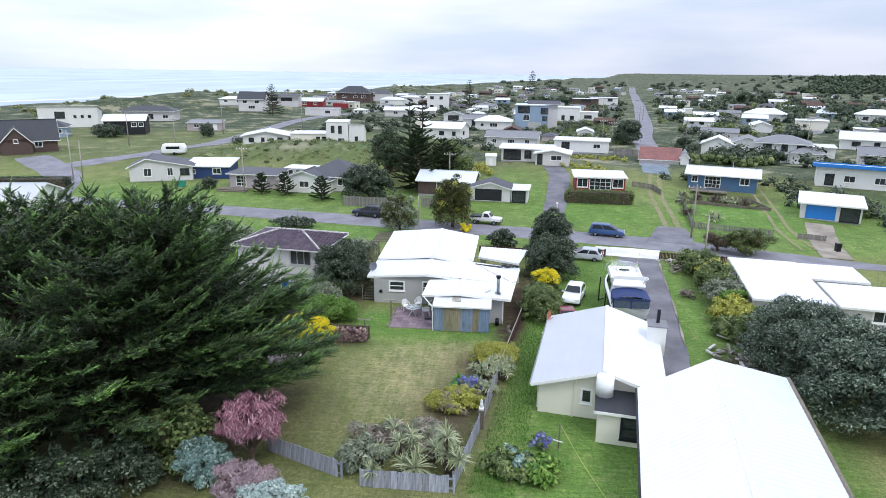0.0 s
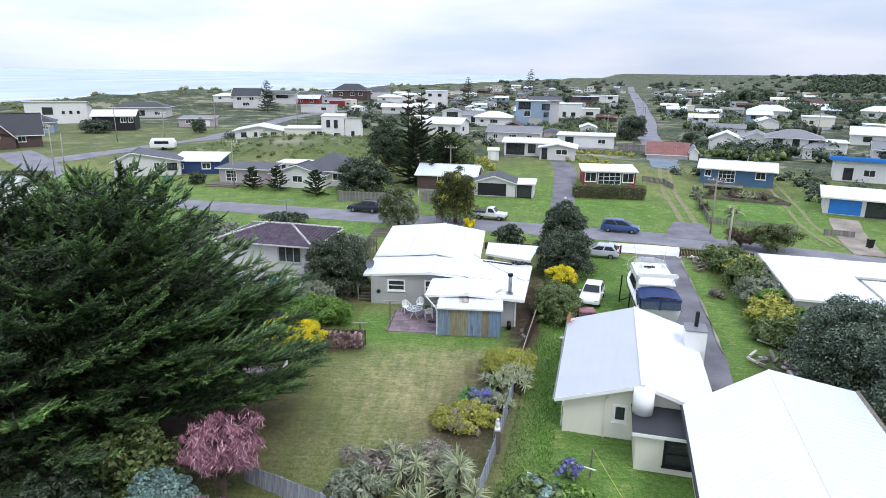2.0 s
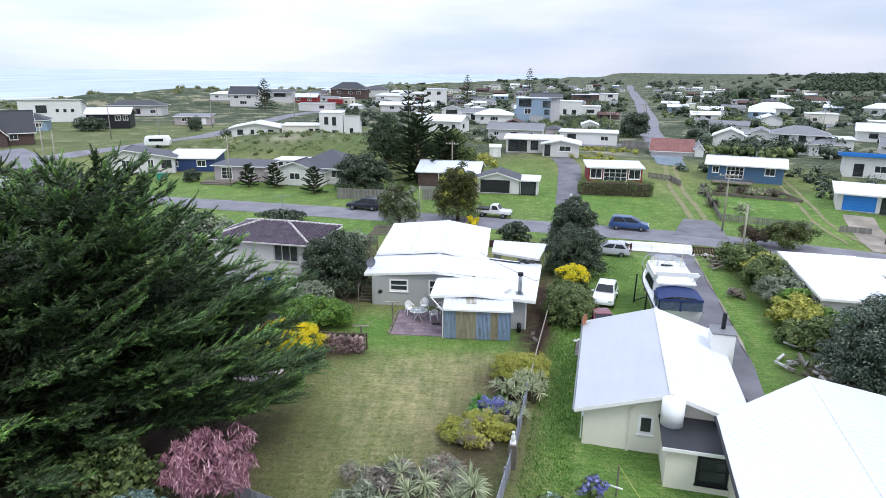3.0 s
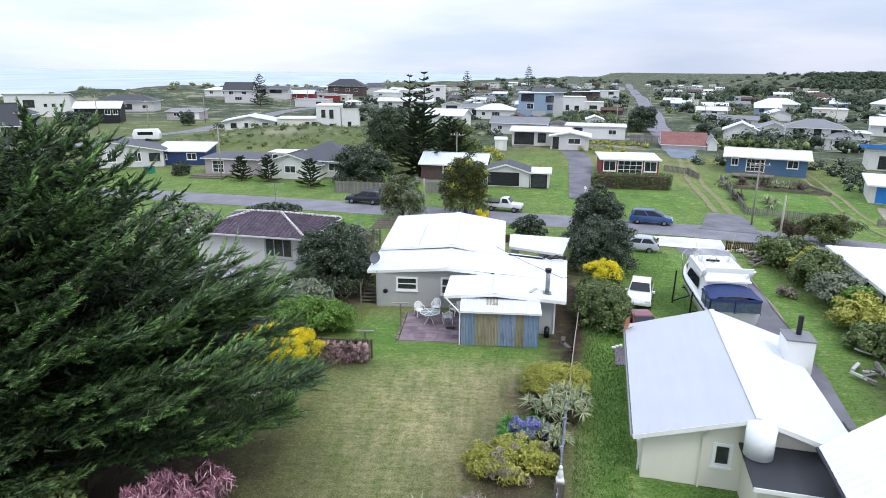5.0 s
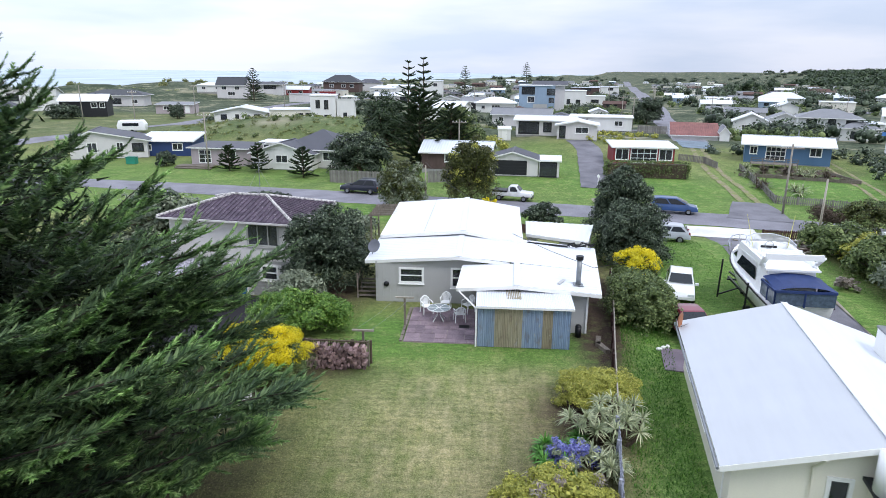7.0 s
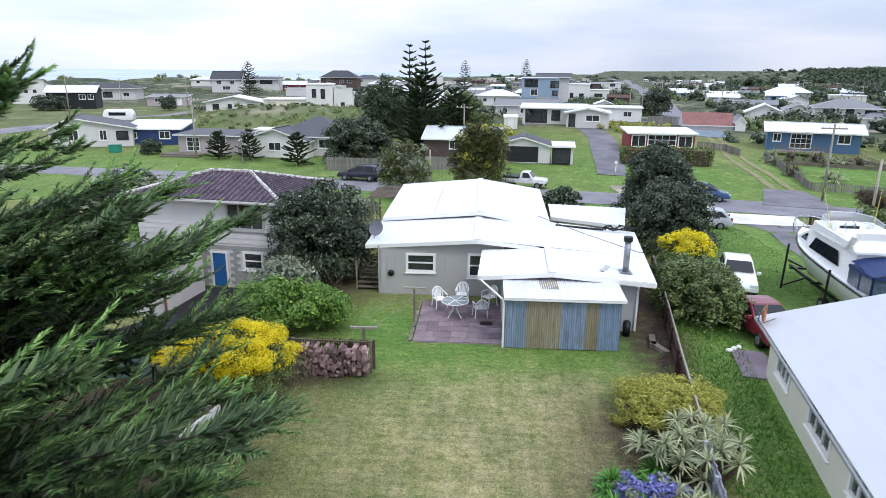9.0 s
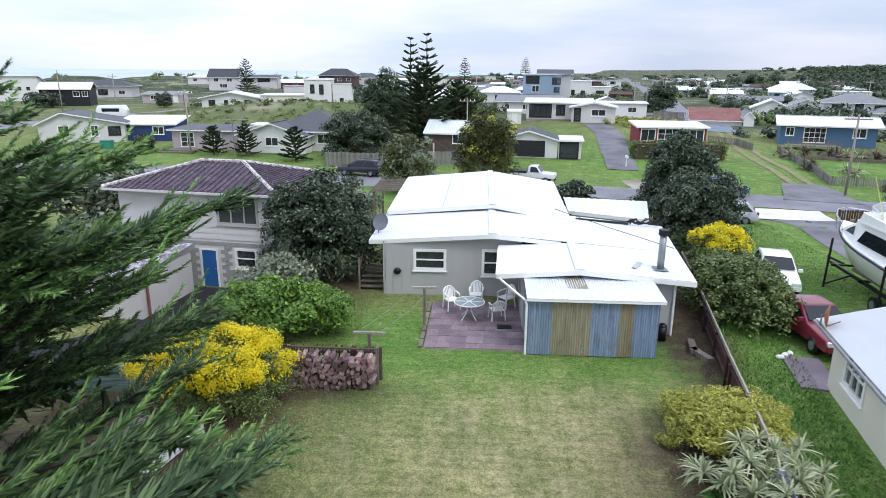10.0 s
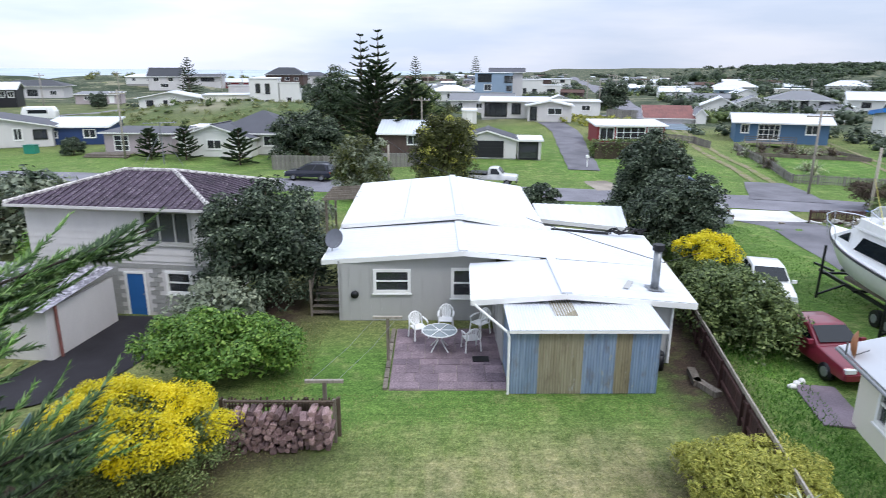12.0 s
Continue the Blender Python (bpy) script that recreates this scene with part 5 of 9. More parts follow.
# ---- neighbours on the right ----
def gable_house_right():
    H = thing("house", "cream plastered house with a white gable roof", "house", pose(13.55, -17.6, 0, 0, 0, -9.6))
    W, D, h = 7.0, 10.2, 2.15
    g = Geo()
    front = [(2.55, 3.15, 1.0, 1.9)]
    left = [(1.0, 2.4, 0.75, 1.85), (4.4, 6.2, 0.75, 1.85), (7.6, 8.6, 0.8, 1.85)]
    wall_panel(g, pose(0, 0, 0), W, h, front)
    wall_panel(g, pose(0, D - 0.12, 0, 0, 0, -90), D - 0.24, h, left)
    wall_panel(g, pose(W, D, 0, 0, 0, 180), W, h, [])
    wall_panel(g, pose(W, 0.12, 0, 0, 0, 90), D - 0.24, h, [])
    for y in (0, D - 0.12):
        g.prism([(0.01, h), (W - 0.01, h), (W / 2 + 0.3, h + 1.15)], y, y + 0.12)
    part("wall", g, "cream_wall", H)
    window(H, pose(0, 0, 0), front[0], mullions=0)
    for o in left:
        window(H, pose(0, D - 0.12, 0, 0, 0, -90), o, mullions=2 if o[1] - o[0] > 1.2 else 1, transoms=1, curtain=True)
    r = W / 2 + 0.3
    # one white roof: the left slope's shade is put into a greyer colour
    slope(H, [(-0.45, -0.5, 2.1), (-0.45, D + 0.5, 2.1), (r, D + 0.5, 3.42), (r, -0.5, 3.42)], "blue_grey_roof", "slab", label="pale blue-grey ribbed roof slope, greyed as the shaded side")
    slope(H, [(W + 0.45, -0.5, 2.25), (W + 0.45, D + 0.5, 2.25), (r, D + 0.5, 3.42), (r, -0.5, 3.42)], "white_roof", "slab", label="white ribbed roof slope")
    part("ridge_cap", Geo().beam((r, -0.5, 3.425), (r, D + 0.5, 3.425), 0.24, 0.03), "white_roof", H)
    for a, b in (((-0.45, -0.5, 2.0), (r, -0.5, 3.32)), ((r, -0.5, 3.32), (W + 0.45, -0.5, 2.15)), ((-0.45, D + 0.5, 2.0), (r, D + 0.5, 3.32)), ((r, D + 0.5, 3.32), (W + 0.45, D + 0.5, 2.15))):
        part("fascia", Geo().beam(a, b, 0.035, 0.18), "white_trim", H)
    part("gutter", Geo().tube((-0.5, -0.5, 2.02), (-0.5, D + 0.5, 2.02), 0.05, 0.05, 8), "steel", H, "dull metal gutter")
    part("gutter", Geo().box(W + 0.4, -0.6, 2.1, W + 0.6, 2.4, 2.2), "dark_trim", H, "black gutter end")
    part("downpipe", Geo().path_tube([(-0.45, 0.6, 2.0), (-0.08, 0.5, 1.8), (-0.08, 0.5, 0.0)], [0.04] * 3, 8), "white_trim", H)
    part("waste_pipe", Geo().path_tube([(2.1, -0.06, 0.0), (2.1, -0.06, 2.2), (2.2, -0.3, 2.5), (2.2, -0.5, 2.75)], [0.05] * 4, 8), "cream_wall", H)
    c = part("chimney", Geo().box(W - 0.45, 7.1, 1.5, W + 0.75, 8.4, 3.5), "white_wall", H, "white plastered chimney block")
    part("chimney_cap", Geo().box(W - 0.49, 7.06, 3.5, W + 0.79, 8.44, 3.57), "grey_roof", c)
    part("flue", Geo().tube((W + 0.2, 7.9, 3.5), (W + 0.2, 7.9, 4.5), 0.12, 0.12, 12), "dark_trim", c)
    # flat-roofed lean-to with dark roof
    g = Geo()
    L = thing("lean_to", "cream lean-to with flat black roof", "lean-to", pose(13.55, -17.6, 0, 0, 0, -9.6))
    wall_panel(g, pose(3.55, -2.5, 0), 2.9, 2.0, [(1.3, 2.5, 0.45, 1.75)])
    wall_panel(g, pose(3.55, -0.05, 0, 0, 0, -90), 2.4, 2.0, [])
    part("wall", g, "cream_wall", L)
    window(L, pose(3.55, -2.5, 0), (1.3, 2.5, 0.45, 1.75), "dark_trim", 0, 1)
    part("roof", Geo().slab((3.35, -2.7, 2.05), (6.4, -2.7, 2.05), (6.4, -0.05, 2.12), (3.35, -0.05, 2.12), 0.1), "char_roof", L)
    part("fascia", Geo().box(3.33, -2.74, 1.9, 6.4, -2.71, 2.06), "white_trim", L)
    T = thing("water_tank", "white cylindrical water tank on the lean-to roof", "tank", pose(13.55, -17.6, 0, 0, 0, -9.6) @ pose(3.85, -0.75, 2.12))
    part("tank", Geo().tube((0, 0, 0), (0, 0, 1.15), 0.5, 0.5, 28), "white_plastic", T, "", True)
    part("lid", Geo().tube((0, 0, 1.15), (0, 0, 1.2), 0.44, 0.4, 28), "white_plastic", T)
    return H


gable_house_right()


def big_roof_right():
    H = thing("house", "long cream house under a bright white gable roof", "house", pose(0, 0, 0))
    a0, a1, a2 = Vector((18.9, -19.6, 2.95)), Vector((23.5, -17.6, 4.05)), Vector((28.0, -17.3, 2.9))
    run = Vector((-2.45, -13.2, 0))
    slope(H, [a0 + run, a0, a1, a1 + run], "white_roof", "ribbed")
    slope(H, [a2 + run, a2, a1, a1 + run], "pale_roof", "ribbed")
    part("ridge_cap", Geo().beam(a1 + Vector((0, 0, 0.005)), a1 + run + Vector((0, 0, 0.005)), 0.1, 0.02), "white_roof", H)
    g = Geo()
    up = Vector((0, 0, -0.12))
    ins = Vector((0.5, -0.6, 0))
    for p, q in ((a0 + ins, a0 + run + ins), (a2 + Vector((-0.5, -0.6, 0)), a2 + run + Vector((-0.5, -0.6, 0)))):
        g.add([p + up, q + up, Vector((q.x, q.y, 0)), Vector((p.x, p.y, 0))], [(0, 1, 2, 3)])
        s = Vector((0.12, 0, 0)) if p.x < 22 else Vector((-0.12, 0, 0))
        g.add([p + up + s, q + up + s, Vector((q.x, q.y, 0)) + s, Vector((p.x, p.y, 0)) + s], [(3, 2, 1, 0)])
    p, q, r = a0 + ins + up, a2 + Vector((-0.5, -0.6, 0)) + up, a1 + Vector((0, -0.5, 0)) + up
    g.add([p, r, q, Vector((q.x, q.y, 0)), Vector((p.x, p.y, 0))], [(0, 1, 2, 3, 4)])
    g.add([v + run * 0.96 for v in (p, r, q, Vector((q.x, q.y, 0)), Vector((p.x, p.y, 0)))], [(4, 3, 2, 1, 0)])
    part("wall", g, "cream_wall", H)
    part("gutter", Geo().tube(a2 + Vector((0.08, 0, -0.05)), a2 + run + Vector((0.08, 0, -0.05)), 0.13), "post", H, "brown gutter pipe")
    part("gutter", Geo().tube(a0 + Vector((-0.05, 0, -0.06)), a0 + run + Vector((-0.05, 0, -0.06)), 0.06), "dark_trim", H)


big_roof_right()


# ---- neighbour on the left: two storeys, hipped tile roof ----
def hip_house_left():
    H = thing("house", "two-storey pale house with a lichened hip roof", "house", pose(-5.75, 2.75, -1.1, 0, 0, -8))
    W, D, h = 8.3, 5.9, 5.0
    g = Geo()
    front = [(-2.9, -0.8, 3.35, 4.75), (-2.1, -1.0, 1.15, 2.1)]
    fr = [(a + W, b + W, c, d) for a, b, c, d in front] + [(W - 4.0, W - 3.15, 0.02, 1.98)]
    wall_panel(g, pose(-W, 0, 0), W, h, fr)
    wall_panel(g, pose(0, 0.12, 0, 0, 0, 90), D - 0.24, h, [])
    wall_panel(g, pose(0, D, 0, 0, 0, 180), W, h, [])
    wall_panel(g, pose(-W, D - 0.12, 0, 0, 0, -90), D - 0.24, h, [])
    part("wall", g, "pale_wall", H)
    window(H, pose(-W, 0, 0), fr[0], "grey_wall", 2, curtain=True)
    window(H, pose(-W, 0, 0), fr[1], "white_trim", 0, 1)
    door(H, pose(-W, 0, 0), fr[2], "blue_door")
    o = 0.5
    e, r = h - 0.02, h + 0.95
    k = D / 2 + o
    p0, p1 = (-W + k - o, D / 2, r), (-k + o, D / 2, r)
    c = [(-W - o, -o, e), (o, -o, e), (o, D + o, e), (-W - o, D + o, e)]
    for gg in (Geo().slab(c[0], c[1], p1, p0, 0.05), Geo().slab(c[2], c[3], p0, p1, 0.05), Geo().add([c[1], c[2], p1], [(0, 1, 2)]), Geo().add([c[3], c[0], p0], [(0, 1, 2)])):
        part("roof", gg, "tile_roof", H, "dark lichened tile roof")
    part("soffit", Geo().box(-W - o, -o, e - 0.05, o, D + o, e - 0.04), "pale_wall", H)
    for a, b in ((c[0], p0), (c[1], p1), (c[2], p1), (c[3], p0), (p0, p1)):
        a, b = Vector(a) + Vector((0, 0, 0.05)), Vector(b) + Vector((0, 0, 0.05))
        part("ridge_capping", Geo().tube(a, b, 0.1, 0.1, 7), "ridge_lichen", H, "pale lichened ridge tiles")
    # rolls of the tiles, running down the slopes
    fx0, fx1, mid = c[0][0], c[1][0], D / 2
    for i in range(1, 29):
        x = fx0 + (fx1 - fx0) * i / 29
        u = min(1.0, (x - fx0) / (p0[0] - fx0), (fx1 - x) / (fx1 - p1[0]))
        part("tile_roll", Geo().beam((x, -o, e + 0.03), (x, -o + (mid + o) * u, e + (r - e) * u + 0.03), 0.09, 0.04), "tile_roof", H)
    for i in range(1, 21):
        y = -o + (D + 2 * o) * i / 21
        u = min((y + o) / (mid + o), (D + o - y) / (mid + o))
        part("tile_roll", Geo().beam((fx1, y, e + 0.03), (fx1 - (fx1 - p1[0]) * u, y, e + (r - e) * u + 0.03), 0.09, 0.04), "tile_roof", H)
    for i in range(4):
        part("gutter", Geo().beam(Vector(c[i]) - Vector((0, 0, 0.06)), Vector(c[(i + 1) % 4]) - Vector((0, 0, 0.06)), 0.11, 0.11), "pale_wall", H)
    for i in range(8):
        z = 2.55 + i * 0.3
        segs = [(-W, -0.0)] if not (z + 0.28 > 3.3 and z < 4.85) else [(-W, -2.97), (-0.73, 0.0)]
        for a, b in segs:
            part("plank", Geo().add([(a, -0.03, z), (b, -0.03, z), (b, -0.005, z + 0.3), (a, -0.005, z + 0.3), (a, 0.0, z), (b, 0.0, z)],
                                    [(0, 1, 2, 3), (0, 4, 5, 1)]), "pale_wall", H)
    rng = random.Random(3)
    blk = Geo().box(0, -0.03, 0, 0.39, -0.004, 0.19)
    bm = blk.mesh("block")
    bm.materials.append(M["block"])
    for j in range(12):
        for i in range(21):
            x, z = -W + i * 0.4 + (0.2 if j % 2 else 0), 0.03 + j * 0.2
            if x + 0.39 > 0 or any(a - 0.1 < x + 0.39 and x < b + 0.1 and c_ - 0.1 < z + 0.19 and z < d + 0.1 for a, b, c_, d in
                                   [(q[0] - W, q[1] - W, q[2], q[3]) for q in fr]):
                continue
            part("block", bm, "block", H, m=pose(x, rng.uniform(-0.004, 0.004), z))
    # low annexe with grey roof in front
    A = thing("garage", "low pale garage with mossy grey iron roof", "garage", pose(-12.6, 0.9, -1.1, 0, 0, -8))
    g = Geo()
    wall_panel(g, pose(-2.5, -2.0, 0), 5.0, 2.05, [])
    wall_panel(g, pose(2.5, -1.88, 0, 0, 0, 90), 3.8, 2.05, [])
    part("wall", g, "pale_wall", A)
    R = Geo()
    roof_sheet(R, (-2.9, -2.3, 2.1), (2.7, -2.3, 2.1), (2.7, 1.95, 2.5), (-2.9, 1.95, 2.5), "corrugated")
    part("roof", R, "mossy_roof", A, "mossy mottled iron roof")
    part("downpipe", Geo().tube((2.6, -1.6, 0.0), (2.6, -1.6, 2.1), 0.06), "red_roof", A, "rusty red pipe")


hip_house_left()

# ---- houses across the street ----
house("low garage with charcoal roller door and dark roof", 9.8, 51.0, -6, 6.6, 5.0, 2.1, "gable_y", 1.0, 0.3, "pale_wall", "dark_roof", "ribbed",
      front=[("g", 3.0, 0, 4.4, 1.9)], name="garage", category="garage", base=0.05)
house("open white-roofed shelter beside the garage", 14.5, 50.4, -6, 2.6, 4.6, 2.05, "flat", 0.1, 0.25, "pale_wall", "white_roof", "ribbed",
      front=[("k", 1.2, 0.02, 2.1, 1.85, 0)], name="shed", category="shed", base=0.05)
house("red board cottage with white iron roof", 28.4, 60.0, -2, 8.4, 5.6, 2.3, "mono", 0.35, 0.35, "red_wall", "white_roof", "ribbed",
      front=[("w", 1.2, 0.5, 1.8, 1.5, 1), ("f", 4.2, 0.08, 3.6, 2.0, 3), ("w", 7.2, 0.5, 1.8, 1.5, 1)], base=0.2)
house("slate-blue board house with white roof", 51.6, 66.2, -20, 11.4, 6.6, 2.5, "gable_x", 0.9, 0.6, "blue_wall", "white_roof", "ribbed",
      front=[("f", 4.2, 0.05, 2.6, 2.0, 3), ("w", 9.4, 0.9, 1.5, 1.2, 1), ("w", 1.2, 0.9, 1.0, 1.1, 1)], right=[("w", 3, 0.9, 1.2, 1.1, 1)], chimney=(1.5, 0.8, 0.9), base=0.4)
house("white hillside house with low white roof", 17.0, 85.5, -8, 10.4, 7.5, 2.6, "gable_x", 0.5, 0.5, "pale_wall", "white_roof", "ribbed",
      front=[("k", 2.3, 0.1, 3.6, 2.1, 3), ("k", 5.6, 0.5, 1.4, 1.6, 1)], base=0.2)
house("white gabled front wing of the hillside house", 22.1, 81.2, -8, 6.8, 6.4, 2.35, "gable_y", 0.7, 0.45, "pale_wall", "white_roof", "ribbed",
      front=[("k", 0.9, 0.05, 1.0, 2.0, 0), ("w", 4.2, 0.9, 2.2, 1.0, 1)], base=0.2, z=1.6)


# ---- more houses ----
house("brown brick and timber house with steep dark roof", -104.5, 94, 38, 13, 10, 3.0, "gable_x", 4.2, 0.6, "brick_wall", "char_roof", front=[("g", 3.2, 0, 4.6, 2.1, 0, "brick_wall"), ("w", 9.0, 1.0, 1.6, 1.3, 1)])
house("steep dark gable with a small white window", -102.3, 88.0, 38, 6.4, 5, 2.6, "gable_y", 3.4, 0.4, "brick_wall", "char_roof", front=[("w", 3.2, 2.4, 0.9, 0.9, 0)])
house("pale villa with a white verandah", -121, 126, 28, 9, 8, 2.7, "hip", 2.2, 0.5, "lblue_wall", "char_roof", front=[("w", 2, 0.9, 1.4, 1.2, 1), ("d", 4.5, 0, 0.9, 2.0), ("w", 7, 0.9, 1.4, 1.2, 1)])
house("large white two-storey house with raking roof", -136.5, 158, 24, 18, 9, 5.0, "mono_front", 2.0, 0.5, "white_wall", "white_roof",
      front=[("k", 6.5, 2.8, 3.0, 2.2, 1), ("k", 3, 1.0, 1.0, 1.2, 0), ("k", 1.4, 1.0, 0.8, 1.2, 0), ("k", 11, 3.0, 0.8, 0.8, 0), ("k", 13.2, 3.0, 0.8, 0.8, 0), ("k", 15.4, 3.0, 0.8, 0.8, 0)])
house("black-boarded house with white gable roof", -104.5, 138, 20, 11.5, 8, 4.2, "gable_x", 1.5, 0.5, "black_wall", "white_roof", front=[("w", 8.4, 2.2, 1.5, 1.3, 1), ("w", 10.4, 2.2, 1.3, 1.3, 1), ("k", 3.0, 0.2, 3.4, 1.7, 2)])
house("dark-roofed dune house with verandah", -126, 191, 12, 19, 9, 3.6, "hip", 1.8, 1.0, "pale_wall", "char_roof", front=[("k", 4, 0.6, 3, 1.8, 2), ("k", 10, 0.6, 3, 1.8, 2), ("w", 16, 0.8, 2, 1.3, 1)])
house("small pinkish bach with flat roof", -87, 155, 10, 10.5, 7, 2.4, "mono", 0.5, 0.4, "pink_wall", "grey_roof", front=[("w", 3, 0.9, 1.6, 1.0, 1), ("d", 9, 0, 1.2, 2.0)])
house("small white beach house with hip roof", -117, 252, 8, 13, 7, 2.6, "hip", 1.2, 0.5, "white_wall", "white_roof", front=[("w", 3, 0.9, 1.6, 1.1, 1), ("w", 9, 0.9, 1.6, 1.1, 1)])
house("grey two-storey house with dark gable roof", -105, 245, 8, 12, 10, 5.4, "gable_x", 3.0, 0.6, "pale_wall", "char_roof", front=[("w", 3, 3.2, 2.0, 1.4, 1), ("w", 8.5, 3.2, 2.0, 1.4, 1), ("w", 6, 0.8, 3, 1.5, 2)])
house("dark low-roofed house with wide balcony windows", -107, 291, 6, 19, 10, 5.0, "mono", 1.2, 1.2, "pale_wall", "char_roof", front=[("k", 5, 2.9, 6, 1.6, 4), ("k", 13, 2.9, 6, 1.6, 4)])
house("pale board cottage with dark gable roof", -54.6, 66, 20, 11.2, 7.5, 2.6, "gable_y", 1.5, 0.5, "pale_wall", "dark_roof",
      front=[("w", 3.2, 0.7, 1.4, 1.5, 1), ("w", 7.2, 0.7, 1.0, 1.5, 1), ("k", 9.8, 0.8, 1.6, 1.2, 0)], peak=0.28)
house("navy blue board house with pale iron roof", -46.2, 69.0, 6, 8.6, 6.0, 2.2, "mono", 0.9, 0.35, "navy_wall", "pale_roof", "ribbed", front=[("w", 1.4, 0.7, 1.2, 0.9, 1), ("w", 6.2, 0.7, 1.6, 1.1, 1)])
house("mauve-grey cottage with dark flat roof", -33.6, 61.3, -4, 8.8, 6.0, 2.35, "mono", 0.25, 0.5, "pink_wall", "dark_roof", front=[("f", 2.2, 0.05, 1.9, 1.9, 1), ("w", 6.6, 0.8, 1.0, 1.2, 0)], right=[("c", 2.4, 0.5, 1.8, 1.5, 1)])
house("white panelled sunroom beside the cottage", -27.5, 68.0, -4, 5.5, 4, 2.2, "flat", 0.1, 0.2, "white_wall", "white_roof", front=[("w", 1.2, 0.3, 1.0, 1.6, 0), ("w", 2.75, 0.3, 1.0, 1.6, 0), ("w", 4.3, 0.3, 1.0, 1.6, 0)])
house("pale cottage under a dark hipped iron roof", -18.8, 62.4, -6, 10.0, 9.5, 2.35, "hip", 2.5, 0.5, "pale_wall", "dark_roof", front=[("w", 7.4, 0.8, 1.8, 1.2, 1)], left=[("w", 3, 0.8, 1.6, 1.2, 1)])
house("white front gable with grey roof", -23.2, 58.4, -6, 9.2, 5.0, 2.2, "gable_y", 1.5, 0.45, "white_wall", "dark_roof", front=[("w", 4.6, 0.7, 1.8, 1.1, 1)])
house("pale gabled bach on the dune", -48.2, 107, 12, 11.2, 8.5, 2.5, "gable_y", 1.1, 0.6, "white_wall", "pale_roof", front=[("k", 2, 0.9, 1.2, 1.0, 0), ("k", 4.8, 1.0, 0.7, 0.9, 0), ("k", 7, 1.0, 0.9, 0.7, 0), ("k", 9, 0.9, 1.2, 1.0, 0)])
house("cream box house with flat roof", -37.2, 108, 8, 9.4, 7, 3.0, "flat", 0.2, 0.2, "cream_wall", "white_roof", front=[("k", 6.8, 0.8, 0.9, 1.4, 0), ("k", 8.2, 1.4, 0.7, 0.8, 0), ("k", 8.9, 1.4, 0.5, 0.8, 0)])
house("tall white tower house with raking dark roof", -29.8, 107, 8, 5.4, 7.0, 6.0, "flat", 0.2, 0.1, "white_wall", "white_roof", front=[("k", 1.6, 3.4, 0.8, 1.6, 0), ("k", 3.6, 0.4, 1.3, 1.5, 1), ("k", 3.4, 3.2, 0.8, 1.8, 0)])
house("white lean-to wing with dark sloping roof", -25.1, 107.7, 8, 3.8, 6, 3.4, "mono_front", 2.2, 0.1, "white_wall", "char_roof", front=[("k", 1.8, 1.6, 0.7, 1.0, 0)])
house("dark two-storey house on the dune crest", -80, 350, 0, 21, 12, 5.5, "hip", 4.0, 0.8, "brick_wall", "char_roof", front=[("w", 5, 2.6, 2.4, 1.6, 1), ("w", 12, 2.6, 2.4, 1.6, 1), ("w", 17, 2.6, 2.4, 1.6, 1)])
house("red board house with pale roof", -94, 302, 4, 14, 8, 3.0, "gable_x", 1.6, 0.5, "red_wall", "pale_roof", front=[("w", 4, 0.9, 2, 1.2, 1), ("w", 10, 0.9, 2, 1.2, 1)])
house("red steel storage container on grass", -75.5, 294, 4, 8, 3, 2.6, "flat", 0.0, 0.02, "red_wall", "red_roof", name="container", category="container")
house("long grey shed with flat roof", -69, 235, 6, 15, 7, 3.0, "flat", 0.2, 0.2, "pale_wall", "grey_roof", front=[("g", 4, 0, 3, 2.3, 0, "pale_wall"), ("k", 10, 1.0, 2, 1.0, 1)], name="shed", category="shed")
house("white three-storey block with flat roof", -22, 292, 0, 11, 9, 8.0, "flat", 0.2, 0.3, "white_wall", "pale_roof",
      front=[("k", 2.5, 1.0, 1.8, 1.3, 1), ("k", 7.5, 1.0, 1.8, 1.3, 1), ("k", 2.5, 5.4, 1.8, 1.3, 1), ("k", 7.5, 5.4, 1.8, 1.3, 1)])
house("white bungalow with pale roof", -53, 331, 0, 14, 8, 2.8, "hip", 1.5, 0.5, "white_wall", "pale_roof", front=[("w", 4, 0.9, 2, 1.2, 1)], lite=True)
house("white bungalow with low roof", -40, 346, 0, 14, 8, 3.6, "mono", 0.8, 0.5, "white_wall", "white_roof", front=[("w", 4, 0.9, 2, 1.2, 1), ("w", 10, 0.9, 2, 1.2, 1)], lite=True)
house("grey house with dark roof near the beach", -67, 367, 0, 15, 9, 4.6, "hip", 2.2, 0.5, "pale_wall", "dark_roof", front=[("w", 4, 2.4, 2, 1.2, 1)], lite=True)
house("long pale house with white roof", -30, 242, 3, 23, 8, 2.8, "gable_x", 1.2, 0.6, "pale_wall", "white_roof", front=[("w", 5, 0.9, 2, 1.2, 1), ("k", 12, 0.3, 3, 1.9, 2), ("w", 18, 0.9, 2, 1.2, 1)])
house("white weatherboard house with white gable roof", -5.8, 145.5, -14, 12.5, 9, 3.2, "gable_x", 1.5, 0.5, "white_wall", "white_roof", front=[("k", 6.5, 1.0, 1.5, 1.1, 1), ("k", 10.4, 1.0, 1.0, 1.1, 0)], right=[("k", 3, 1.0, 1.6, 1.1, 1)])
house("white open carport with pale roof", -8.4, 218, 0, 8, 6, 2.4, "gable_y", 1.2, 0.4, "white_wall", "grey_roof", front=[("k", 4, 0.1, 4.4, 1.9, 0)], name="carport", category="carport")
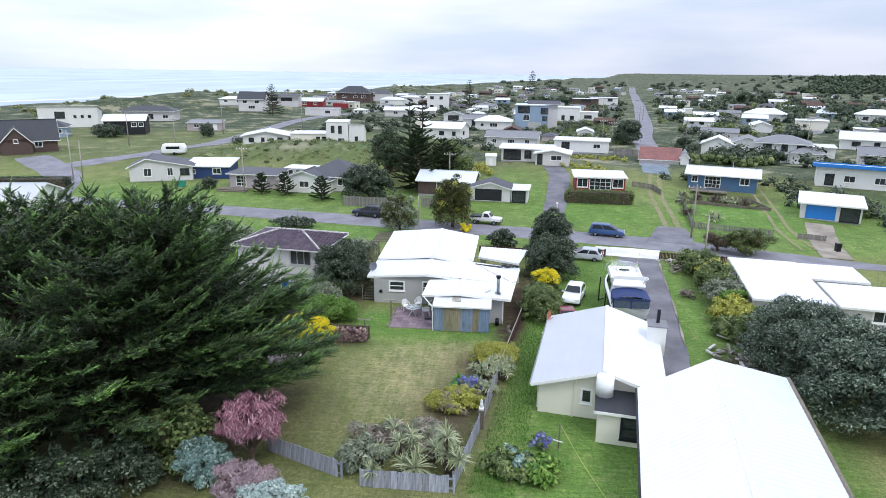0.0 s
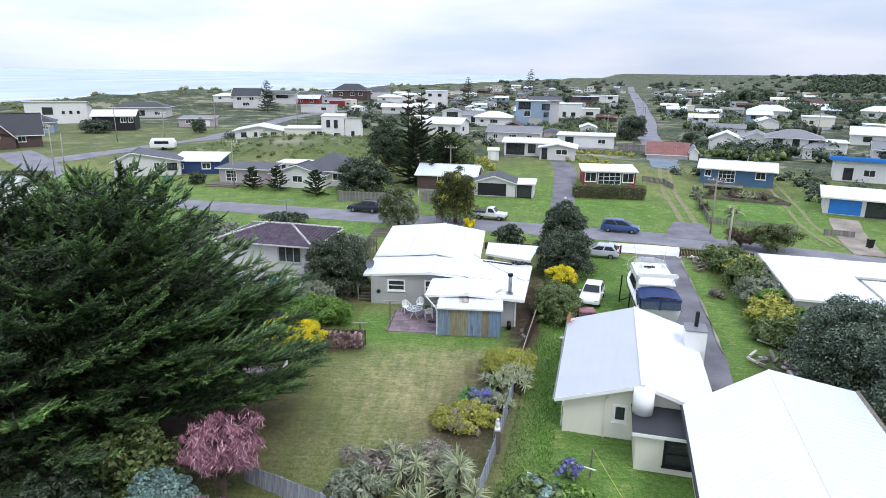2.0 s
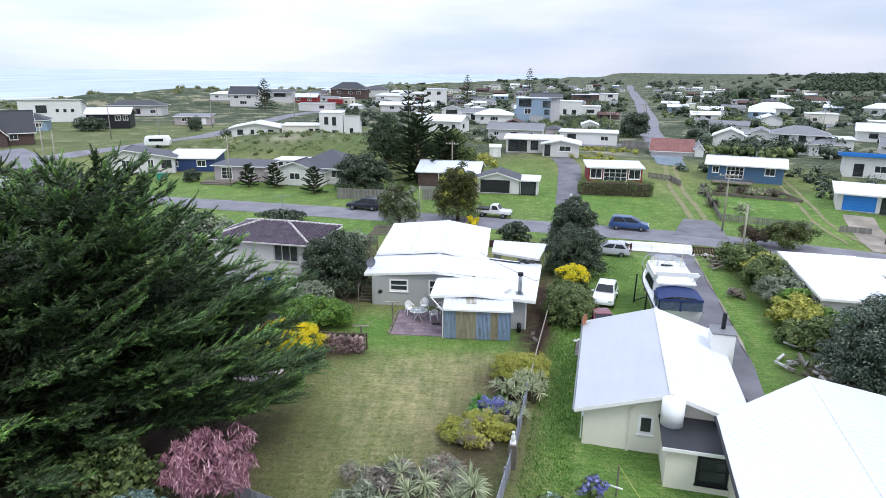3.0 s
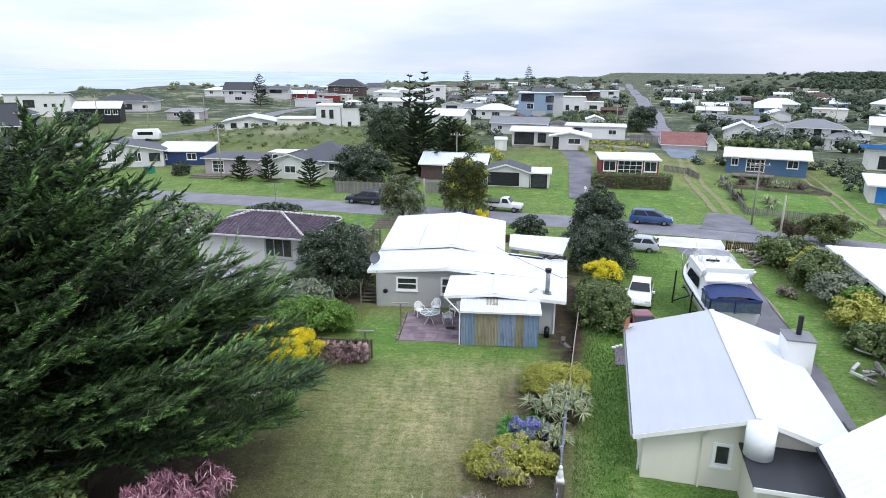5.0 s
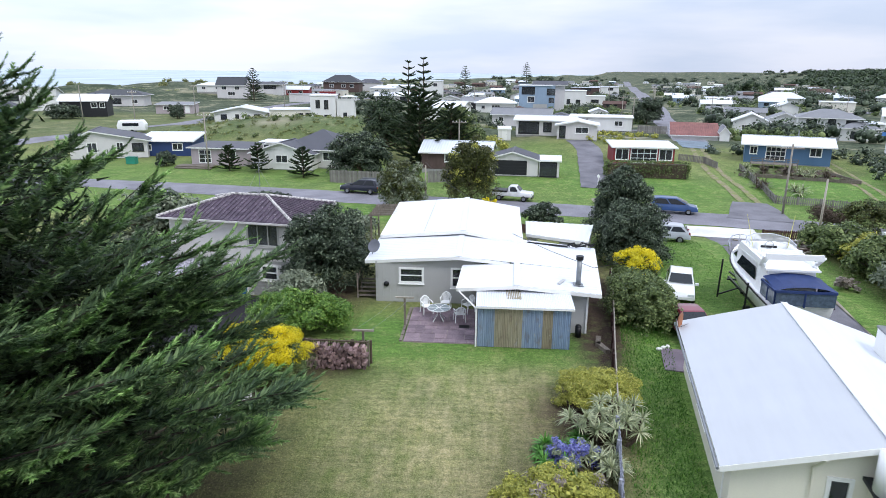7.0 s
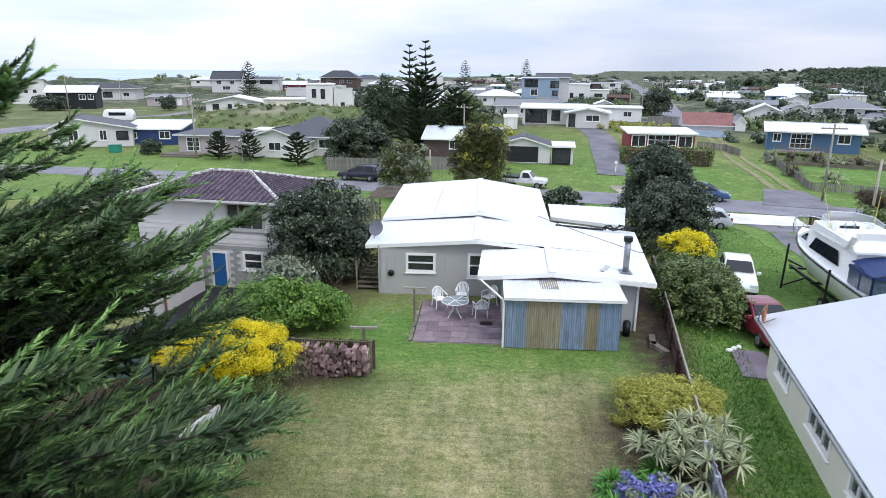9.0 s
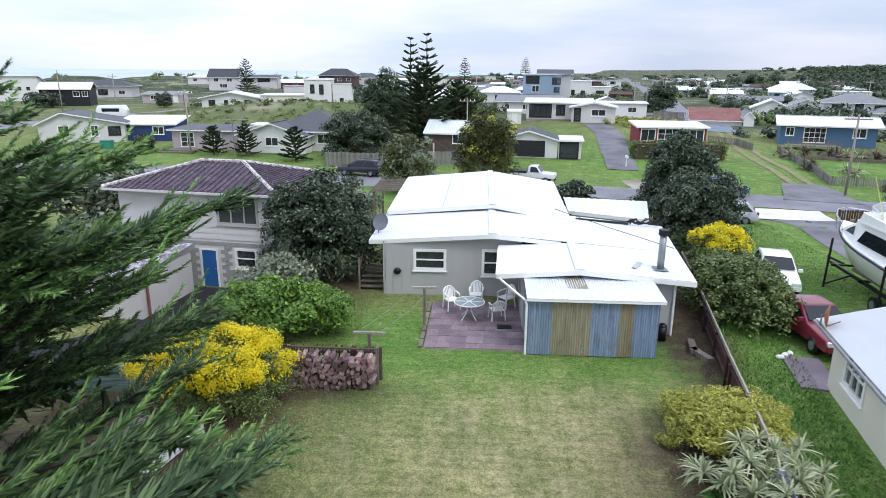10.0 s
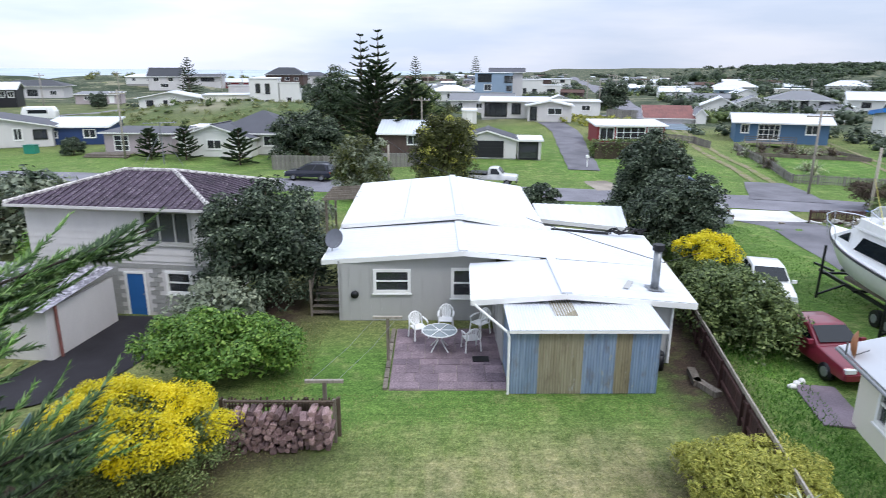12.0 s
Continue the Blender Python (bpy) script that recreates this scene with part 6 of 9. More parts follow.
house("white bungalow with a pale hipped roof", 8.8, 180, -4, 12.5, 9, 2.8, "hip", 1.8, 0.6, "white_wall", "white_roof", front=[("w", 6.5, 0.8, 2.6, 1.3, 2), ("w", 2.4, 0.9, 1.2, 1.1, 0)])
house("dark garage with grey roof", 1.8, 192, -4, 9, 7, 2.8, "gable_x", 1.2, 0.4, "pale_wall", "grey_roof", front=[("g", 5.5, 0, 4.4, 2.1, 0, "black_wall")], name="garage", category="garage")
house("long grey cottage with low grey roof", 14.8, 127.5, -8, 14, 8, 2.7, "gable_x", 1.3, 0.5, "pale_wall", "grey_roof", front=[("w", 2.2, 0.8, 1.2, 1.1, 1), ("w", 6.8, 0.8, 2.0, 1.1, 2), ("w", 11.2, 0.8, 1.3, 1.1, 1)])
house("light blue three-storey house with glass balconies", 22.0, 186, -6, 10.5, 9, 8.2, "flat", 0.2, 0.3, "lblue_wall", "pale_roof",
      front=[("k", 3, 5.4, 4.2, 2.3, 3), ("w", 4, 2.8, 2.2, 1.9, 1), ("k", 10.4, 5.2, 2.6, 2.0, 1), ("k", 10.6, 2.8, 1.6, 1.5, 0), ("g", 7, 0.05, 4.6, 2.2, 0, "grey_wall")])
house("grey upper storey with curved dark roof", 27.0, 189, -6, 10, 6, 8.6, "gable_x", 1.0, 0.9, "pale_wall", "dark_roof", front=[("k", 4, 7.0, 3, 1.2, 2)])
house("white cube house with flat roof", 39.6, 222, -8, 9, 8, 5.4, "flat", 0.2, 0.2, "white_wall", "white_roof", front=[("k", 2.4, 0.4, 1.2, 1.8, 0), ("k", 6, 0.6, 1.6, 1.4, 1)])
house("low white flat-roofed box wing", 48.6, 229, -8, 8, 6, 3.2, "flat", 0.2, 0.2, "white_wall", "white_roof", front=[("k", 4, 0.6, 3, 1.2, 1)])
house("long flat-roofed white studio", 32.8, 120, -10, 14, 8, 2.8, "flat", 0.2, 0.3, "white_wall", "white_roof", front=[("k", 3, 0.4, 2.0, 1.9, 1), ("w", 11, 0.9, 1.8, 1.1, 1)])
house("small white garden shed on grass", 9.2, 80, 0, 2.2, 2.4, 2.0, "mono", 0.25, 0.1, "white_wall", "white_roof", front=[("d", 1.1, 0, 0.8, 1.8)], name="shed", category="shed", base=0.05)
house("brown house with pale flat roof", 65, 370, 0, 16, 9, 4.6, "flat", 0.2, 0.5, "brick_wall", "pale_roof", front=[("k", 8, 2.6, 6, 1.5, 3)], lite=True)
house("white house with flat roof", 78.5, 382, 0, 17, 9, 4.4, "flat", 0.2, 0.5, "white_wall", "white_roof", front=[("k", 4, 2.2, 2, 1.5, 1), ("k", 12, 2.2, 3, 1.5, 1)], lite=True)
house("low shed with a broad rusty red roof", 48.9, 102.0, -14, 8.8, 9.0, 0.7, "mono", 1.9, 0.4, "pale_wall", "red_roof", "ribbed", name="shed", category="shed")
house("white boatshed gable beside the red roof", 53.9, 99.5, -14, 1.8, 7.5, 1.6, "gable_y", 1.0, 0.2, "white_wall", "grey_roof", name="shed", category="shed")
house("white cottage with steep front gable", 71.5, 131, -20, 8, 8, 2.9, "gable_y", 1.8, 0.5, "white_wall", "white_roof", front=[("w", 2.6, 0.8, 1.2, 1.1, 1), ("w", 5.6, 0.8, 1.0, 1.1, 0)])
house("white cottage with grey gable roof", 79.5, 131.5, -20, 11, 8.5, 2.9, "gable_y", 2.2, 0.6, "white_wall", "grey_roof", front=[("k", 3, 0.4, 2.2, 1.6, 1), ("g", 7.8, 0, 3.2, 2.1, 0, "black_wall")])
house("white two-storey house with grey hipped roof", 83, 117.5, -22, 12.0, 9, 4.8, "hip", 1.8, 0.6, "white_wall", "grey_roof", front=[("k", 2.6, 3.2, 2.0, 1.2, 1), ("k", 6.5, 2.9, 1.4, 1.7, 1), ("k", 10.2, 3.2, 2.0, 1.2, 1), ("k", 3.2, 0.5, 2.6, 1.6, 2)])
house("single-storey wing with grey roof", 86.8, 111.8, -22, 7, 6, 2.6, "hip", 1.5, 0.5, "white_wall", "grey_roof", front=[("k", 3, 0.5, 2, 1.4, 1)])
house("white house with pale flat roof", 96, 129, -20, 10, 8, 2.8, "flat", 0.2, 0.4, "white_wall", "pale_roof", front=[("k", 3, 0.7, 2, 1.2, 1), ("k", 7, 0.7, 2, 1.2, 1)])
house("long brick house with grey roof", 103, 108, -24, 11, 7, 2.5, "gable_x", 1.5, 0.5, "pale_wall", "grey_roof", front=[("k", 2.2, 0.7, 2, 1.1, 1), ("g", 5.6, 0, 2.6, 2.0, 0, "dark_trim"), ("k", 9.2, 0.7, 2, 1.1, 1)])
house("white beach house with bright blue roof edge", 80.5, 72.0, -24, 18, 9, 2.9, "mono_front", 0.9, 0.7, "white_wall", "pale_roof", "ribbed", trim="blue_trim", edge=0.62,
      front=[("k", 2.2, 0.1, 1.4, 2.0, 0), ("w", 5.4, 0.8, 1.8, 1.2, 1), ("w", 10.5, 0.8, 2.4, 1.2, 2), ("w", 15.5, 0.8, 1.6, 1.2, 1)])
house("cream plastered unit with flat roof", 130, 206, -20, 10.5, 8, 3.4, "flat", 0.2, 0.3, "cream_wall", "pale_roof", front=[("k", 3, 0.9, 1.2, 1.0, 0)])
house("white low house with broad pale roof", 132, 255, -20, 17, 10, 2.8, "hip", 2.4, 0.7, "white_wall", "pale_roof", front=[("k", 5, 0.7, 3, 1.3, 2)])
house("white bungalow with pale hip roof", 176, 248, -28, 15, 9, 3.0, "hip", 2.2, 0.6, "white_wall", "pale_roof", front=[("k", 4, 0.8, 2, 1.2, 1), ("k", 10, 0.8, 2, 1.2, 1)])
house("white house with pale blue iron roof", 116, 142, -26, 12, 9, 2.8, "gable_x", 1.8, 0.5, "white_wall", "pale_roof", front=[("k", 4, 0.8, 2, 1.2, 1), ("k", 9, 0.8, 1.4, 1.2, 1)])
house("pale garage with bright blue roller door", 61.2, 46.5, -24, 7.8, 8.0, 2.35, "mono", 0.35, 0.5, "pale_wall", "white_roof", "ribbed",
      front=[("g", 2.6, 0, 3.9, 2.05, 0, "blue_trim"), ("k", 6.3, 0.02, 2.4, 2.0, 0)], name="garage", category="garage", base=0.05)
house("pale plastered house with flat white roof", 36.24, 4.57, -9.4, 5.5, 11.7, 1.98, "flat", 0.1, 0.36, "pale_wall", "white_roof", "ribbed",
      front=[("w", 3.9, 0.8, 1.2, 0.9, 1)], left=[("w", 3.0, 0.7, 1.0, 0.9, 0), ("c", 7.8, 0.6, 1.7, 1.15, 1), ("c", 10.4, 0.5, 1.2, 1.3, 1)], base=0.1)
house("long flat-roofed wing of the plastered house", 45.9, -0.2, -9.4, 13.1, 5.6, 1.94, "flat", 0.1, 0.33, "pale_wall", "white_roof", "ribbed",
      front=[("w", 3, 0.8, 1.6, 1.0, 1), ("w", 9, 0.8, 1.6, 1.0, 1)], base=0.1)
house("low white-roofed shed behind the plastered house", 42.4, 7.4, -9.4, 4.6, 4.4, 1.75, "flat", 0.1, 0.25, "pale_wall", "white_roof", "ribbed", name="shed", category="shed")
TK = thing("water_tank", "black ribbed plastic water tank beside the plastered wall", "tank", pose(36.6, -4.0, zz(36.6, -4.0)))
part("barrel", Geo().tube((0, 0, 0), (0, 0, 1.55), 0.95, 0.95, 24), "black_plastic", TK)
for k in range(6):
    part("rib", Geo().tube((0, 0, 0.15 + 0.24 * k), (0, 0, 0.22 + 0.24 * k), 0.985, 0.985, 24), "black_plastic", TK)
part("lid", Geo().tube((0, 0, 1.55), (0, 0, 1.8), 0.95, 0.3, 24), "black_plastic", TK)
part("inlet_pipe", Geo().path_tube([(-0.3, 1.2, 1.9), (-0.3, 0.5, 1.95), (-0.25, 0.2, 1.7)], [0.05] * 3, 8), "white_plastic", TK, "white downpipe")
house("low house with a pale blue-grey iron roof", -66, 35, 10, 17, 9, 2.3, "gable_x", 1.6, 0.5, "white_wall", "blue_grey_roof", "ribbed")
house("half-hidden cottage with pale roof behind trees", 2.2, 57, -6, 9.5, 7, 2.2, "gable_x", 1.2, 0.4, "brick_wall", "pale_roof", "ribbed", front=[("w", 4, 0.8, 1.4, 1.1, 1), ("w", 7.5, 0.8, 1.4, 1.1, 1)])

# ---- roads, drives, tracks ----
ribbon("road", [(-96, 84), (-84, 74), (-76, 66), (-71, 58), (-66, 47.5)], 7.0, "road", "curving asphalt side street", "road", lift=0.045)
ribbon("road", [(-84, 74), (-75, 86), (-68, 106), (-67, 130), (-68.5, 165), (-69, 210), (-58, 262), (-40, 330)], 6.0, "road", "grey asphalt street toward the beach", "road", lift=0.06)
ribbon("road", [(45.5, 92), (52, 126), (57, 160), (66, 200), (86, 300), (112, 440), (148, 640), (190, 860)], (6.5, 7.5), "road", "long straight asphalt road through the settlement", "road", lift=0.05)
ribbon("road", [(52, 122), (40, 118), (26, 112.5)], 4.5, "road", "short grey asphalt side lane", "road", lift=0.07)
ribbon("road", [(96, 160), (140, 205), (190, 228), (260, 250)], 6.0, "road", "grey asphalt cross street between houses", "road", lift=0.06)
ribbon("track", [(43.2, 80), (44.4, 87), (46, 94)], 5.5, "blue_gravel", "blue-grey metalled turning patch", "track", lift=0.07)
ribbon("driveway", [(33.2, 28.5), (34.4, 32.5), (35.6, 37.5)], (6.2, 3.6), "drive", "asphalt apron off the street", "driveway", lift=0.06)
for off in (-0.85, 0.85):
    ribbon("track", [(35.7 + off, 37), (36.6 + off, 46), (38.4 + off, 60), (42.8 + off, 80)], 0.75, "rut", "worn wheel rut in grass", "track", lift=0.05)
    ribbon("track", [(49.8 + off, 27), (51.2 + off, 38.5), (55.4 + off, 57), (58.5 + off, 72)], 0.5, "rut", "worn wheel rut in grass", "track", lift=0.05)
ribbon("driveway", [(19.3, 42.8), (20.3, 50), (21.2, 58), (22.5, 70), (21.8, 77.5)], (3.3, 4.2), "drive", "sloping grey asphalt driveway", "driveway", lift=0.06)
ribbon("driveway", [(20.0, 33.4), (19.6, 36), (19.3, 38.2)], (3.4, 2.2), "gravel", "grassy gravel crossing beside the street", "driveway", lift=0.04)
ribbon("driveway", [(51.5, 23.5), (53.5, 31), (57.5, 41.5)], (3.4, 3.6), "gravel", "short gravel driveway to the garage", "driveway", lift=0.05)
ribbon("driveway", [(27.4, 21.4), (26.2, 12), (24.9, 2), (23.5, -8), (22.5, -13)], (4.2, 3.2), "drive", "long asphalt driveway beside the boat", "driveway", lift=0.03)
ribbon("driveway", [(22.8, 23.6), (27.2, 22.6), (30.4, 21.9)], (4.4, 5.6), "concrete", "pale new concrete crossing", "driveway", lift=0.055)
ribbon("kerb", [(29.2, 18.5), (28.1, 12), (26.75, 2), (25.3, -7)], 0.11, "gravel", "thin concrete edging along the driveway", "kerb", lift=0.09)
ribbon("driveway", [(-8.4, 2.9), (-8.6, 0.8), (-9.0, -1.6), (-10.2, -4.2), (-12.6, -6.4)], (3.8, 3.4), "slate_path", "damp dark concrete yard path", "driveway", lift=0.04)


# ---- fences ----
def fence(label, pts, height, mat, paling=0.1, gap=0.02, rails=2, cap=False, lean=0.02, seed=1, ragged=0.03, posts=2.2, name="fence", pointed=False):
    """Posts, rails and single palings along a line."""
    F = thing(name, label, "fence")
    rng = random.Random(seed)
    pal = Geo()
    if pointed:
        pal.prism([(-paling / 2, 0), (paling / 2, 0), (paling / 2, height - 0.07), (0, height), (-paling / 2, height - 0.07)], -0.011, 0.011)
    else:
        pal.box(-paling / 2, -0.011, 0, paling / 2, 0.011, height)
    me = pal.mesh("paling")
    me.materials.append(M[mat])
    for (ax, ay), (bx, by) in zip(pts, pts[1:]):
        a, b = Vector((ax, ay, 0)), Vector((bx, by, 0))
        L = (b - a).length
        ang = math.degrees(math.atan2(by - ay, bx - ax))
        d = (b - a) / L
        nrm = Vector((-d.y, d.x, 0))
        for k in range(int(L / posts) + 2):
            p = a + d * min(L, k * posts) + nrm * 0.06
            part("post", Geo().box(-0.05, -0.05, -0.3, 0.05, 0.05, height * 0.97), mat, F, m=pose(p.x, p.y, zz(p.x, p.y), 0, 0, ang))
        for r in range(rails):
            h = height * (0.25 + 0.55 * r / max(1, rails - 1))
            n = max(1, int(L / 4))
            for k in range(n):
                p, q = a + d * (L * k / n) + nrm * 0.035, a + d * (L * (k + 1) / n) + nrm * 0.035
                part("rail", Geo().beam((p.x, p.y, zz(p.x, p.y) + h), (q.x, q.y, zz(q.x, q.y) + h), 0.045, 0.08), mat, F)
        for k in range(int(L / (paling + gap))):
            p = a + d * ((k + 0.5) * (paling + gap))
            part("paling", me, mat, F, m=pose(p.x, p.y, zz(p.x, p.y) - 0.02 + rng.uniform(-ragged, ragged), rng.uniform(-1, 1), rng.uniform(-lean, lean) * 57, ang))
        if cap:
            n = max(1, int(L / 3))
            for k in range(n):
                p, q = a + d * (L * k / n), a + d * (L * (k + 1) / n)
                part("cap_rail", Geo().beam((p.x, p.y, zz(p.x, p.y) + height + 0.02), (q.x, q.y, zz(q.x, q.y) + height + 0.02), 0.05, 0.13), "pole", F, "bleached capping rail")
    return F


fence("weathered grey paling fence along the lawn", [(9.0, -25.7), (10.2, -19.5), (11.15, -13.6)], 1.05, "fence_grey", 0.15, 0.01, seed=2, ragged=0.05)
fence("dark stained paling fence with bleached capping", [(11.35, -12.4), (12.15, -7.6), (13.1, -2.2), (14.2, 4.5)], 0.95, "fence_dark", 0.15, 0.01, cap=True, seed=3)
solo("fence_brace", Geo().beam((11.42, -12.0, 0.12), (11.55, -11.2, 0.95), 0.04, 0.09), "pole", "pale timber brace on the dark fence", "brace")
fence("low blue-grey board fence behind the shrubs", [(-1.3, -23.4), (3.2, -25.4)], 1.0, "fence_grey", 0.3, 0.015, seed=4)
fence("low blue-grey board fence beside the gate", [(4.3, -25.9), (9.0, -26.0)], 1.0, "fence_grey", 0.3, 0.015, seed=5)
fence("dark brown picket fence with a scalloped top", [(29.6, 19.4), (36.2, 17.0)], 0.95, "fence_dark", 0.11, 0.04, seed=6, pointed=True)
fence("short dark brown picket fence", [(19.4, 20.9), (23.6, 20.4)], 0.95, "fence_dark", 0.11, 0.04, seed=7, pointed=True)
fence("grey paling fence across the street", [(-14.3, 47.3), (-5.2, 46.0)], 1.65, "fence", 0.15, 0.01, seed=8)
fence("grey paling fence beside trees", [(-1.2, 45.4), (6.0, 44.2)], 1.5, "fence", 0.15, 0.01, seed=9)
fence("rough grey picket fence below the blue house", [(38.4, 37.6), (43.5, 35.6), (48.0, 33.8)], 0.95, "fence", 0.12, 0.08, seed=10, ragged=0.08, pointed=True)
fence("grey paling fence up the track side", [(38.4, 37.6), (40.2, 48), (42.0, 58)], 0.9, "fence", 0.15, 0.03, seed=11)
fence("pale paling fence beside the studio", [(39.8, 112.5), (46.0, 111.0)], 1.7, "fence", 0.2, 0.02, seed=12)
fence("low weathered fence by the garage drive", [(51.0, 33.2), (54.0, 32.0)], 0.8, "fence", 0.14, 0.02, seed=13)
fence("low timber wall at the front of the lot", [(8.8, 20.6), (14.6, 19.8)], 0.8, "fence_dark", 0.2, 0.01, seed=14)
fence("stick paling fence behind the woodpile", [(-1.9, -8.15), (1.15, -8.1)], 1.15, "bark", 0.05, 0.04, seed=15, ragged=0.06)
fence("grey fence beside the cottage", [(35.0, 63.5), (38.3, 62.0), (38.8, 58.0)], 1.0, "fence", 0.15, 0.05, seed=16)


# ---- vehicles ----
CAR = {
    "suv": (4.6, 1.86, 1.68, [(0, 0.4), (0, 0.95), (0.04, 1.02), (0.72, 1.02), (0.97, 0.9), (1, 0.7), (1, 0.4)], [(0.02, 1.0), (0.07, 1.6), (0.2, 1.68), (0.5, 1.66), (0.75, 1.03)]),
    "hatch": (3.95, 1.68, 1.43, [(0, 0.35), (0, 0.8), (0.05, 0.9), (0.72, 0.92), (0.96, 0.75), (1, 0.55), (1, 0.35)], [(0.03, 0.88), (0.14, 1.36), (0.3, 1.43), (0.52, 1.42), (0.75, 0.92)]),
    "van": (4.6, 1.72, 1.66, [(0, 0.35), (0, 0.92), (0.05, 0.98), (0.78, 0.98), (0.97, 0.82), (1, 0.6), (1, 0.35)], [(0.02, 0.96), (0.07, 1.58), (0.2, 1.66), (0.55, 1.64), (0.83, 0.98)]),
    "sedan": (4.3, 1.68, 1.36, [(0, 0.35), (0, 0.85), (0.2, 0.9), (0.66, 0.9), (0.97, 0.76), (1, 0.55), (1, 0.35)], [(0.13, 0.88), (0.24, 1.32), (0.36, 1.36), (0.5, 1.35), (0.69, 0.9)]),
    "ute": (4.5, 1.75, 1.7, [(0, 0.55), (0, 1.02), (0.42, 1.04), (0.72, 1.05), (0.97, 0.98), (1, 0.8), (1, 0.55)], [(0.4, 1.03), (0.42, 1.64), (0.48, 1.7), (0.6, 1.69), (0.73, 1.05)]),
}


def soft_prism(outline, width, inset, bev):
    """A side outline drawn across, narrower at the top, with rounded edges."""
    zs = [z for _, z in outline]
    lo, hi = min(zs), max(zs)
    bm = bmesh.new()
    rows = []
    for s in (-1, 1):
        rows.append([bm.verts.new((x, s * (width / 2 - inset * (z - lo) / max(0.01, hi - lo)), z)) for x, z in outline])
    n = len(outline)
    bm.faces.new(rows[0])
    bm.faces.new(rows[1][::-1])
    for i in range(n):
        bm.faces.new((rows[0][(i + 1) % n], rows[0][i], rows[1][i], rows[1][(i + 1) % n]))
    bmesh.ops.recalc_face_normals(bm, faces=bm.faces)
    bmesh.ops.bevel(bm, geom=list(bm.edges), offset=bev, segments=2, affect="EDGES", profile=0.6)
    me = bpy.data.meshes.new("shell")
    bm.to_mesh(me)
    bm.free()
    me.polygons.foreach_set("use_smooth", [True] * len(me.polygons))
    return me


def car_paint(name, code):
    k = Mat(name, 0.28, 0.0, 0.5)
    c = lin(code)
    k.colour(k.ramp(k.noise(1.5, 4), [(0.3, shade(c, 0.86)), (0.7, c)]))
    k.b.inputs["Coat Weight"].default_value = 0.5
    return k.m


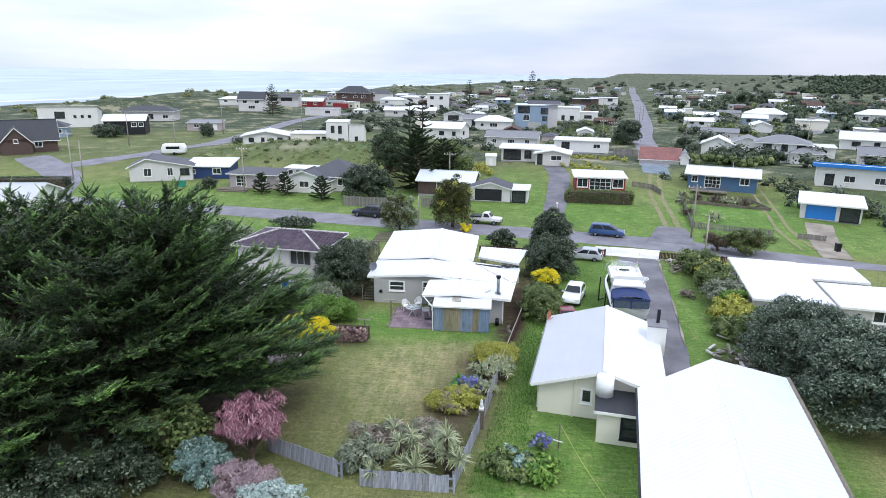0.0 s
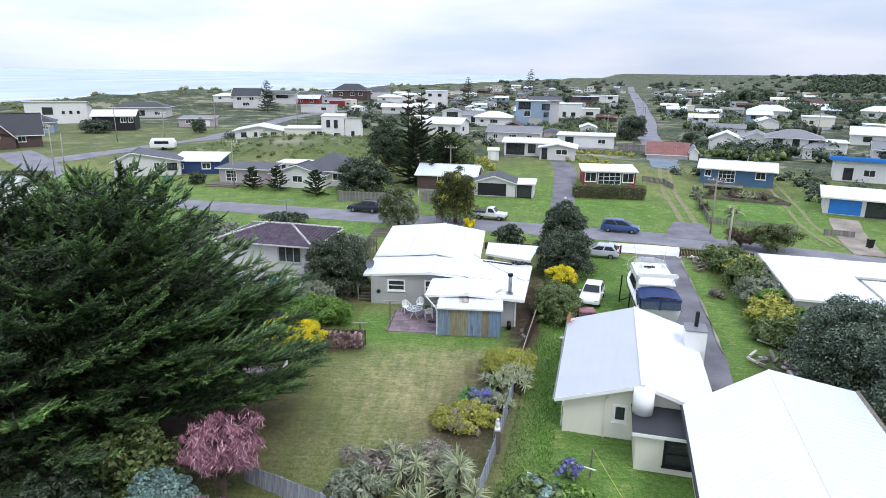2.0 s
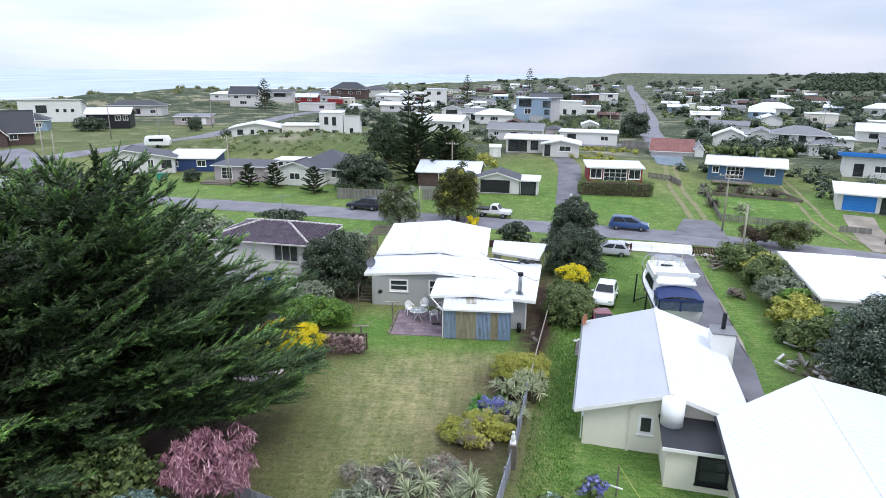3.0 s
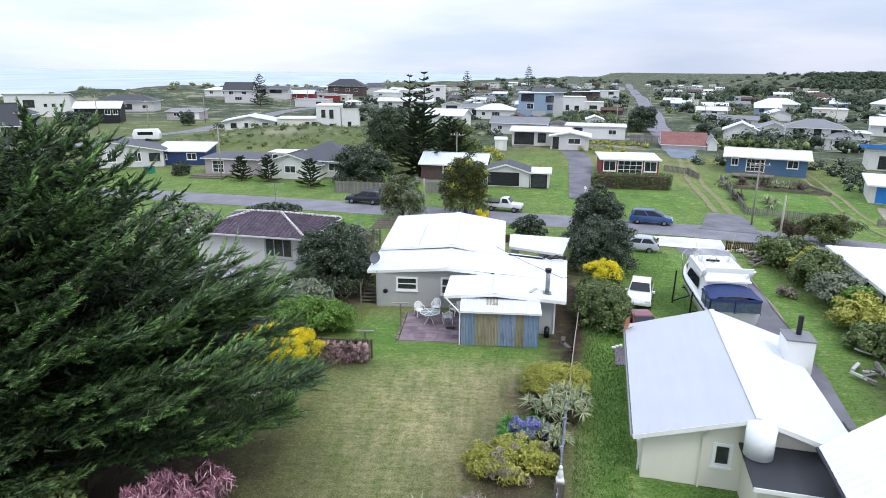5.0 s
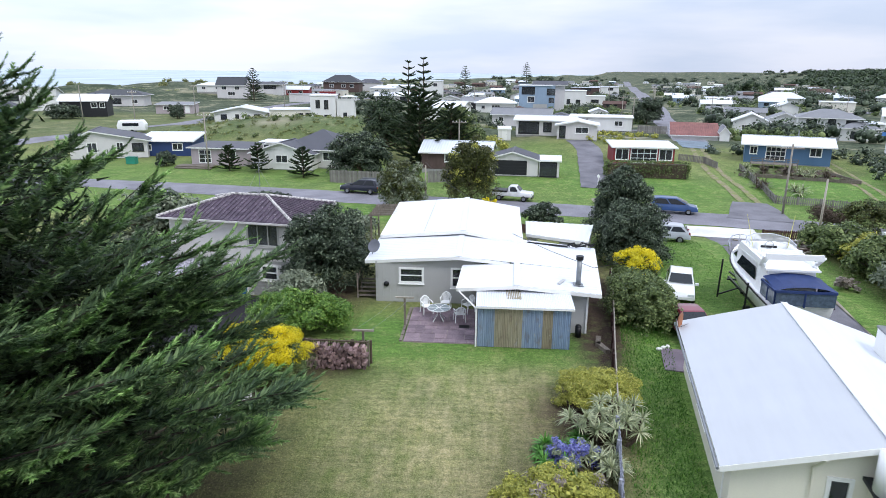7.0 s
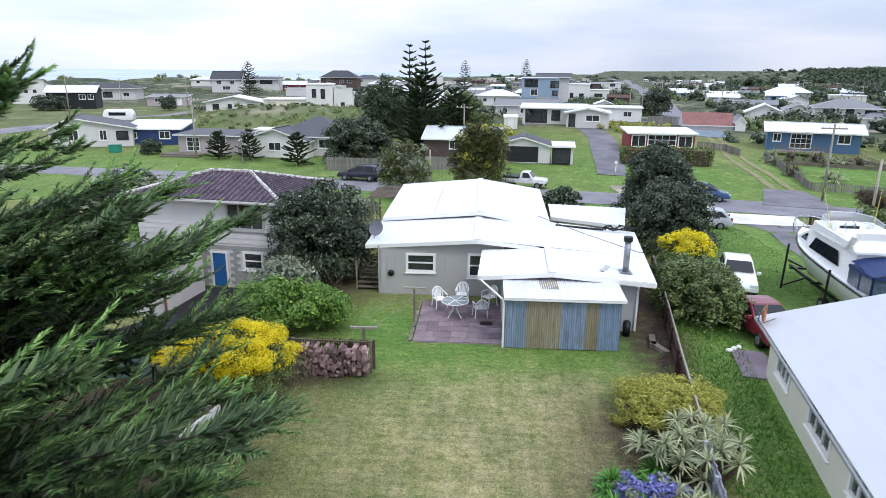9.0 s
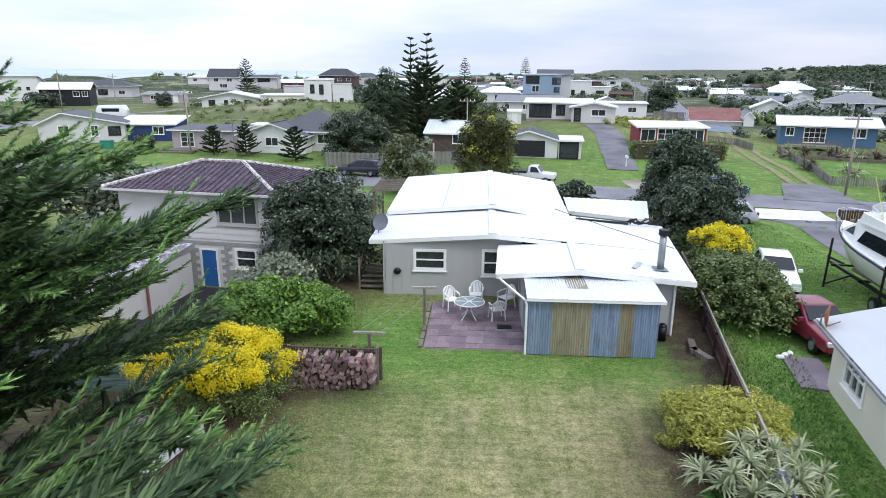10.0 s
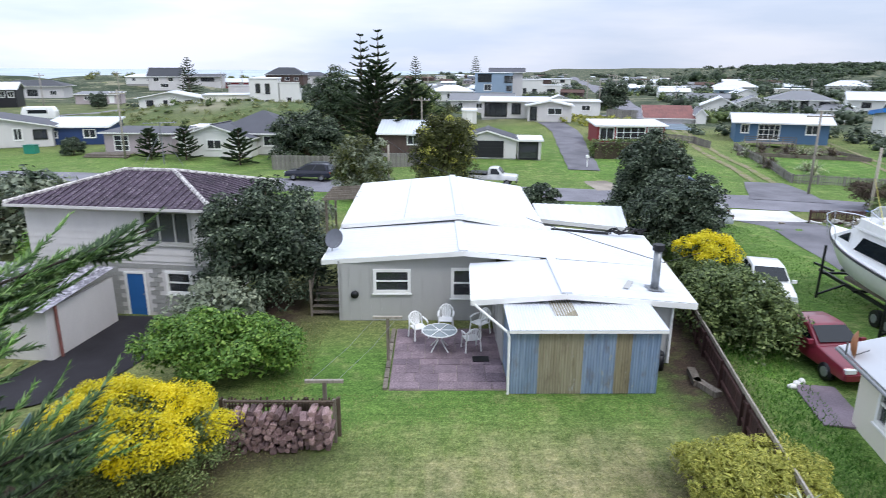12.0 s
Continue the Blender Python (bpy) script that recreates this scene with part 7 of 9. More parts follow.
def car(label, kind, x, y, turn, code, category="car", tray=False):
    L, W, H, low, cab = CAR[kind]
    C = thing("car" if kind != "ute" else "pickup", label, category, pose(x, y, zz(x, y) + 0.03, 0, 0, turn))
    mat = car_paint("car_paint_" + kind, code)
    X = lambda u: (u - 0.5) * L
    body = part("body", soft_prism([(X(u), z) for u, z in low], W, 0.06, 0.06), mat, C)
    cabin = part("cabin", soft_prism([(X(u), z - (0.04 if i in (0, len(cab) - 1) else 0)) for i, (u, z) in enumerate(cab)], W - 0.1, 0.17, 0.05), mat, C)
    # side glass, windscreen, rear glass
    belt, roof = cab[0][1], H
    wy = lambda z: (W - 0.1) / 2 - 0.17 * (z - belt + 0.04) / (H - belt + 0.04) + 0.008
    zt, zb = roof - 0.12, belt + 0.06
    for s in (-1, 1):
        u0, u1 = cab[0][0] + 0.06, cab[-1][0] - 0.06
        t0, t1 = cab[1][0] + 0.05, cab[3][0] - 0.01
        m0, m1 = (u0 + u1) / 2 - 0.012, (u0 + u1) / 2 + 0.012
        panes = [((u0, t0), (m0, (t0 + t1) / 2 - 0.012)), ((m1, (t0 + t1) / 2 + 0.012), (u1, t1))] if kind != "ute" else [((u0, t0), (u1, t1))]
        for (b0, c0), (b1, c1) in panes:
            part("side_window", Geo().add([(X(b0), s * wy(zb), zb), (X(b1), s * wy(zb), zb), (X(c1), s * wy(zt), zt), (X(c0), s * wy(zt), zt)], [(0, 1, 2, 3) if s < 0 else (3, 2, 1, 0)]), "car_glass", C)
    fx0, fz0, fx1, fz1 = X(cab[-1][0]), cab[-1][1], X(cab[3][0]), cab[3][1]
    rx0, rz0, rx1, rz1 = X(cab[0][0]), cab[0][1], X(cab[1][0]), cab[1][1]
    for nm, (ax, az, bx, bz), o in (("windscreen", (fx0, fz0, fx1, fz1), 0.03), ("rear_window", (rx0, rz0, rx1, rz1), -0.03)):
        pa, pb = Vector((ax, 0, az)).lerp(Vector((bx, 0, bz)), 0.14), Vector((ax, 0, az)).lerp(Vector((bx, 0, bz)), 0.88)
        nn = Vector((bz - az, 0, ax - bx)).normalized() * 0.035 * (1 if o > 0 else 1)
        if (nn.x > 0) != (o > 0):
            nn = -nn
        part(nm, Geo().add([pa + nn + Vector((0, -wy(pa.z) + 0.09, 0)), pa + nn + Vector((0, wy(pa.z) - 0.09, 0)), pb + nn + Vector((0, wy(pb.z) - 0.08, 0)), pb + nn + Vector((0, -wy(pb.z) + 0.08, 0))],
                           [(0, 1, 2, 3) if o > 0 else (3, 2, 1, 0)]), "car_glass", C)
    r = 0.33 if kind in ("suv", "ute") else 0.29
    for u in (0.19, 0.81):
        for s in (-1, 1):
            w = part("wheel", Geo().tube((X(u), s * (W / 2 - 0.17), r), (X(u), s * (W / 2 + 0.015), r), r, r, 18), "black_plastic", C, "", True)
            part("rim", Geo().tube((X(u), s * (W / 2 - 0.02), r), (X(u), s * (W / 2 + 0.022), r), r * 0.62, r * 0.58, 14), "steel", w)
    for s in (-1, 1):
        part("headlight", Geo().box(X(0.965), s * (W / 2 - 0.24) - 0.17, low[4][1] - 0.18, X(1) + 0.012, s * (W / 2 - 0.24) + 0.17, low[4][1] - 0.05), "lamp_glass", C)
        part("tail_light", Geo().box(X(0) - 0.012, s * (W / 2 - 0.14) - 0.09, 0.68, X(0.03), s * (W / 2 - 0.14) + 0.09, 0.9), "tail_red", C)
        part("mirror", Geo().box(X(cab[-1][0] - 0.06) - 0.06, s * (W / 2 + 0.06) - 0.09, belt + 0.03, X(cab[-1][0] - 0.06) + 0.06, s * (W / 2 + 0.06) + 0.09, belt + 0.16), mat, C)
    part("bumper", Geo().box(X(0.985), -W / 2 + 0.08, 0.36, X(1) + 0.05, W / 2 - 0.08, 0.54), "black_plastic" if kind in ("suv", "ute") else mat, C)
    part("bumper", Geo().box(X(0) - 0.05, -W / 2 + 0.08, 0.38, X(0.015), W / 2 - 0.08, 0.56), "black_plastic" if kind in ("suv", "ute") else mat, C)
    part("plate", Geo().box(X(1) + 0.045, -0.18, 0.42, X(1) + 0.06, 0.18, 0.52), "white_plastic", C)
    if kind == "suv":
        for s in (-1, 1):
            part("roof_rail", Geo().beam((X(0.14), s * 0.62, H + 0.02), (X(0.5), s * 0.62, H + 0.01), 0.04, 0.04), "steel", C)
    if kind == "ute":
        part("tray", Geo().box(X(0.01), -W / 2 + 0.02, 1.0, X(0.39), W / 2 - 0.02, 1.16), "black_plastic", C)
    return C


M["car_glass"] = plain("tinted_car_glass", "#1b2126", 0.06)
M["lamp_glass"] = plain("lamp_glass", "#d7dde0", 0.1)
M["tail_red"] = plain("tail_lamp", "#8d1d1d", 0.2)
car("black estate car parked on the grass verge", "suv", -8.4, 38.5, 169, "#161a2e")
car("white off-road pickup parked on the verge", "ute", 9.2, 36.2, -14, "#e9ebec", "pickup")
car("dark blue people carrier parked at the roadside", "van", 25.5, 31.3, -12, "#2c4d80")
car("silver hatchback parked on grass by the picket fence", "hatch", 20.6, 16.6, 168, "#b9bdc6")
car("small white hatchback parked on the grass", "hatch", 17.95, 2.7, -106, "#eef0f0")
car("faded dark red sedan beside the cream house", "sedan", 16.7, -3.6, -86, "#7a2436")


def boat():
    B = thing("boat", "white cabin cruiser with blue canvas cover on stands", "boat", pose(21.75, 0.1, 0.05, 0, 0, -3))
    # hull, lofted from stern to bow
    st = []
    for k in range(13):
        u = k / 12
        y = -4.5 + 9.6 * u
        half = 1.5 * (1 - max(0, (u - 0.45) / 0.55) ** 2.4)
        keel = 0.75 + 1.15 * max(0, (u - 0.62) / 0.38) ** 2
        sheer = 2.0 + 0.55 * u ** 1.6
        chine = keel + (sheer - keel) * 0.33
        hc = half * (0.86 - 0.35 * u ** 2)
        st.append([(-half, y, sheer), (-hc, y, chine), (0, y, keel), (hc, y, chine), (half, y, sheer)])
    g = Geo()
    g.v = [p for s in st for p in s]
    for k in range(12):
        for j in range(4):
            a = k * 5 + j
            g.f.append((a, a + 1, a + 6, a + 5))
    g.f.append((0, 4, 3, 2, 1))
    hull = part("hull", g, "gelcoat", B, "white glass-fibre hull", True)
    dk = Geo()
    dk.v = [p for s in st for p in ((s[0][0], s[0][1], s[0][2] + 0.02), (s[4][0], s[4][1], s[4][2] + 0.02))]
    dk.f = [(2 * k, 2 * k + 1, 2 * k + 3, 2 * k + 2) for k in range(12)]
    part("deck", dk, "gelcoat", B)
    for s in (-1, 1):
        pts = [(s * (abs(q[0][0]) + 0.03), q[0][1], q[0][2] - 0.05) for q in st[:-1]] + [(0, st[-1][0][1] + 0.03, st[-1][0][2] - 0.05)]
        part("rubbing_strip", Geo().path_tube(pts, [0.04] * len(pts), 6), "black_plastic", hull)
    # cabin with raking front
    cab = [(-1.36, 2.0), (1.36, 2.0), (1.14, 3.3), (-1.14, 3.3)]
    c = Geo()
    c.v = [(x, -2.9, z) for x, z in cab] + [(x * 0.96, 1.5, z + 0.02) for x, z in cab] + [(-0.8, 3.7, 2.42), (0.8, 3.7, 2.42)]
    c.f = [(0, 1, 2, 3), (0, 3, 7, 4), (1, 5, 6, 2), (3, 2, 6, 7), (7, 6, 9, 8), (4, 7, 8), (5, 9, 6)]
    cabin = part("cabin", c, "gelcoat", B)
    for s in (-1, 1):
        part("cabin_window", Geo().add([(s * 1.345, -1.9, 2.45), (s * 1.31, 1.1, 2.5), (s * 1.19, 0.8, 3.05), (s * 1.245, -1.5, 3.05)], [(0, 1, 2, 3) if s > 0 else (3, 2, 1, 0)]), "car_glass", cabin)
        part("side_deck_window", Geo().add([(s * 1.16, 1.75, 2.62), (s * 0.95, 2.9, 2.56), (s * 0.99, 2.35, 2.86), (s * 1.1, 1.8, 3.02)], [(0, 1, 2, 3) if s > 0 else (3, 2, 1, 0)]), "car_glass", cabin)
    part("hatch", Geo().box(-0.3, 2.3, 2.95, 0.3, 2.75, 3.0, pose(0, 0.35, -0.02, -6)), "black_plastic", B, "dark hatch on the cabin front")
    # flybridge: floor, coaming, seats, clear screen, white arch
    part("flybridge_floor", Geo().box(-1.3, -3.1, 3.32, 1.3, 1.35, 3.42), "gelcoat", B)
    for s in (-1, 1):
        part("flybridge_side", Geo().prism([(-2.9, 3.42), (1.2, 3.42), (1.0, 3.78), (-2.4, 3.66)], -0.05, 0.05, pose(s * 1.24, 0, 0, 0, 0, 90)), "gelcoat", B)
    part("flybridge_front", Geo().box(-1.2, 1.05, 3.42, 1.2, 1.2, 3.78), "gelcoat", B)
    rim = [(-1.2, -0.2, 3.95), (-1.12, 0.75, 4.12), (-0.5, 1.3, 4.2), (0.5, 1.3, 4.2), (1.12, 0.75, 4.12), (1.2, -0.2, 3.95)]
    scr = Geo()
    scr.v = [q for a in rim for q in ((a[0], a[1], 3.74), a)]
    scr.f = [(2 * k, 2 * k + 2, 2 * k + 3, 2 * k + 1) for k in range(5)]
    part("flybridge_screen", scr, "clear_screen", B, "clear curved flybridge screen")
    part("screen_rim", Geo().path_tube(rim, [0.02] * 6, 6), "chrome", B)
    part("seat", Geo().box(-1.0, -1.3, 3.42, 1.0, -0.75, 3.7), "gelcoat", B)
    part("seat_back", Geo().box(-1.0, -1.42, 3.42, 1.0, -1.3, 3.98), "gelcoat", B)
    part("console", Geo().box(-0.5, 0.4, 3.42, 0.5, 0.95, 3.85), "gelcoat", B)
    part("helm_wheel", Geo().path_tube([(0.22 * math.cos(a), 0.36, 3.78 + 0.22 * math.sin(a)) for a in [k * math.pi / 6 for k in range(13)]], [0.02] * 13, 6), "steel", B)
    part("instrument_panel", Geo().box(-0.42, 0.37, 3.62, 0.42, 0.4, 3.74), "black_plastic", B)
    for s in (-1, 1):
        part("arch_leg", Geo().beam((s * 1.28, -2.3, 3.4), (s * 1.34, -3.0, 4.05), 0.28, 0.1), "gelcoat", B)
        part("antenna", Geo().tube((s * 0.9, 0.2, 3.7), (s * 1.25, 0.7, 5.4), 0.018, 0.01, 6), "yellow_rod", B)
    part("arch_top", Geo().beam((-1.36, -3.0, 4.05), (1.36, -3.0, 4.05), 0.12, 0.3), "gelcoat", B)
    # blue canvas shelter over the cockpit, with clear panels below its roof
    v = Geo()
    for k in range(7):
        a = k / 6 * 2 - 1
        for y, z0 in ((-4.75, 2.85), (-2.92, 3.0)):
            v.v.append((1.36 * a, y, z0 + 0.2 * (1 - abs(a) ** 2.5)))
    v.f = [(2 * k, 2 * k + 2, 2 * k + 3, 2 * k + 1) for k in range(6)]
    cover = part("canvas_roof", v, "blue_canvas", B, "worn navy canvas roof")
    for a, b in (((-1.38, -4.78), (1.38, -4.78)), ((-1.38, -4.78), (-1.38, -2.95)), ((1.38, -2.95), (1.38, -4.78))):
        A0, B0 = Vector((a[0], a[1], 0)), Vector((b[0], b[1], 0))
        nrm = Vector((0, 0, 1))
        part("side_curtain", Geo().slab(A0 + nrm * 2.1, B0 + nrm * 2.1, B0 + nrm * 2.82, A0 + nrm * 2.82, 0.015), "smoke_panel", cover, "clear vinyl side curtain")
        part("curtain_hem", Geo().beam(A0 + nrm * 2.82, B0 + nrm * 2.82, 0.12, 0.12), "blue_canvas", cover)
        for q in (A0, A0.lerp(B0, 0.5)):
            part("curtain_post", Geo().tube(q + nrm * 2.05, q + nrm * 2.84, 0.05, 0.05, 6), "blue_canvas", cover)
    # bow rail
    rail = [(-1.3, 2.6, 3.0), (-1.1, 3.6, 3.12), (-0.6, 4.6, 3.2), (0, 5.05, 3.22), (0.6, 4.6, 3.2), (1.1, 3.6, 3.12), (1.3, 2.6, 3.0)]
    part("bow_rail", Geo().path_tube(rail, [0.025] * 7, 6), "chrome", B)
    for p in rail:
        part("stanchion", Geo().tube((p[0] * 0.95, p[1] - 0.1, p[2] - 0.65), p, 0.018, 0.018, 6), "chrome", B)
    # trailer and stands
    T = thing("boat_trailer", "dark steel boat trailer with upright stands", "trailer", pose(21.75, 0.1, 0.0, 0, 0, -3))
    for s in (-1, 1):
        part("chassis_rail", Geo().beam((s * 0.7, -4.2, 0.6), (s * 0.5, 4.6, 0.6), 0.1, 0.14), "black_plastic", T)
        for y in (-2.0, 2.4):
            part("stand", Geo().tube((s * 1.72, y, 0.0), (s * 1.66, y, 2.35), 0.055, 0.055, 8), "black_plastic", T)
            part("stand_brace", Geo().beam((s * 1.72, y, 0.15), (s * 0.6, y, 0.6), 0.07, 0.07), "black_plastic", T)
        for y in (-1.6, -0.8):
            wh = part("wheel", Geo().tube((s * 1.0, y, 0.33), (s * 1.25, y, 0.33), 0.33, 0.33, 16), "black_plastic", T)
            part("rim", Geo().tube((s * 1.24, y, 0.33), (s * 1.27, y, 0.33), 0.18, 0.18, 12), "steel", wh)
    for y in (-3.8, -1.2, 1.5, 4.0):
        part("cross_member", Geo().beam((-0.75, y, 0.62), (0.75, y, 0.62), 0.1, 0.1), "black_plastic", T)
    part("drawbar", Geo().beam((0, 4.4, 0.6), (0, 6.0, 0.5), 0.1, 0.1), "black_plastic", T)
    part("keel_block", Geo().box(-0.3, -3, 0.66, 0.3, 3, 0.82), "post", T)


M["gelcoat"] = plain("white_gelcoat", "#f0f1f1", 0.22, 0.0, 0.04)
M["chrome"] = plain("polished_rail", "#c9ccd0", 0.2, 0.9)
SCR = Mat("clear_screen", 0.05, 0.0, 0.5)
SCR.colour((0.8, 0.84, 0.86, 1))
SCR.b.inputs["Alpha"].default_value = 0.35
M["clear_screen"] = SCR.m
M["smoke_panel"] = plain("clear_vinyl", "#4d5a6b", 0.12, 0.0, 0.3)
M["blue_canvas"] = paint("blue_canvas", "#25396a", 0.6, 0.25, 3.0)
M["yellow_rod"] = plain("yellow_rod", "#c9c46a", 0.5)
boat()


# ---- on the roof ----
solo("gutter", Geo().beam((8.84, 4.2, 2.62), (11.3, 3.85, 2.52), 0.12, 0.1), "dark_trim", "dark gutter along the back of the lower roof", "gutter")
hose = []
for k in range(40):
    a = k * 0.9
    hose.append((12.1 + 0.75 * math.cos(a * 0.37) + 0.1 * math.sin(k * 2.1), 3.95 + 0.16 * math.sin(a), 2.5 + 0.07 * (k % 4) + 0.03 * math.sin(k * 1.7)))
solo("hose_bundle", Geo().path_tube(hose, [0.035] * len(hose), 6), "black_plastic", "tangle of black pipe lying on the white roof", "hose")


# ---- back garden ----
def patio():
    rng = random.Random(8)
    P = thing("pavement", "patio of worn mauve-grey paving slabs", "patio", kind="structure")
    k = Mat("mauve_slab", 0.85)
    br, fi = k.noise(1.6, 5), k.noise(18, 5)
    c = k.ramp(br, [(0.3, lin("#5a4c54")), (0.7, lin("#8f7f86"))])
    c = k.mix(0.4, c, k.ramp(fi, [(0.35, lin("#544b50")), (0.7, lin("#b3a5aa"))]))
    k.colour(k.mix(1.0, c, k.ramp(k.rand(), [(0, (0.72, 0.7, 0.74)), (1, (1.2, 1.15, 1.15))]), "MULTIPLY"))
    k.bump(fi, 0.4, 0.008)
    part("bed", Geo().box(2.28, -5.62, -0.1, 5.94, -0.9, 0.025), "gravel", P)
    y = -5.6
    while y < -1.0:
        h = rng.choice((0.45, 0.6, 0.6))
        x = 2.3
        while x < 5.9:
            w = min(rng.choice((0.45, 0.6, 0.9, 0.75)), 5.93 - x)
            if w > 0.12:
                part("slab", Geo().box(x + 0.008, y + 0.008, 0.0, x + w - 0.008, min(y + h, -0.92) - 0.008, 0.05), k.m, P,
                     m=pose(0, 0, rng.uniform(-0.006, 0.008)))
            x += w
        y += h
    E = thing("garden_edging", "old timber edging beside the patio", "edging")
    for i in range(7):
        yy = -5.6 + i * 0.66
        part("sleeper", Geo().box(2.1, yy, 0.0, 2.24, yy + 0.62, 0.09 + 0.02 * (i % 3)), "post", E)


patio()


def plastic_chair():
    C = thing("garden_chair", "white moulded plastic garden armchair", "chair", group="chairs round the patio table")
    part("seat", Geo().box(-0.25, -0.24, 0.41, 0.25, 0.22, 0.44), "white_plastic", C)
    for sx in (-1, 1):
        for sy, top in ((-1, 0.64), (1, 0.42)):
            part("leg", Geo().path_tube([(sx * 0.28, sy * 0.27, 0.0), (sx * 0.25, sy * 0.22, 0.42), (sx * 0.27, sy * 0.22, top)], [0.028, 0.025, 0.02], 6), "white_plastic", C)
        part("armrest", Geo().path_tube([(sx * 0.27, -0.24, 0.62), (sx * 0.29, -0.05, 0.66), (sx * 0.27, 0.2, 0.68)], [0.03, 0.032, 0.03], 6), "white_plastic", C)
    back = part("backrest", Geo().path_tube([(-0.25, 0.22, 0.43), (-0.24, 0.3, 0.75), (-0.12, 0.34, 0.86), (0, 0.35, 0.89), (0.12, 0.34, 0.86), (0.24, 0.3, 0.75), (0.25, 0.22, 0.43)], [0.03] * 7, 6), "white_plastic", C)
    for i in range(6):
        x = -0.17 + i * 0.068
        part("slat", Geo().beam((x * 0.8, 0.23, 0.43), (x, 0.335, 0.86 - abs(x) * 0.35), 0.045, 0.012), "white_plastic", back)
    return C


chair = plastic_chair()
chair.matrix_world = pose(3.1, -1.75, 0.05, 0, 0, 28)
for x, y, r in ((4.1, -1.05, -4), (4.95, -2.75, 195), (5.35, -1.35, -48)):
    copy_thing(chair, pose(x, y, 0.05, 0, 0, r))


def patio_table():
    T = thing("patio_table", "round glass-topped patio table with white frame", "table", pose(3.85, -2.75, 0.05))
    k = Mat("frosted_glass", 0.25, 0.0, 0.5)
    k.colour(lin("#aab5b8"))
    k.b.inputs["Transmission Weight"].default_value = 0.35
    top = part("tabletop", Geo().tube((0, 0, 0.70), (0, 0, 0.712), 0.6, 0.6, 32), k.m, T, "frosted glass top")
    ring = [(0.6 * math.cos(2 * math.pi * i / 32), 0.6 * math.sin(2 * math.pi * i / 32), 0.7) for i in range(33)]
    part("rim", Geo().path_tube(ring, [0.022] * 33, 6), "white_plastic", top)
    for i in range(3):
        a = math.pi * i / 3
        part("rib", Geo().beam((0.6 * math.cos(a), 0.6 * math.sin(a), 0.715), (-0.6 * math.cos(a), -0.6 * math.sin(a), 0.715), 0.02, 0.03), "white_plastic", top)
    for i in range(4):
        a = math.pi / 4 + math.pi * i / 2
        part("leg", Geo().path_tube([(0.42 * math.cos(a), 0.42 * math.sin(a), 0), (0.08 * math.cos(a), 0.08 * math.sin(a), 0.35), (0.3 * math.cos(a), 0.3 * math.sin(a), 0.69)], [0.025] * 3, 6), "white_plastic", T)


patio_table()
solo("doormat", Geo().box(4.95, -3.75, 0.055, 5.5, -3.35, 0.075), "black_plastic", "dark rubber doormat on the patio slabs", "mat")


def clothes_line():
    C = thing("clothes_line", "timber T-post clothesline with thin wires", "clothesline")
    for (x, y, h, w) in ((2.15, -3.75, 1.62, 0.95), (0.8, -8.0, 1.55, 1.0)):
        part("post", Geo().box(x - 0.05, y - 0.05, -0.2, x + 0.05, y + 0.05, h), "post", C)
        part("crossbar", Geo().box(x - w / 2, y - 0.045, h - 0.02, x + w / 2, y + 0.045, h + 0.06), "pole", C)
    for s in (-0.35, 0.35):
        part("wire", Geo().path_tube([(2.15 + s, -3.75, 1.66), (1.5 + s, -5.9, 1.56), (0.8 + s, -8.0, 1.6)], [0.005] * 3, 5), "steel", C)


clothes_line()


def woodpile():
    W = thing("woodpile", "stack of split firewood logs against stakes", "woodpile", group="")
    rng = random.Random(21)
    k = Mat("cut_log", 0.85)
    ring = k.noise(14, 4)
    c = k.ramp(ring, [(0.32, lin("#3d3030")), (0.5, lin("#86706f")), (0.72, lin("#d3c4c0"))])
    k.colour(k.mix(1.0, c, k.ramp(k.rand(), [(0, (0.35, 0.31, 0.32)), (0.5, (0.95, 0.86, 0.88)), (1, (1.5, 1.4, 1.38))]), "MULTIPLY"))
    k.bump(ring, 0.4, 0.01)
    shapes = []
    for j in range(5):
        n = 8
        g = Geo()
        for y in (-0.22, 0.22):
            g.v += [((0.9 + 0.2 * math.sin(i * 2.3 + j)) * math.cos(2 * math.pi * i / n), y, (0.9 + 0.2 * math.cos(i * 1.7 + j)) * math.sin(2 * math.pi * i / n)) for i in range(n)]
        g.f = [tuple(range(n)), tuple(range(2 * n - 1, n - 1, -1))] + [((i + 1) % n, i, n + i, n + (i + 1) % n) for i in range(n)]
        me = g.mesh("log")
        me.materials.append(k.m)
        shapes.append(me)
    z = 0.1
    row = 0
    while z < 1.12:
        x = -1.65 + (0.08 if row % 2 else 0)
        while x < 1.0:
            r = rng.uniform(0.055, 0.115)
            if not (z > 0.95 and rng.random() < 0.4):
                part("log", rng.choice(shapes), k.m, W, m=pose(x + r, -8.62 + rng.uniform(-0.14, 0.12), z + rng.uniform(-0.02, 0.02), rng.uniform(-4, 4), rng.uniform(0, 360), rng.uniform(-7, 7)) @ Matrix.Diagonal((r, 1, r, 1)))
            x += 2 * r * 0.98
        z += 0.135
        row += 1
    for x in (-1.7, 1.1):
        part("stake", Geo().box(x - 0.04, -8.42, 0, x + 0.04, -8.34, 1.25), "post", W)
    part("top_rail", Geo().beam((-1.7, -8.38, 1.2), (1.1, -8.38, 1.18), 0.09, 0.04), "bark", W)


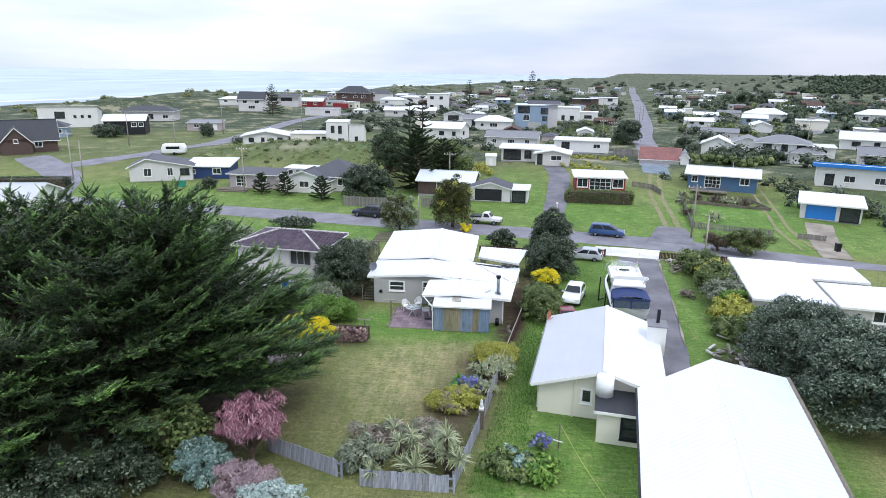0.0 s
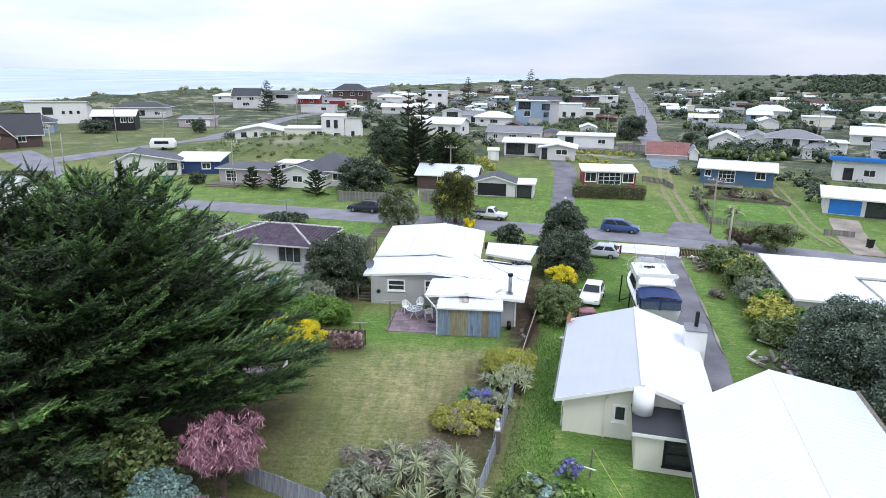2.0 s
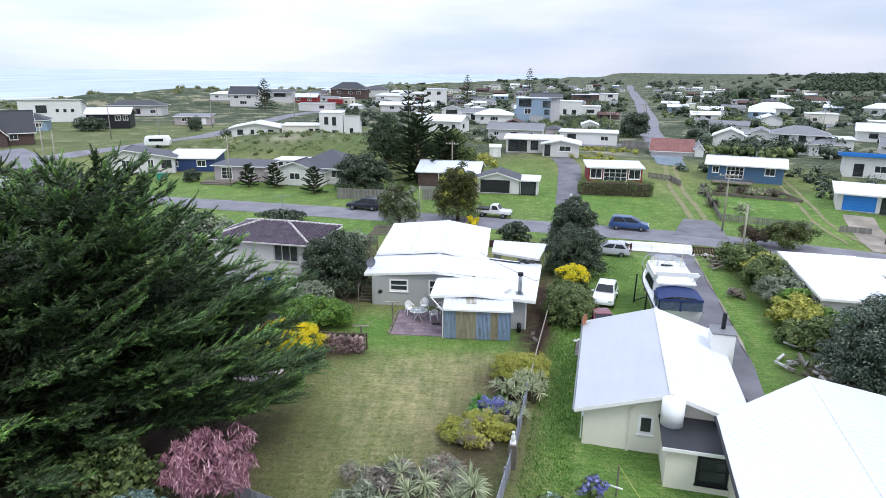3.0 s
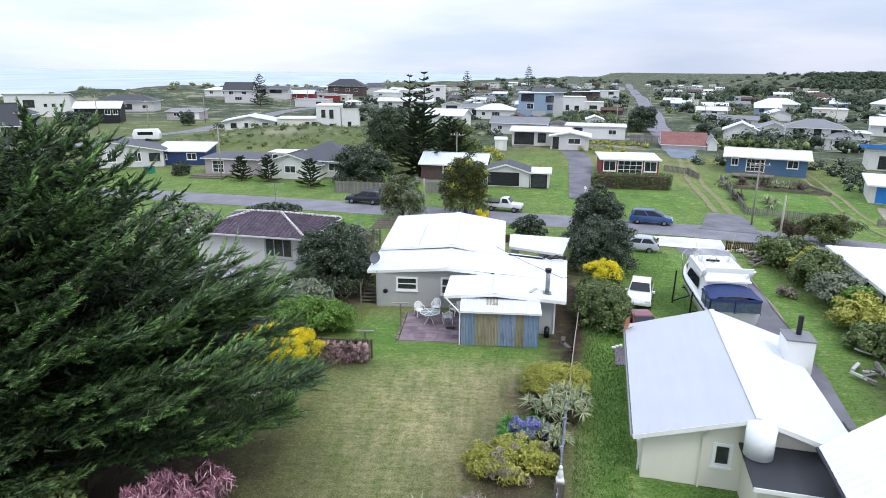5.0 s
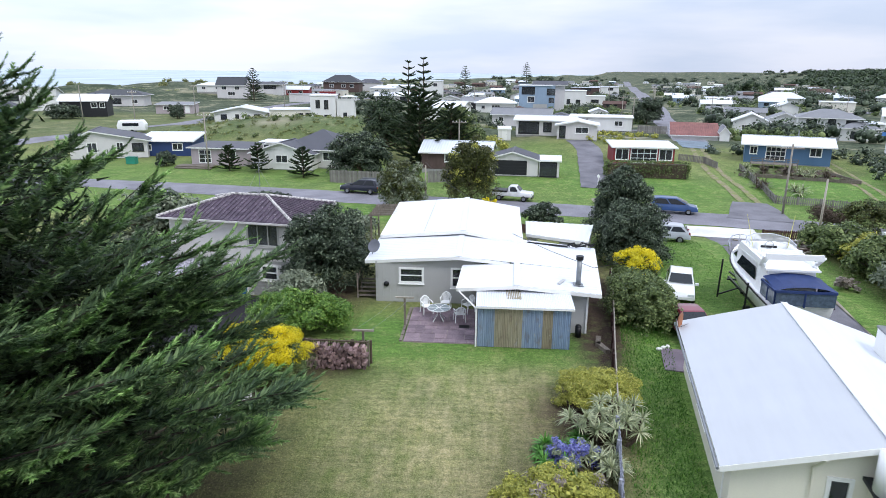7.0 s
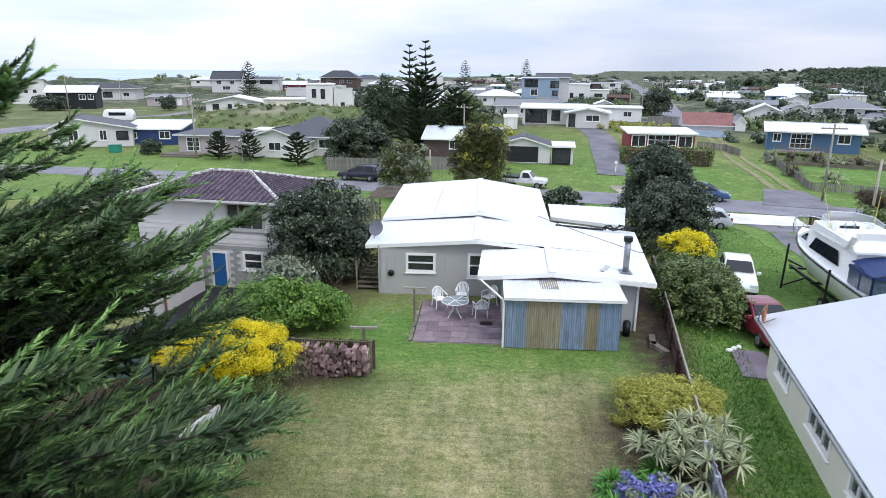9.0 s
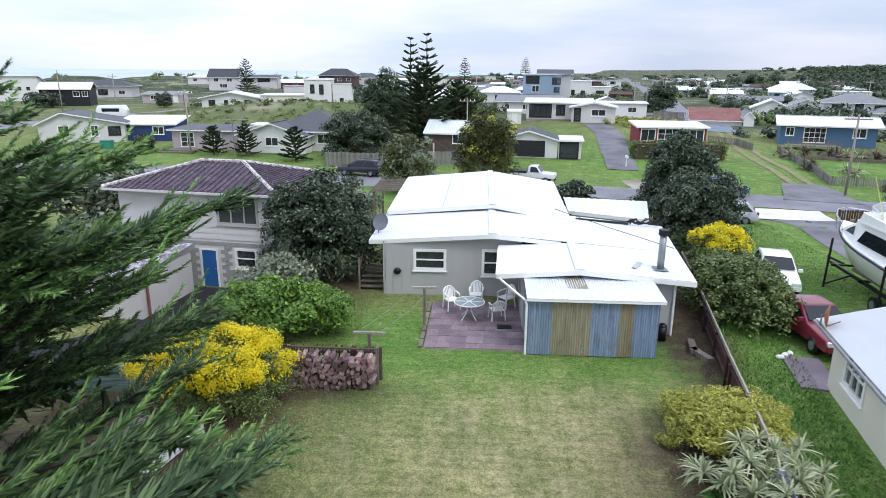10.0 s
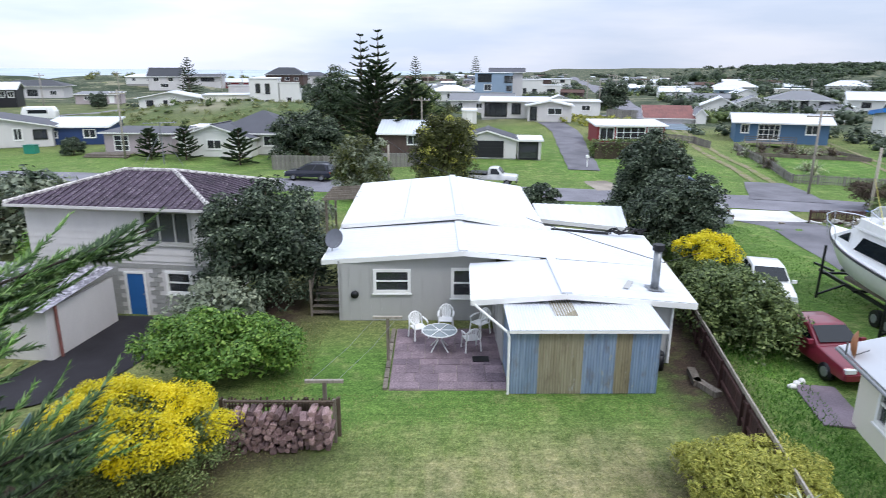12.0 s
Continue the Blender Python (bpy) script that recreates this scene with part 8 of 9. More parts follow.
woodpile()
bed = thing("garden_bed", "raised garden bed with pale timber edge and dry litter", "garden bed")
part("edge_board", Geo().beam((-3.75, -13.7, 0.13), (-3.2, -11.5, 0.13), 0.1, 0.26), "white_trim", bed, "pale painted edge board")
part("edge_board", Geo().beam((-5.9, -13.1, 0.1), (-3.8, -13.65, 0.1), 0.1, 0.22), "post", bed)
part("edge_board", Geo().beam((-5.4, -11.0, 0.1), (-3.3, -11.5, 0.1), 0.08, 0.2), "pole", bed)
part("soil", Geo().slab((-5.9, -13.05, 0.14), (-3.8, -13.6, 0.14), (-3.28, -11.55, 0.14), (-5.4, -11.05, 0.14), 0.14), "litter", bed)
rng_bed = random.Random(14)
for i in range(16):
    u, v = rng_bed.random(), rng_bed.random()
    x, y = -5.6 + 1.9 * u + 0.4 * v, -13.0 - 0.4 * u + 1.5 * v
    part("branch", Geo().tube((0, 0, 0), (rng_bed.uniform(0.3, 0.8), 0, 0.04), 0.018, 0.008, 5), "pole", bed, m=pose(x, y, 0.16, 0, 0, rng_bed.uniform(0, 360)))
BIN = thing("compost_bin", "low compost bin of faded teal boards", "compost bin", pose(-7.4, -9.6, 0, 0, 0, 14))
for k in range(4):
    part("board", Geo().box(-0.95, -0.02, 0.02 + 0.21 * k, 0.95, 0.02, 0.21 + 0.21 * k), "teal_board", BIN)
    part("board", Geo().box(0.93, 0.0, 0.02 + 0.21 * k, 0.97, 1.1, 0.21 + 0.21 * k), "teal_board", BIN)
for x in (-0.95, 0.95):
    part("post", Geo().box(x - 0.04, 0.02, -0.2, x + 0.04, 0.1, 1.0), "post", BIN)


def satellite_dish(x, y, z, turn, code, label, arm=0.55, r=0.4):
    D = thing("satellite_dish", label, "satellite dish", pose(x, y, z, 0, 0, turn))
    g = Geo()
    n, rings = 20, 4
    g.v.append((0, 0.0, arm))
    for j in range(1, rings + 1):
        rr = r * j / rings
        g.v += [(rr * math.cos(2 * math.pi * i / n), -0.18 * (rr / r) ** 2 * 0.7, arm + rr * math.sin(2 * math.pi * i / n)) for i in range(n)]
    g.f = [(0, 1 + i, 1 + (i + 1) % n) for i in range(n)]
    for j in range(rings - 1):
        o = 1 + j * n
        g.f += [(o + i, o + n + i, o + n + (i + 1) % n, o + (i + 1) % n) for i in range(n)]
    part("reflector", g, plain("dish_" + code[1:], code, 0.5), D, "", True)
    part("mast", Geo().tube((0, 0.06, -0.05), (0, 0.06, arm), 0.025), "steel", D)
    part("feed_arm", Geo().beam((0, -0.05, arm - r), (0, -0.45, arm - 0.1), 0.025, 0.025), "steel", D)


satellite_dish(-0.35, 1.2, 2.45, 40, "#6d7078", "grey satellite dish on the roof corner")
satellite_dish(14.75, -7.6, 2.15, 60, "#a06b4c", "rusty satellite dish at the eave", 0.3, 0.38)
solo("gas_bottle", Geo().tube((11.0, -4.2, 0), (11.0, -4.2, 0.55), 0.16, 0.16, 16).ellipsoid((11.0, -4.2, 0.55), (0.16, 0.16, 0.12)), "black_plastic", "black gas bottle beside the shed", "gas bottle", smooth=True)
for x, y, r in ((12.0, -5.6, 20), (11.9, -4.9, -10)):
    solo("timber_block", Geo().box(-0.12, -0.5, 0, 0.12, 0.5, 0.18), "post", "weathered timber block on bare earth", "timber block", pose(x, y, 0, 0, 0, r), group="timber blocks")
for i, (x, y) in enumerate(((14.7, -5.5), (14.95, -5.3), (15.2, -5.15))):
    solo("stone", Geo().ellipsoid((0, 0, 0.06), (0.16, 0.11, 0.09), 8, 6), "white_wall", "white painted stone in the grass", "stone", pose(x, y, 0, 0, 0, i * 40), group="white stones", smooth=True)
solo("path_slab", Geo().box(-0.6, -1.2, 0, 0.6, 1.2, 0.05), "mauve_path", "small paved step beside the cream house", "paving", pose(15.2, -6.6, 0.01, 0, 0, -10))
st = Geo().box(-0.14, -0.14, 0.0, 0.14, 0.14, 0.12).ellipsoid((0, 0, 0.3), (0.11, 0.1, 0.2)).ellipsoid((0, 0, 0.56), (0.08, 0.08, 0.09))
solo("statue", st, "white_wall", "small pale garden statue on the fence end", "statue", pose(10.15, -19.9, 1.22), smooth=True)
solo("statue_post", Geo().box(-0.18, -0.18, 0, 0.18, 0.18, 1.22), "post", "square timber post at the fence end", "post", pose(10.15, -19.9, 0, 0, 0, -9))
T = thing("rotary_dryer", "old clothes dryer post with slack wire", "clothesline", pose(14.5, -21.5, 0))
part("mast", Geo().tube((0, 0, 0), (0, 0, 1.5), 0.04), "post", T)
part("arm", Geo().beam((-0.5, 0.2, 0.45), (0.2, -0.2, 0.5), 0.05, 0.05), "white_trim", T)
part("wire", Geo().path_tube([(0, 0, 1.5), (0.9, -2.5, 0.9), (1.8, -5.2, 0.7)], [0.008] * 3, 5), "yellow_rod", T)
H = thing("wheelie_bin", "dark wheeled bin at the roadside", "bin", pose(52.2, 25.4, -0.57))
part("body", Geo().prism([(-0.24, 0.05), (0.24, 0.05), (0.3, 0.95), (-0.3, 0.95)], -0.28, 0.28), "black_plastic", H)
part("lid", Geo().box(-0.32, -0.32, 0.95, 0.32, 0.32, 1.02), "black_plastic", H)
for s in (-1, 1):
    part("wheel", Geo().tube((-0.2, s * 0.26, 0.1), (-0.2, s * 0.31, 0.1), 0.1), "black_plastic", H)
H = thing("wheelie_bin", "green lidded bin by the cottage lawn", "bin", pose(-47.5, 58.5, zz(-47.5, 58.5)))
part("body", Geo().box(-0.7, -0.5, 0, 0.7, 0.5, 1.0), paint("green_plastic", "#2f8a76", 0.4), H)
part("lid", Geo().box(-0.74, -0.54, 1.0, 0.74, 0.54, 1.08), paint("green_lid", "#2a7a6a", 0.4), H)
H = thing("letter_box", "white letter box on a post", "letter box", pose(20.0, 44.5, zz(20.0, 44.5)))
part("post", Geo().box(-0.05, -0.05, 0, 0.05, 0.05, 1.0), "white_trim", H)
part("box", Geo().prism([(-0.15, 0.98), (0.15, 0.98), (0.15, 1.2), (0, 1.3), (-0.15, 1.2)], -0.22, 0.22), "white_trim", H)


def blue_house_garden():
    D = thing("deck", "timber deck with railing before the blue house", "deck", pose(47.6, 60.5, zz(47.6, 60.5), 0, 0, -20))
    for i in range(12):
        part("deck_board", Geo().box(-3.0, -1.2 + i * 0.2, 0.5, 3.0, -1.02 + i * 0.2, 0.54), "post", D)
    for x in (-3, -1.5, 0, 1.5, 3):
        part("post", Geo().box(x - 0.05, -1.25, -0.3, x + 0.05, -1.15, 1.35), "post", D)
    for z in (0.85, 1.1, 1.35):
        part("rail", Geo().box(-3.05, -1.24, z, 3.05, -1.18, z + 0.07), "post", D)
    W = thing("retaining_wall", "low timber retaining wall round a planted bed", "retaining wall")
    for (a, b) in (((40.0, 53.0), (53.5, 48.6)), ((53.5, 48.6), (52.8, 55.5))):
        for k in range(2):
            part("sleeper", Geo().beam((a[0], a[1], zz(*a) + 0.15 + 0.2 * k), (b[0], b[1], zz(*b) + 0.15 + 0.2 * k), 0.1, 0.19), "post", W)


blue_house_garden()
D = thing("deck", "low timber deck with steps before the mauve cottage", "deck", pose(-36.5, 56.6, zz(-36.5, 56.6), 0, 0, -4))
for i in range(10):
    part("deck_board", Geo().box(-2.8, -1.0 + i * 0.2, 0.3, 2.8, -0.83 + i * 0.2, 0.34), "post", D)
part("step", Geo().box(-2.8, -1.5, 0.0, 2.8, -1.05, 0.15), "post", D)
part("fascia", Geo().box(-2.8, -1.05, 0.0, 2.8, -1.01, 0.3), "post", D)
# timber stair and rail at the side of the main house
D = thing("side_steps", "weathered timber steps beside the house", "steps")
for i in range(5):
    part("tread", Geo().box(-1.15, 0.4 + i * 0.28, 0.16 * (i + 1) - 0.03, -0.1, 0.66 + i * 0.28, 0.16 * (i + 1)), "post", D)
for y in (0.4, 1.7):
    part("post", Geo().box(-1.2, y, 0, -1.12, y + 0.08, 1.5), "post", D)
part("handrail", Geo().beam((-1.16, 0.44, 1.0), (-1.16, 1.74, 1.55), 0.06, 0.09), "post", D)
D = thing("pergola", "weathered timber pergola at the house corner", "pergola")
for y in (11.5, 14.8):
    part("post", Geo().box(-2.4, y, -0.6, -2.28, y + 0.12, 2.5), "post", D)
for i in range(6):
    part("rafter", Geo().beam((-2.5, 11.4 + i * 0.7, 2.5), (-0.5, 11.4 + i * 0.7, 2.6), 0.05, 0.14), "post", D)
part("beam", Geo().beam((-2.34, 11.2, 2.4), (-2.34, 15.2, 2.4), 0.12, 0.06), "post", D)


def antenna(x, y, z):
    A = thing("tv_antenna", "thin television antenna on the roof", "antenna", pose(x, y, z, 0, 0, 25))
    part("mast", Geo().tube((0, 0, 0), (0, 0, 1.9), 0.022), "steel", A)
    for dx in (-0.9, 0.8):
        part("guy_wire", Geo().tube((dx, -0.3, -0.1), (0, 0, 1.5), 0.008), "steel", A)
    part("boom", Geo().tube((-0.7, 0, 1.85), (0.7, 0, 1.85), 0.015), "steel", A)
    for i in range(8):
        w = 0.25 + 0.05 * i
        part("element", Geo().tube((-0.65 + i * 0.18, -w, 1.85), (-0.65 + i * 0.18, w, 1.85), 0.009), "steel", A)


antenna(-8.6, 5.9, 5.2)


def power_pole(x, y, h, arms=1, label="weathered timber power pole with crossarm", lean=0.0, turn=-10):
    z = zz(x, y)
    P = thing("power_pole", label, "power pole", pose(x, y, z, 0, lean, turn), group="power poles")
    part("pole", Geo().tube((0, 0, -0.5), (0, 0, h), 0.12, 0.085, 10), "pole", P, "", True)
    for k in range(arms):
        a = part("crossarm", Geo().box(-1.1, -0.06, h - 0.5 - k * 0.8, 1.1, 0.06, h - 0.38 - k * 0.8), "pole", P)
        for i in (-0.95, -0.4, 0.4, 0.95):
            part("insulator", Geo().tube((i, 0, h - 0.38 - k * 0.8), (i, 0, h - 0.2 - k * 0.8), 0.05, 0.04, 8), "white_plastic", a)
    return (x, y, z + h - 0.3)


poles = [power_pole(*p) for p in ((-70.5, 61.5, 9.2), (-33.8, 54.4, 8.2), (2.0, 61.0, 6.2), (36.7, 31.8, 7.2), (56.3, 166.1, 8), (62, 190, 8), (68, 150, 7), (74, 240, 8), (-76.2, 143.4, 8.5), (-58, 167.4, 8.5),
                                  (-72, 236, 9), (1.5, 190, 8), (40, 132, 7.5), (41.5, 126, 7.5), (120, 330, 9), (140, 260, 8), (104, 150, 8), (58, 250, 8), (66, 320, 8))]
power_pole(-69.3, 62.5, 7.4, 0, "leaning timber stay pole beside another", 2)
power_pole(-85.8, 106.8, 9.0, 0, "pale concrete lamp pole by the road")
power_pole(-67.6, 96.3, 8.0, 1)
power_pole(35.4, 21.8, 5.2, 0, "short grey timber service pole")
power_pole(-0.7, 37.2, 3.6, 0, "short grey timber post at the roadside")
W = thing("service_wire", "thin overhead service wire to the house", "wire")
part("wire", Geo().path_tube([(-0.7, 37.2, 2.9), (2.4, 25, 2.75), (5.0, 15.0, 3.2)], [0.02] * 3, 5), "black_plastic", W)
W = thing("service_wire", "dark cable over the annex roof", "wire")
part("wire", Geo().path_tube([(7.9, 6.0, 2.75), (10.0, 2.0, 2.75), (12.2, -0.6, 2.55), (14.0, 0.5, 2.6)], [0.015] * 4, 5), "black_plastic", W)
CV = thing("caravan", "white caravan parked in a driveway", "caravan", pose(-65, 90.5, zz(-65, 90.5), 0, 0, 15))
part("body", soft_prism([(-2.6, 0.5), (-2.7, 1.6), (-2.3, 2.5), (2.2, 2.55), (2.7, 1.7), (2.6, 0.5)], 2.2, 0.05, 0.15), "white_plastic", CV)
part("window", Geo().box(-1.6, -1.11, 1.4, 1.4, -1.08, 2.0), "car_glass", CV)
for s in (-1, 1):
    part("wheel", Geo().tube((0.1, s * 0.95, 0.35), (0.1, s * 1.1, 0.35), 0.35), "black_plastic", CV)


def rubble(label, cx, cy, rx, ry, n, seed, mat, size=0.3, name="rubble_pile"):
    """Loose boards and stones heaped on the ground."""
    R = thing(name, label, "rubble")
    rng = random.Random(seed)
    for i in range(n):
        x, y = cx + rng.gauss(0, rx), cy + rng.gauss(0, ry)
        w = size * rng.uniform(0.4, 1.6)
        part("scrap", Geo().box(-w, -0.08, 0, w, 0.08, 0.08 + 0.1 * rng.random()), rng.choice(mat), R,
             m=pose(x, y, zz(x, y) + rng.uniform(0, 0.22), rng.uniform(-14, 14), rng.uniform(-14, 14), rng.uniform(0, 180)))


rubble("heap of broken boards and driftwood", 29.0, -9.5, 0.9, 1.9, 60, 4, ["post", "fence", "concrete", "pole"], 0.4)
rubble("heap of stones and timber offcuts", 31.2, 14.5, 1.2, 1.3, 55, 5, ["post", "fence_dark", "gravel", "pole"], 0.3)
rubble("tray of stones along the garden edge", 30.6, 17.6, 1.4, 0.4, 20, 7, ["gravel", "concrete"], 0.2)
rubble("felled flax and driftwood in the raised bed", 47, 54.2, 3.2, 1.2, 50, 6, ["post", "bark", "fence_dark"], 0.4)
solo("tarpaulin", Geo().slab((31.6, 16.8, 0.75), (32.7, 16.5, 0.95), (32.5, 15.9, 0.7), (31.5, 16.2, 0.6), 0.03).box(31.7, 16.1, 0, 32.4, 16.5, 0.62), "blue_trim", "bright blue tarpaulin over a crate", "tarpaulin")


# ---- trees and shrubs by the houses ----
M["pink_grey"] = leafy("mauve_grey_twigs", "#6d5a62", "#a68e98", "#d6c4cc")
tree("dense dark grey-green coastal tree beside the house", "tree", -3.3, 2.2, 2.95, 2.6, 5.3, 0.0, "leaf_dark", 0.115, 400, 160, 0.135, seed=31, uneven=0.3)
tree("rounded grey-green shrub beside the path", "shrub", -4.3, -0.9, 1.6, 1.2, 1.9, 0.0, "leaf_grey", 0.12, 70, 130, 0.26, "shrub", 32)
tree("bright green leafy shrub spreading over the lawn edge", "shrub", -3.0, -4.5, 3.0, 1.9, 2.0, 0.0, "leaf_bright", 0.085, 320, 140, 0.14, "shrub", 33, 0.55)
tree("shrub covered in yellow blossom", "shrub", -3.35, -9.8, 2.45, 2.0, 2.45, 0.0, "leaf_mid", 0.046, 560, 170, 0.12, "shrub", 34, 0.5, "yellow", 0.72, crest=True)
tree("tall dark coastal tree with a rounded lobed crown", "tree", 16.5, 14.3, 2.7, 2.6, 6.2, 0.03, "leaf_dark", 0.13, 380, 120, 0.135, seed=35, uneven=0.2)
tree("dark rounded coastal tree in front of its taller neighbour", "tree", 16.4, 9.0, 2.75, 2.5, 4.5, 0.03, "leaf_dark", 0.125, 360, 120, 0.14, seed=36, uneven=0.15)
tree("rounded green hedge shrub beside the fence", "shrub", 14.8, -1.2, 2.1, 3.2, 2.55, 0.0, "leaf_mid", 0.105, 400, 100, 0.13, "shrub", 37)
tree("green shrub topped with yellow blossom", "shrub", 15.3, 3.0, 1.7, 1.4, 2.75, 0.02, "leaf_mid", 0.08, 260, 120, 0.16, "shrub", 38, 0.45, "yellow", 0.45, crest=True)
tree("low yellow-green spreading shrub", "shrub", 8.5, -17.7, 2.3, 1.4, 1.0, 0.0, "leaf_olive", 0.09, 220, 130, 0.16, "shrub", 39, 0.3, "dry_twig", 0.12)
tree("low yellow-green conifer shrub on the bank", "shrub", 10.95, -10.7, 2.2, 1.7, 1.25, 0.0, "leaf_olive", 0.085, 300, 200, 0.13, "shrub", 40, 0.2, uneven=0.55)
tree("dry grey twiggy shrub by the lawn", "shrub", 6.2, -22.2, 2.7, 1.5, 1.15, 0.0, "dry_twig", 0.26, 130, 120, 0.2, "shrub", 41, 0.1, "leaf_grey", 0.25, uneven=0.5)
tree("grey-green soft shrub by the board fence", "shrub", 4.2, -24.4, 1.3, 1.0, 1.5, 0.0, "leaf_grey", 0.2, 60, 110, 0.28, "shrub", 42, 0.22)
tree("dusky pink weeping tree by the fence", "tree", -1.6, -25.0, 1.9, 1.7, 4.2, 0.3, "pink", 0.24, 150, 120, 0.15, seed=43, slim=0.1, hang=0.7, uneven=0.8)
tree("low dusky pink twiggy shrub", "shrub", -0.7, -28.0, 1.7, 1.3, 2.3, 0.05, "pink_grey", 0.2, 190, 120, 0.16, "shrub", 44, 0.08, hang=0.5, uneven=0.5)
tree("blue-green succulent shrub below the cypress", "shrub", -3.6, -26.3, 1.5, 1.2, 2.4, 0.0, "succulent", 0.11, 170, 110, 0.17, "shrub", 45, 0.55)
tree("pale blue-green succulent shrub below the pink shrub", "shrub", 1.0, -29.0, 1.6, 1.0, 2.2, 0.0, "succulent_pale", 0.12, 170, 110, 0.17, "shrub", 46, 0.4)
tree("mid green understorey shrub below the cypress", "shrub", -5.4, -25.0, 1.8, 1.5, 3.4, 0.0, "leaf_mid", 0.16, 80, 110, 0.25, "shrub", 47)
for i, (x, y, h) in enumerate(((-9.2, -28.6, 2.8), (-12.6, -29.6, 3.2), (-7.2, -27.2, 3.0), (-15.6, -28.4, 3.2), (-10.8, -31.2, 2.4))):
    tree("dark green understorey shrub below the cypress", "shrub", x, y, 1.9, 1.6, h, 0.0, ("leaf_dark", "norfolk")[i % 2], 0.14, 150, 100, 0.18, "shrub", 200 + i)
tree("leafy green vegetable patch in grass", "plant", 11.6, -23.6, 1.3, 1.6, 0.8, 0.0, "leaf_mid", 0.2, 60, 60, 0.22, "plant", 48, 0.6, "succulent", 0.12, trunk=False)
tree("clump of green vegetables and weeds", "plant", 13.4, -24.0, 1.1, 1.2, 0.7, 0.0, "leaf_bright", 0.18, 40, 60, 0.25, "plant", 49, trunk=False)
tree("clump of purple-blue flowers in the grass", "flower", 13.5, -21.7, 0.65, 0.5, 0.9, 0.0, "purple", 0.08, 40, 110, 0.26, "flower_clump", 50, 0.4, "leaf_mid", 0.45, trunk=False)
tree("mound of purple-blue flowers on the bank", "flower", 9.4, -15.2, 1.0, 0.7, 0.75, 0.0, "purple", 0.09, 60, 130, 0.22, "flower_clump", 51, 0.4, "leaf_grey", 0.4, trunk=False)
tree("huge rounded grey-green coastal tree", "tree", 32.0, -10.6, 4.3, 4.0, 5.6, 0.02, "leaf_coastal", 0.125, 480, 170, 0.12, seed=52)
tree("broad rounded grey-green coastal tree beside the roof", "tree", 33.4, -17.0, 4.9, 4.4, 6.2, 0.02, "leaf_coastal", 0.13, 520, 170, 0.12, seed=53)
for i, (x, y, r, h, lf, lab) in enumerate(((31.8, 11.4, 1.8, 2.4, "leaf_mid", "green hedge shrub by the driveway"), (31.6, 7.0, 1.8, 2.6, "leaf_mid", "spreading green shrub along the driveway"), (31.2, 3.0, 1.7, 2.3, "leaf_grey", "grey-green shrub beside the plastered house"),
                                           (30.6, -1.4, 2.0, 1.9, "leaf_olive", "rounded yellow-green shrub beside the drive"), (31.0, -5.2, 1.9, 2.1, "leaf_mid", "green shrub beside the rubble"), (32.4, -3.4, 1.5, 1.8, "leaf_bright", "bright green shrub by the wall"), (31.6, 13.8, 1.6, 1.9, "leaf_mid", "green hedge shrub behind the rubble"), (32.2, 9.2, 1.5, 2.3, "leaf_olive", "yellow-green shrub in the hedge"), (31.6, 5.0, 1.5, 2.2, "leaf_mid", "dense green shrub in the hedge"), (31.2, 0.8, 1.4, 2.0, "leaf_bright", "fresh green shrub beside the plastered house"), (29.6, -4.4, 1.5, 1.5, "leaf_mid", "low green shrub at the drive edge"))):
    tree(lab, "shrub", x, y, r, r * 1.1, h, 0.0, lf, 0.17, 90, 110, 0.25, "shrub", 60 + i)
tree("white flowering clump on the bank", "flower", 28.6, 4.4, 0.7, 0.6, 0.8, 0.0, "dry_twig", 0.12, 24, 80, 0.3, "flower_clump", 66, trunk=False)
tree("dark wind-sheared shrub leaning inland", "shrub", 40.8, 24.6, 3.4, 2.2, 3.0, 0.12, "leaf_olive_dark", 0.16, 170, 130, 0.18, "shrub", 67, 0.35, "leaf_mid", 0.3, uneven=0.5)
tree("small dark twiggy shrub at the roadside", "shrub", 38.0, 25.4, 1.8, 1.4, 2.2, 0.1, "bark", 0.3, 50, 100, 0.26, "shrub", 68, 0.08)
tree("olive-grey feathery tree at the roadside", "tree", -2.3, 29.6, 2.6, 2.3, 4.9, 0.02, "leaf_grey", 0.2, 160, 130, 0.2, seed=69, slim=0.25, second="leaf_olive_dark", second_share=0.55)
tree("upright dark conifer with yellow-green crown", "tree", 4.6, 33.6, 3.0, 2.6, 7.2, 0.04, "leaf_olive_dark", 0.18, 260, 150, 0.17, seed=70, slim=0.3, second="leaf_olive", second_share=0.12)
tree("small yellow-flowered shrub at the roadside", "shrub", 6.6, 31.0, 0.8, 0.7, 1.2, 0.0, "yellow", 0.14, 24, 70, 0.3, "shrub", 71, trunk=False)
tree("dark shrub in front of the annex", "shrub", 11.4, 23.6, 1.9, 1.5, 2.0, 0.0, "leaf_dark", 0.18, 70, 110, 0.25, "shrub", 72)
tree("pale grey-green shrub by the pergola", "shrub", -4.6, 13.5, 2.2, 3.0, 2.2, 0.0, "leaf_grey", 0.18, 80, 110, 0.25, "shrub", 73)
tree("low dark hedge on the verge", "shrub", -17, 30.5, 3.4, 1.4, 1.2, 0.0, "leaf_dark", 0.2, 70, 90, 0.22, "shrub", 74)
tree("bright green shrub beside the hip-roofed house", "shrub", -15.5, 9.5, 2.6, 2.2, 2.6, 0.0, "leaf_bright", 0.22, 80, 100, 0.25, "shrub", 75)
